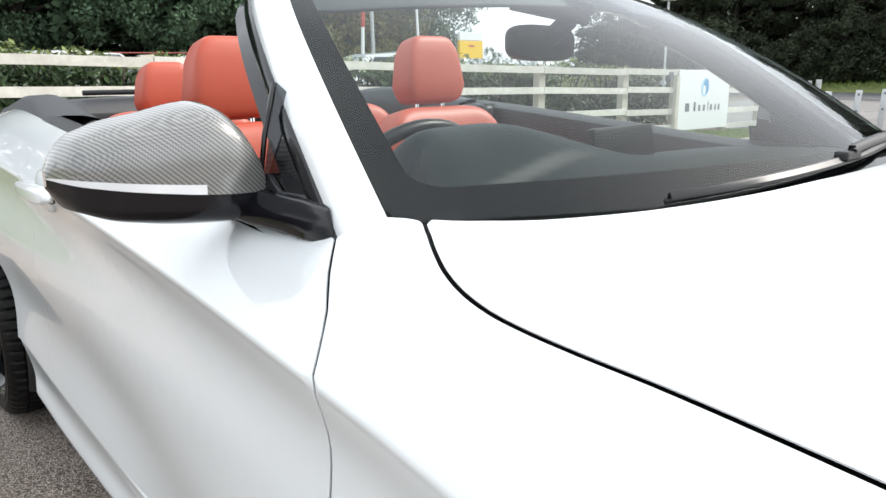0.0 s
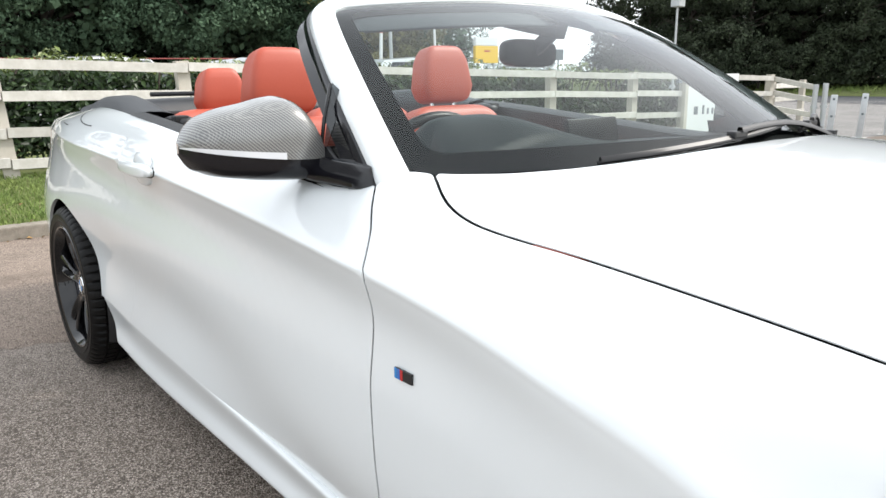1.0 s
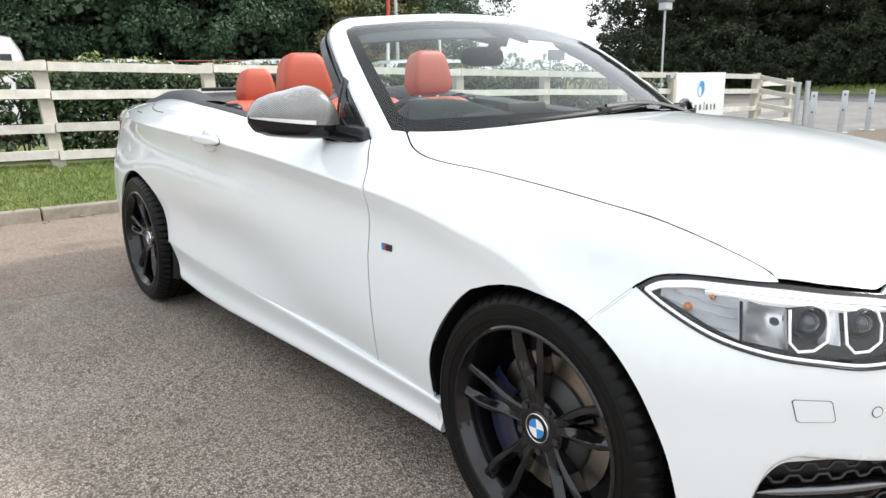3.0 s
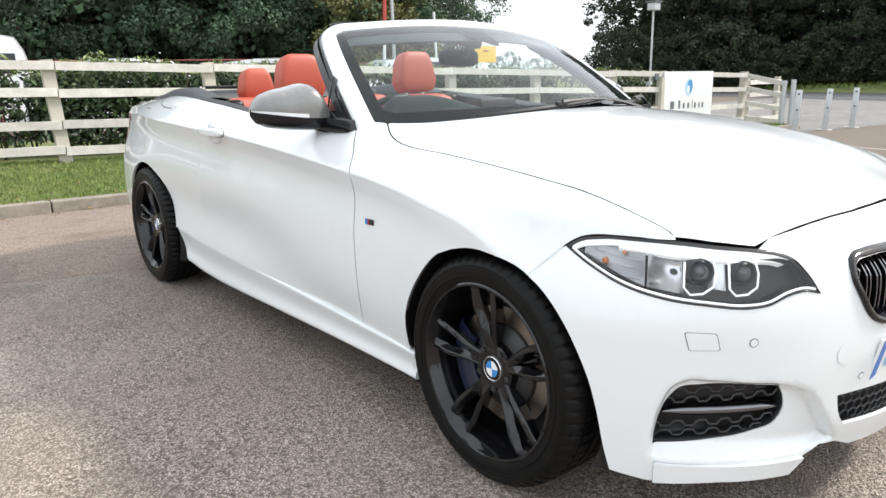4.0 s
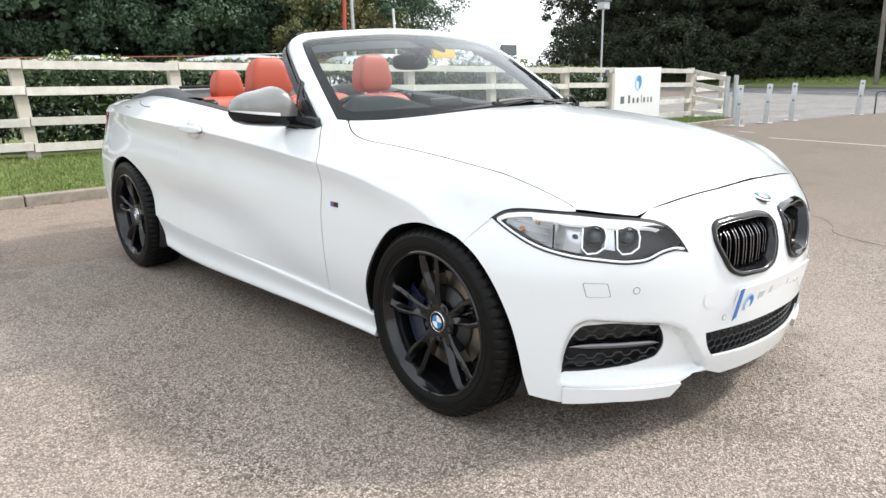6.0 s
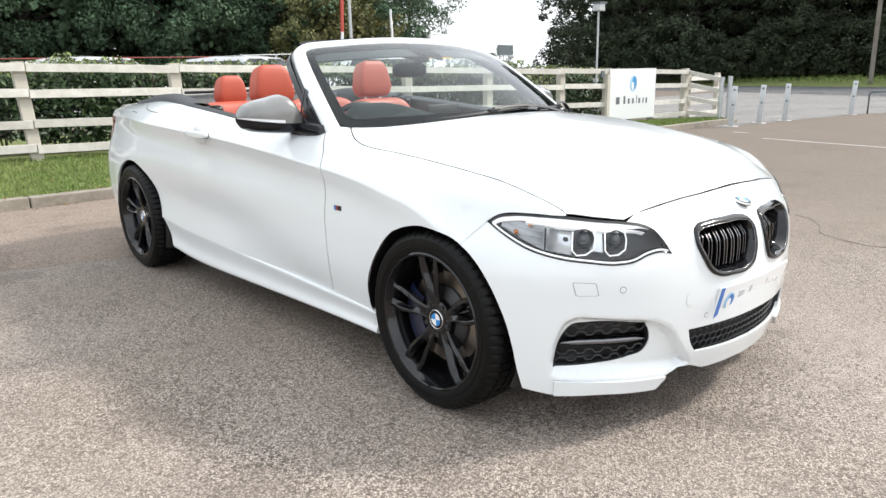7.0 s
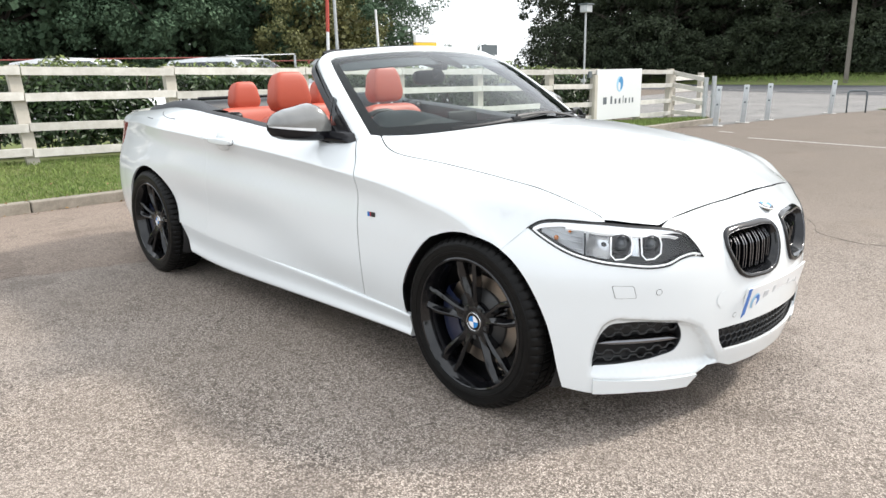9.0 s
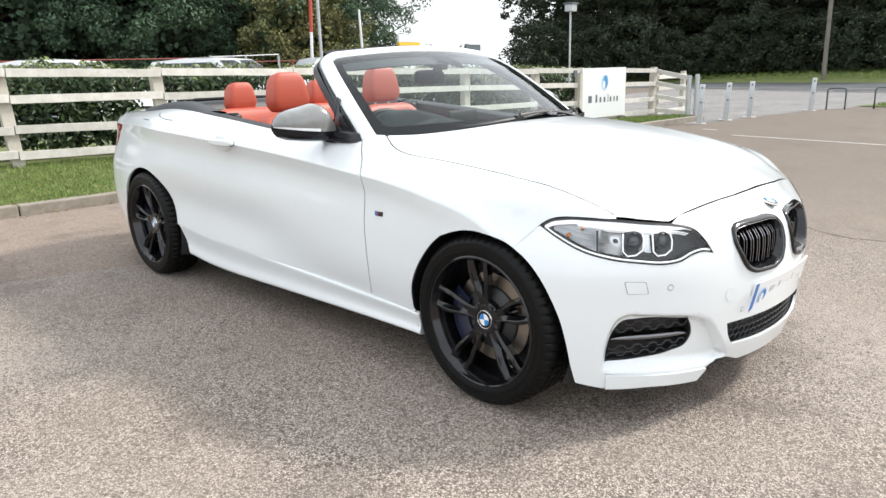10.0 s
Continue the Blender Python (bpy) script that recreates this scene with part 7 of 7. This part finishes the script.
for y0, y1, x, z, mt in ((.2, 6.2, -13.6, 1.55, RAILR), (6.1, 8.0, -13.4, 1.62, GALV), (6.9, 11, -14.2, 1.50, RAILR)):
    rl = empty("tube_rail")
    tagged(rl, "tubular steel rail beyond the hedge", "railing")
    part("top_rail", rod(bmesh.new(), (x, y0, z - .03), (x, y1, z + .02), .013, 8), mt, rl, smooth=False)
    for y in np.arange(y0, y1 + .1, (y1 - y0) / 2):
        part("upright", rod(bmesh.new(), (x, y, -.1), (x, y, z), .03, 8), mt, rl)


# cars parked beyond the hedge
def parked_car():
    c = empty("parked_car")
    tagged(c, "white parked hatchback, mostly hidden by the hedge", "car", "cars beyond the hedge")
    sec = [(-2.05, .35, .80, .62), (-2.0, .25, .92, .80), (-1.2, .22, .97, .87), (0, .22, .98, .88), (1.2, .22, .92, .87), (1.85, .25, .80, .80), (2.05, .32, .62, .62)]
    V = []
    for x, zl, zh, w in sec:
        for y, z in ((-w, zl), (-w * 1.02, (zl + zh) / 2), (-w * .97, zh), (0, zh + .03), (w * .97, zh), (w * 1.02, (zl + zh) / 2), (w, zl)):
            V.append((x, y, z))
    arrays("body", V, grid_faces(7, 7), VANP, c, angle=50)
    V = []
    for x, z, w in ((-1.95, .92, .72), (-1.45, 1.46, .60), (-.5, 1.52, .60), (.25, 1.48, .59), (1.05, .95, .74)):
        V += [(x, -w - (.12 if z > 1.2 else 0), .93), (x, -w, z), (x, 0, z + .03), (x, w, z), (x, w + (.12 if z > 1.2 else 0), .93)]
    arrays("roof", V, grid_faces(5, 5), VANP, c, angle=40)
    for s in (-1, 1):
        bm = bmesh.new()
        bm.faces.new([bm.verts.new(p) for p in ((-1.55, s * .745, .98), (.85, s * .76, .98), (.2, s * .635, 1.42), (-1.3, s * .64, 1.42))])
        part("side_window", bm, DARKG, c)
    bm = bmesh.new()
    bm.faces.new([bm.verts.new(p) for p in ((1.06, -.66, .99), (1.06, .66, .99), (.32, .52, 1.46), (.32, -.52, 1.46))])
    part("windscreen", bm, DARKG, c)
    for x in (-1.25, 1.25):
        for y in (-.8, .8):
            V, F = lathe([(.18, -.09), (.31, -.09), (.31, .09), (.18, .09)], 24)
            arrays("wheel", [(a + x, b + y, d + .31) for a, b, d in V], F, RUBBER, c)
    return c


pc = parked_car()
for k, (x, y, yaw_, s) in enumerate(((-12.0, 2.35, 15, 1.0), (-11.4, 5.35, 20, 1.0), (-10.6, 8.6, 75, 1.0), (-9.8, -1.9, 10, 1.05))):
    m = pose(x, y, .03, 0, 0, yaw_)
    if k == 0:
        pc.matrix_basis = m
        pc.scale = (1.0, 1.0, .985)
    else:
        copy_thing(pc, m).scale = (1.0, 1.0, .985)


# white van beyond the hedge
van = empty("parked_van")
tagged(van, "tall white van parked beyond the hedge", "van")
V = []
for x in (-18.6, -18.3, -14.15, -13.95):
    e = .06 if x in (-18.6, -13.95) else 0
    for y, z in ((-1.10, .35), (-1.13, 1.2), (-1.02, 1.75), (-.86, 2.0), (-.5, 2.06), (.35, 2.06), (.70, 2.0), (.84, 1.75), (.98, 1.2), (.95, .35)):
        V.append((x, y * (1 - e) - .15 * e, z - e * .6 if z > 1 else z))
body = arrays("body", V, grid_faces(4, 10), VANP, van, angle=40)
arrays("back", V[-10:], [tuple(range(10))], VANP, van, smooth=False)
for y in (-.72, .22):
    part("rear_window", box(bmesh.new(), (-13.97, y, 1.30), (-13.92, y + .42, 1.68), .02), DARKG, van)
for x in (-17.6, -14.9):
    for y in (-.95, .80):
        V, F = lathe([(.18, -.10), (.33, -.10), (.33, .10), (.18, .10)], 24)
        arrays("wheel", [(a + x, b + y, d + .33) for a, b, d in V], F, RUBBER, van)


# fallen leaves along the kerb and on the turf
DRYLEAF = material("dry_leaf", (0.24, 0.15, 0.06), 0.8, island=.5, grain=[(30, .5, (.14, .09, .04))])
lr = np.random.default_rng(31)
ly = lr.uniform(-2.6, 4.0, 260)
lk = np.where(lr.uniform(0, 1, 260) < .6, lr.normal(0, .10, 260), lr.uniform(-1.4, .2, 260))
lx = np.array([kerb_x(q) for q in ly]) - .02 + lk
lz = np.where(lk > .02, .008, .112 + np.clip(-lk - .12, 0, 2) * .085)
nn = lr.normal(size=(260, 3)) * .35 + (0, 0, 1)
nn /= np.linalg.norm(nn, axis=1)[:, None]
tagged(leaf_mesh("fallen_leaves", np.stack([lx, ly, lz], 1), nn, .035, lr, DRYLEAF, None, .6, .25), "dry brown leaves fallen along the kerb", "leaves", "", "stuff")
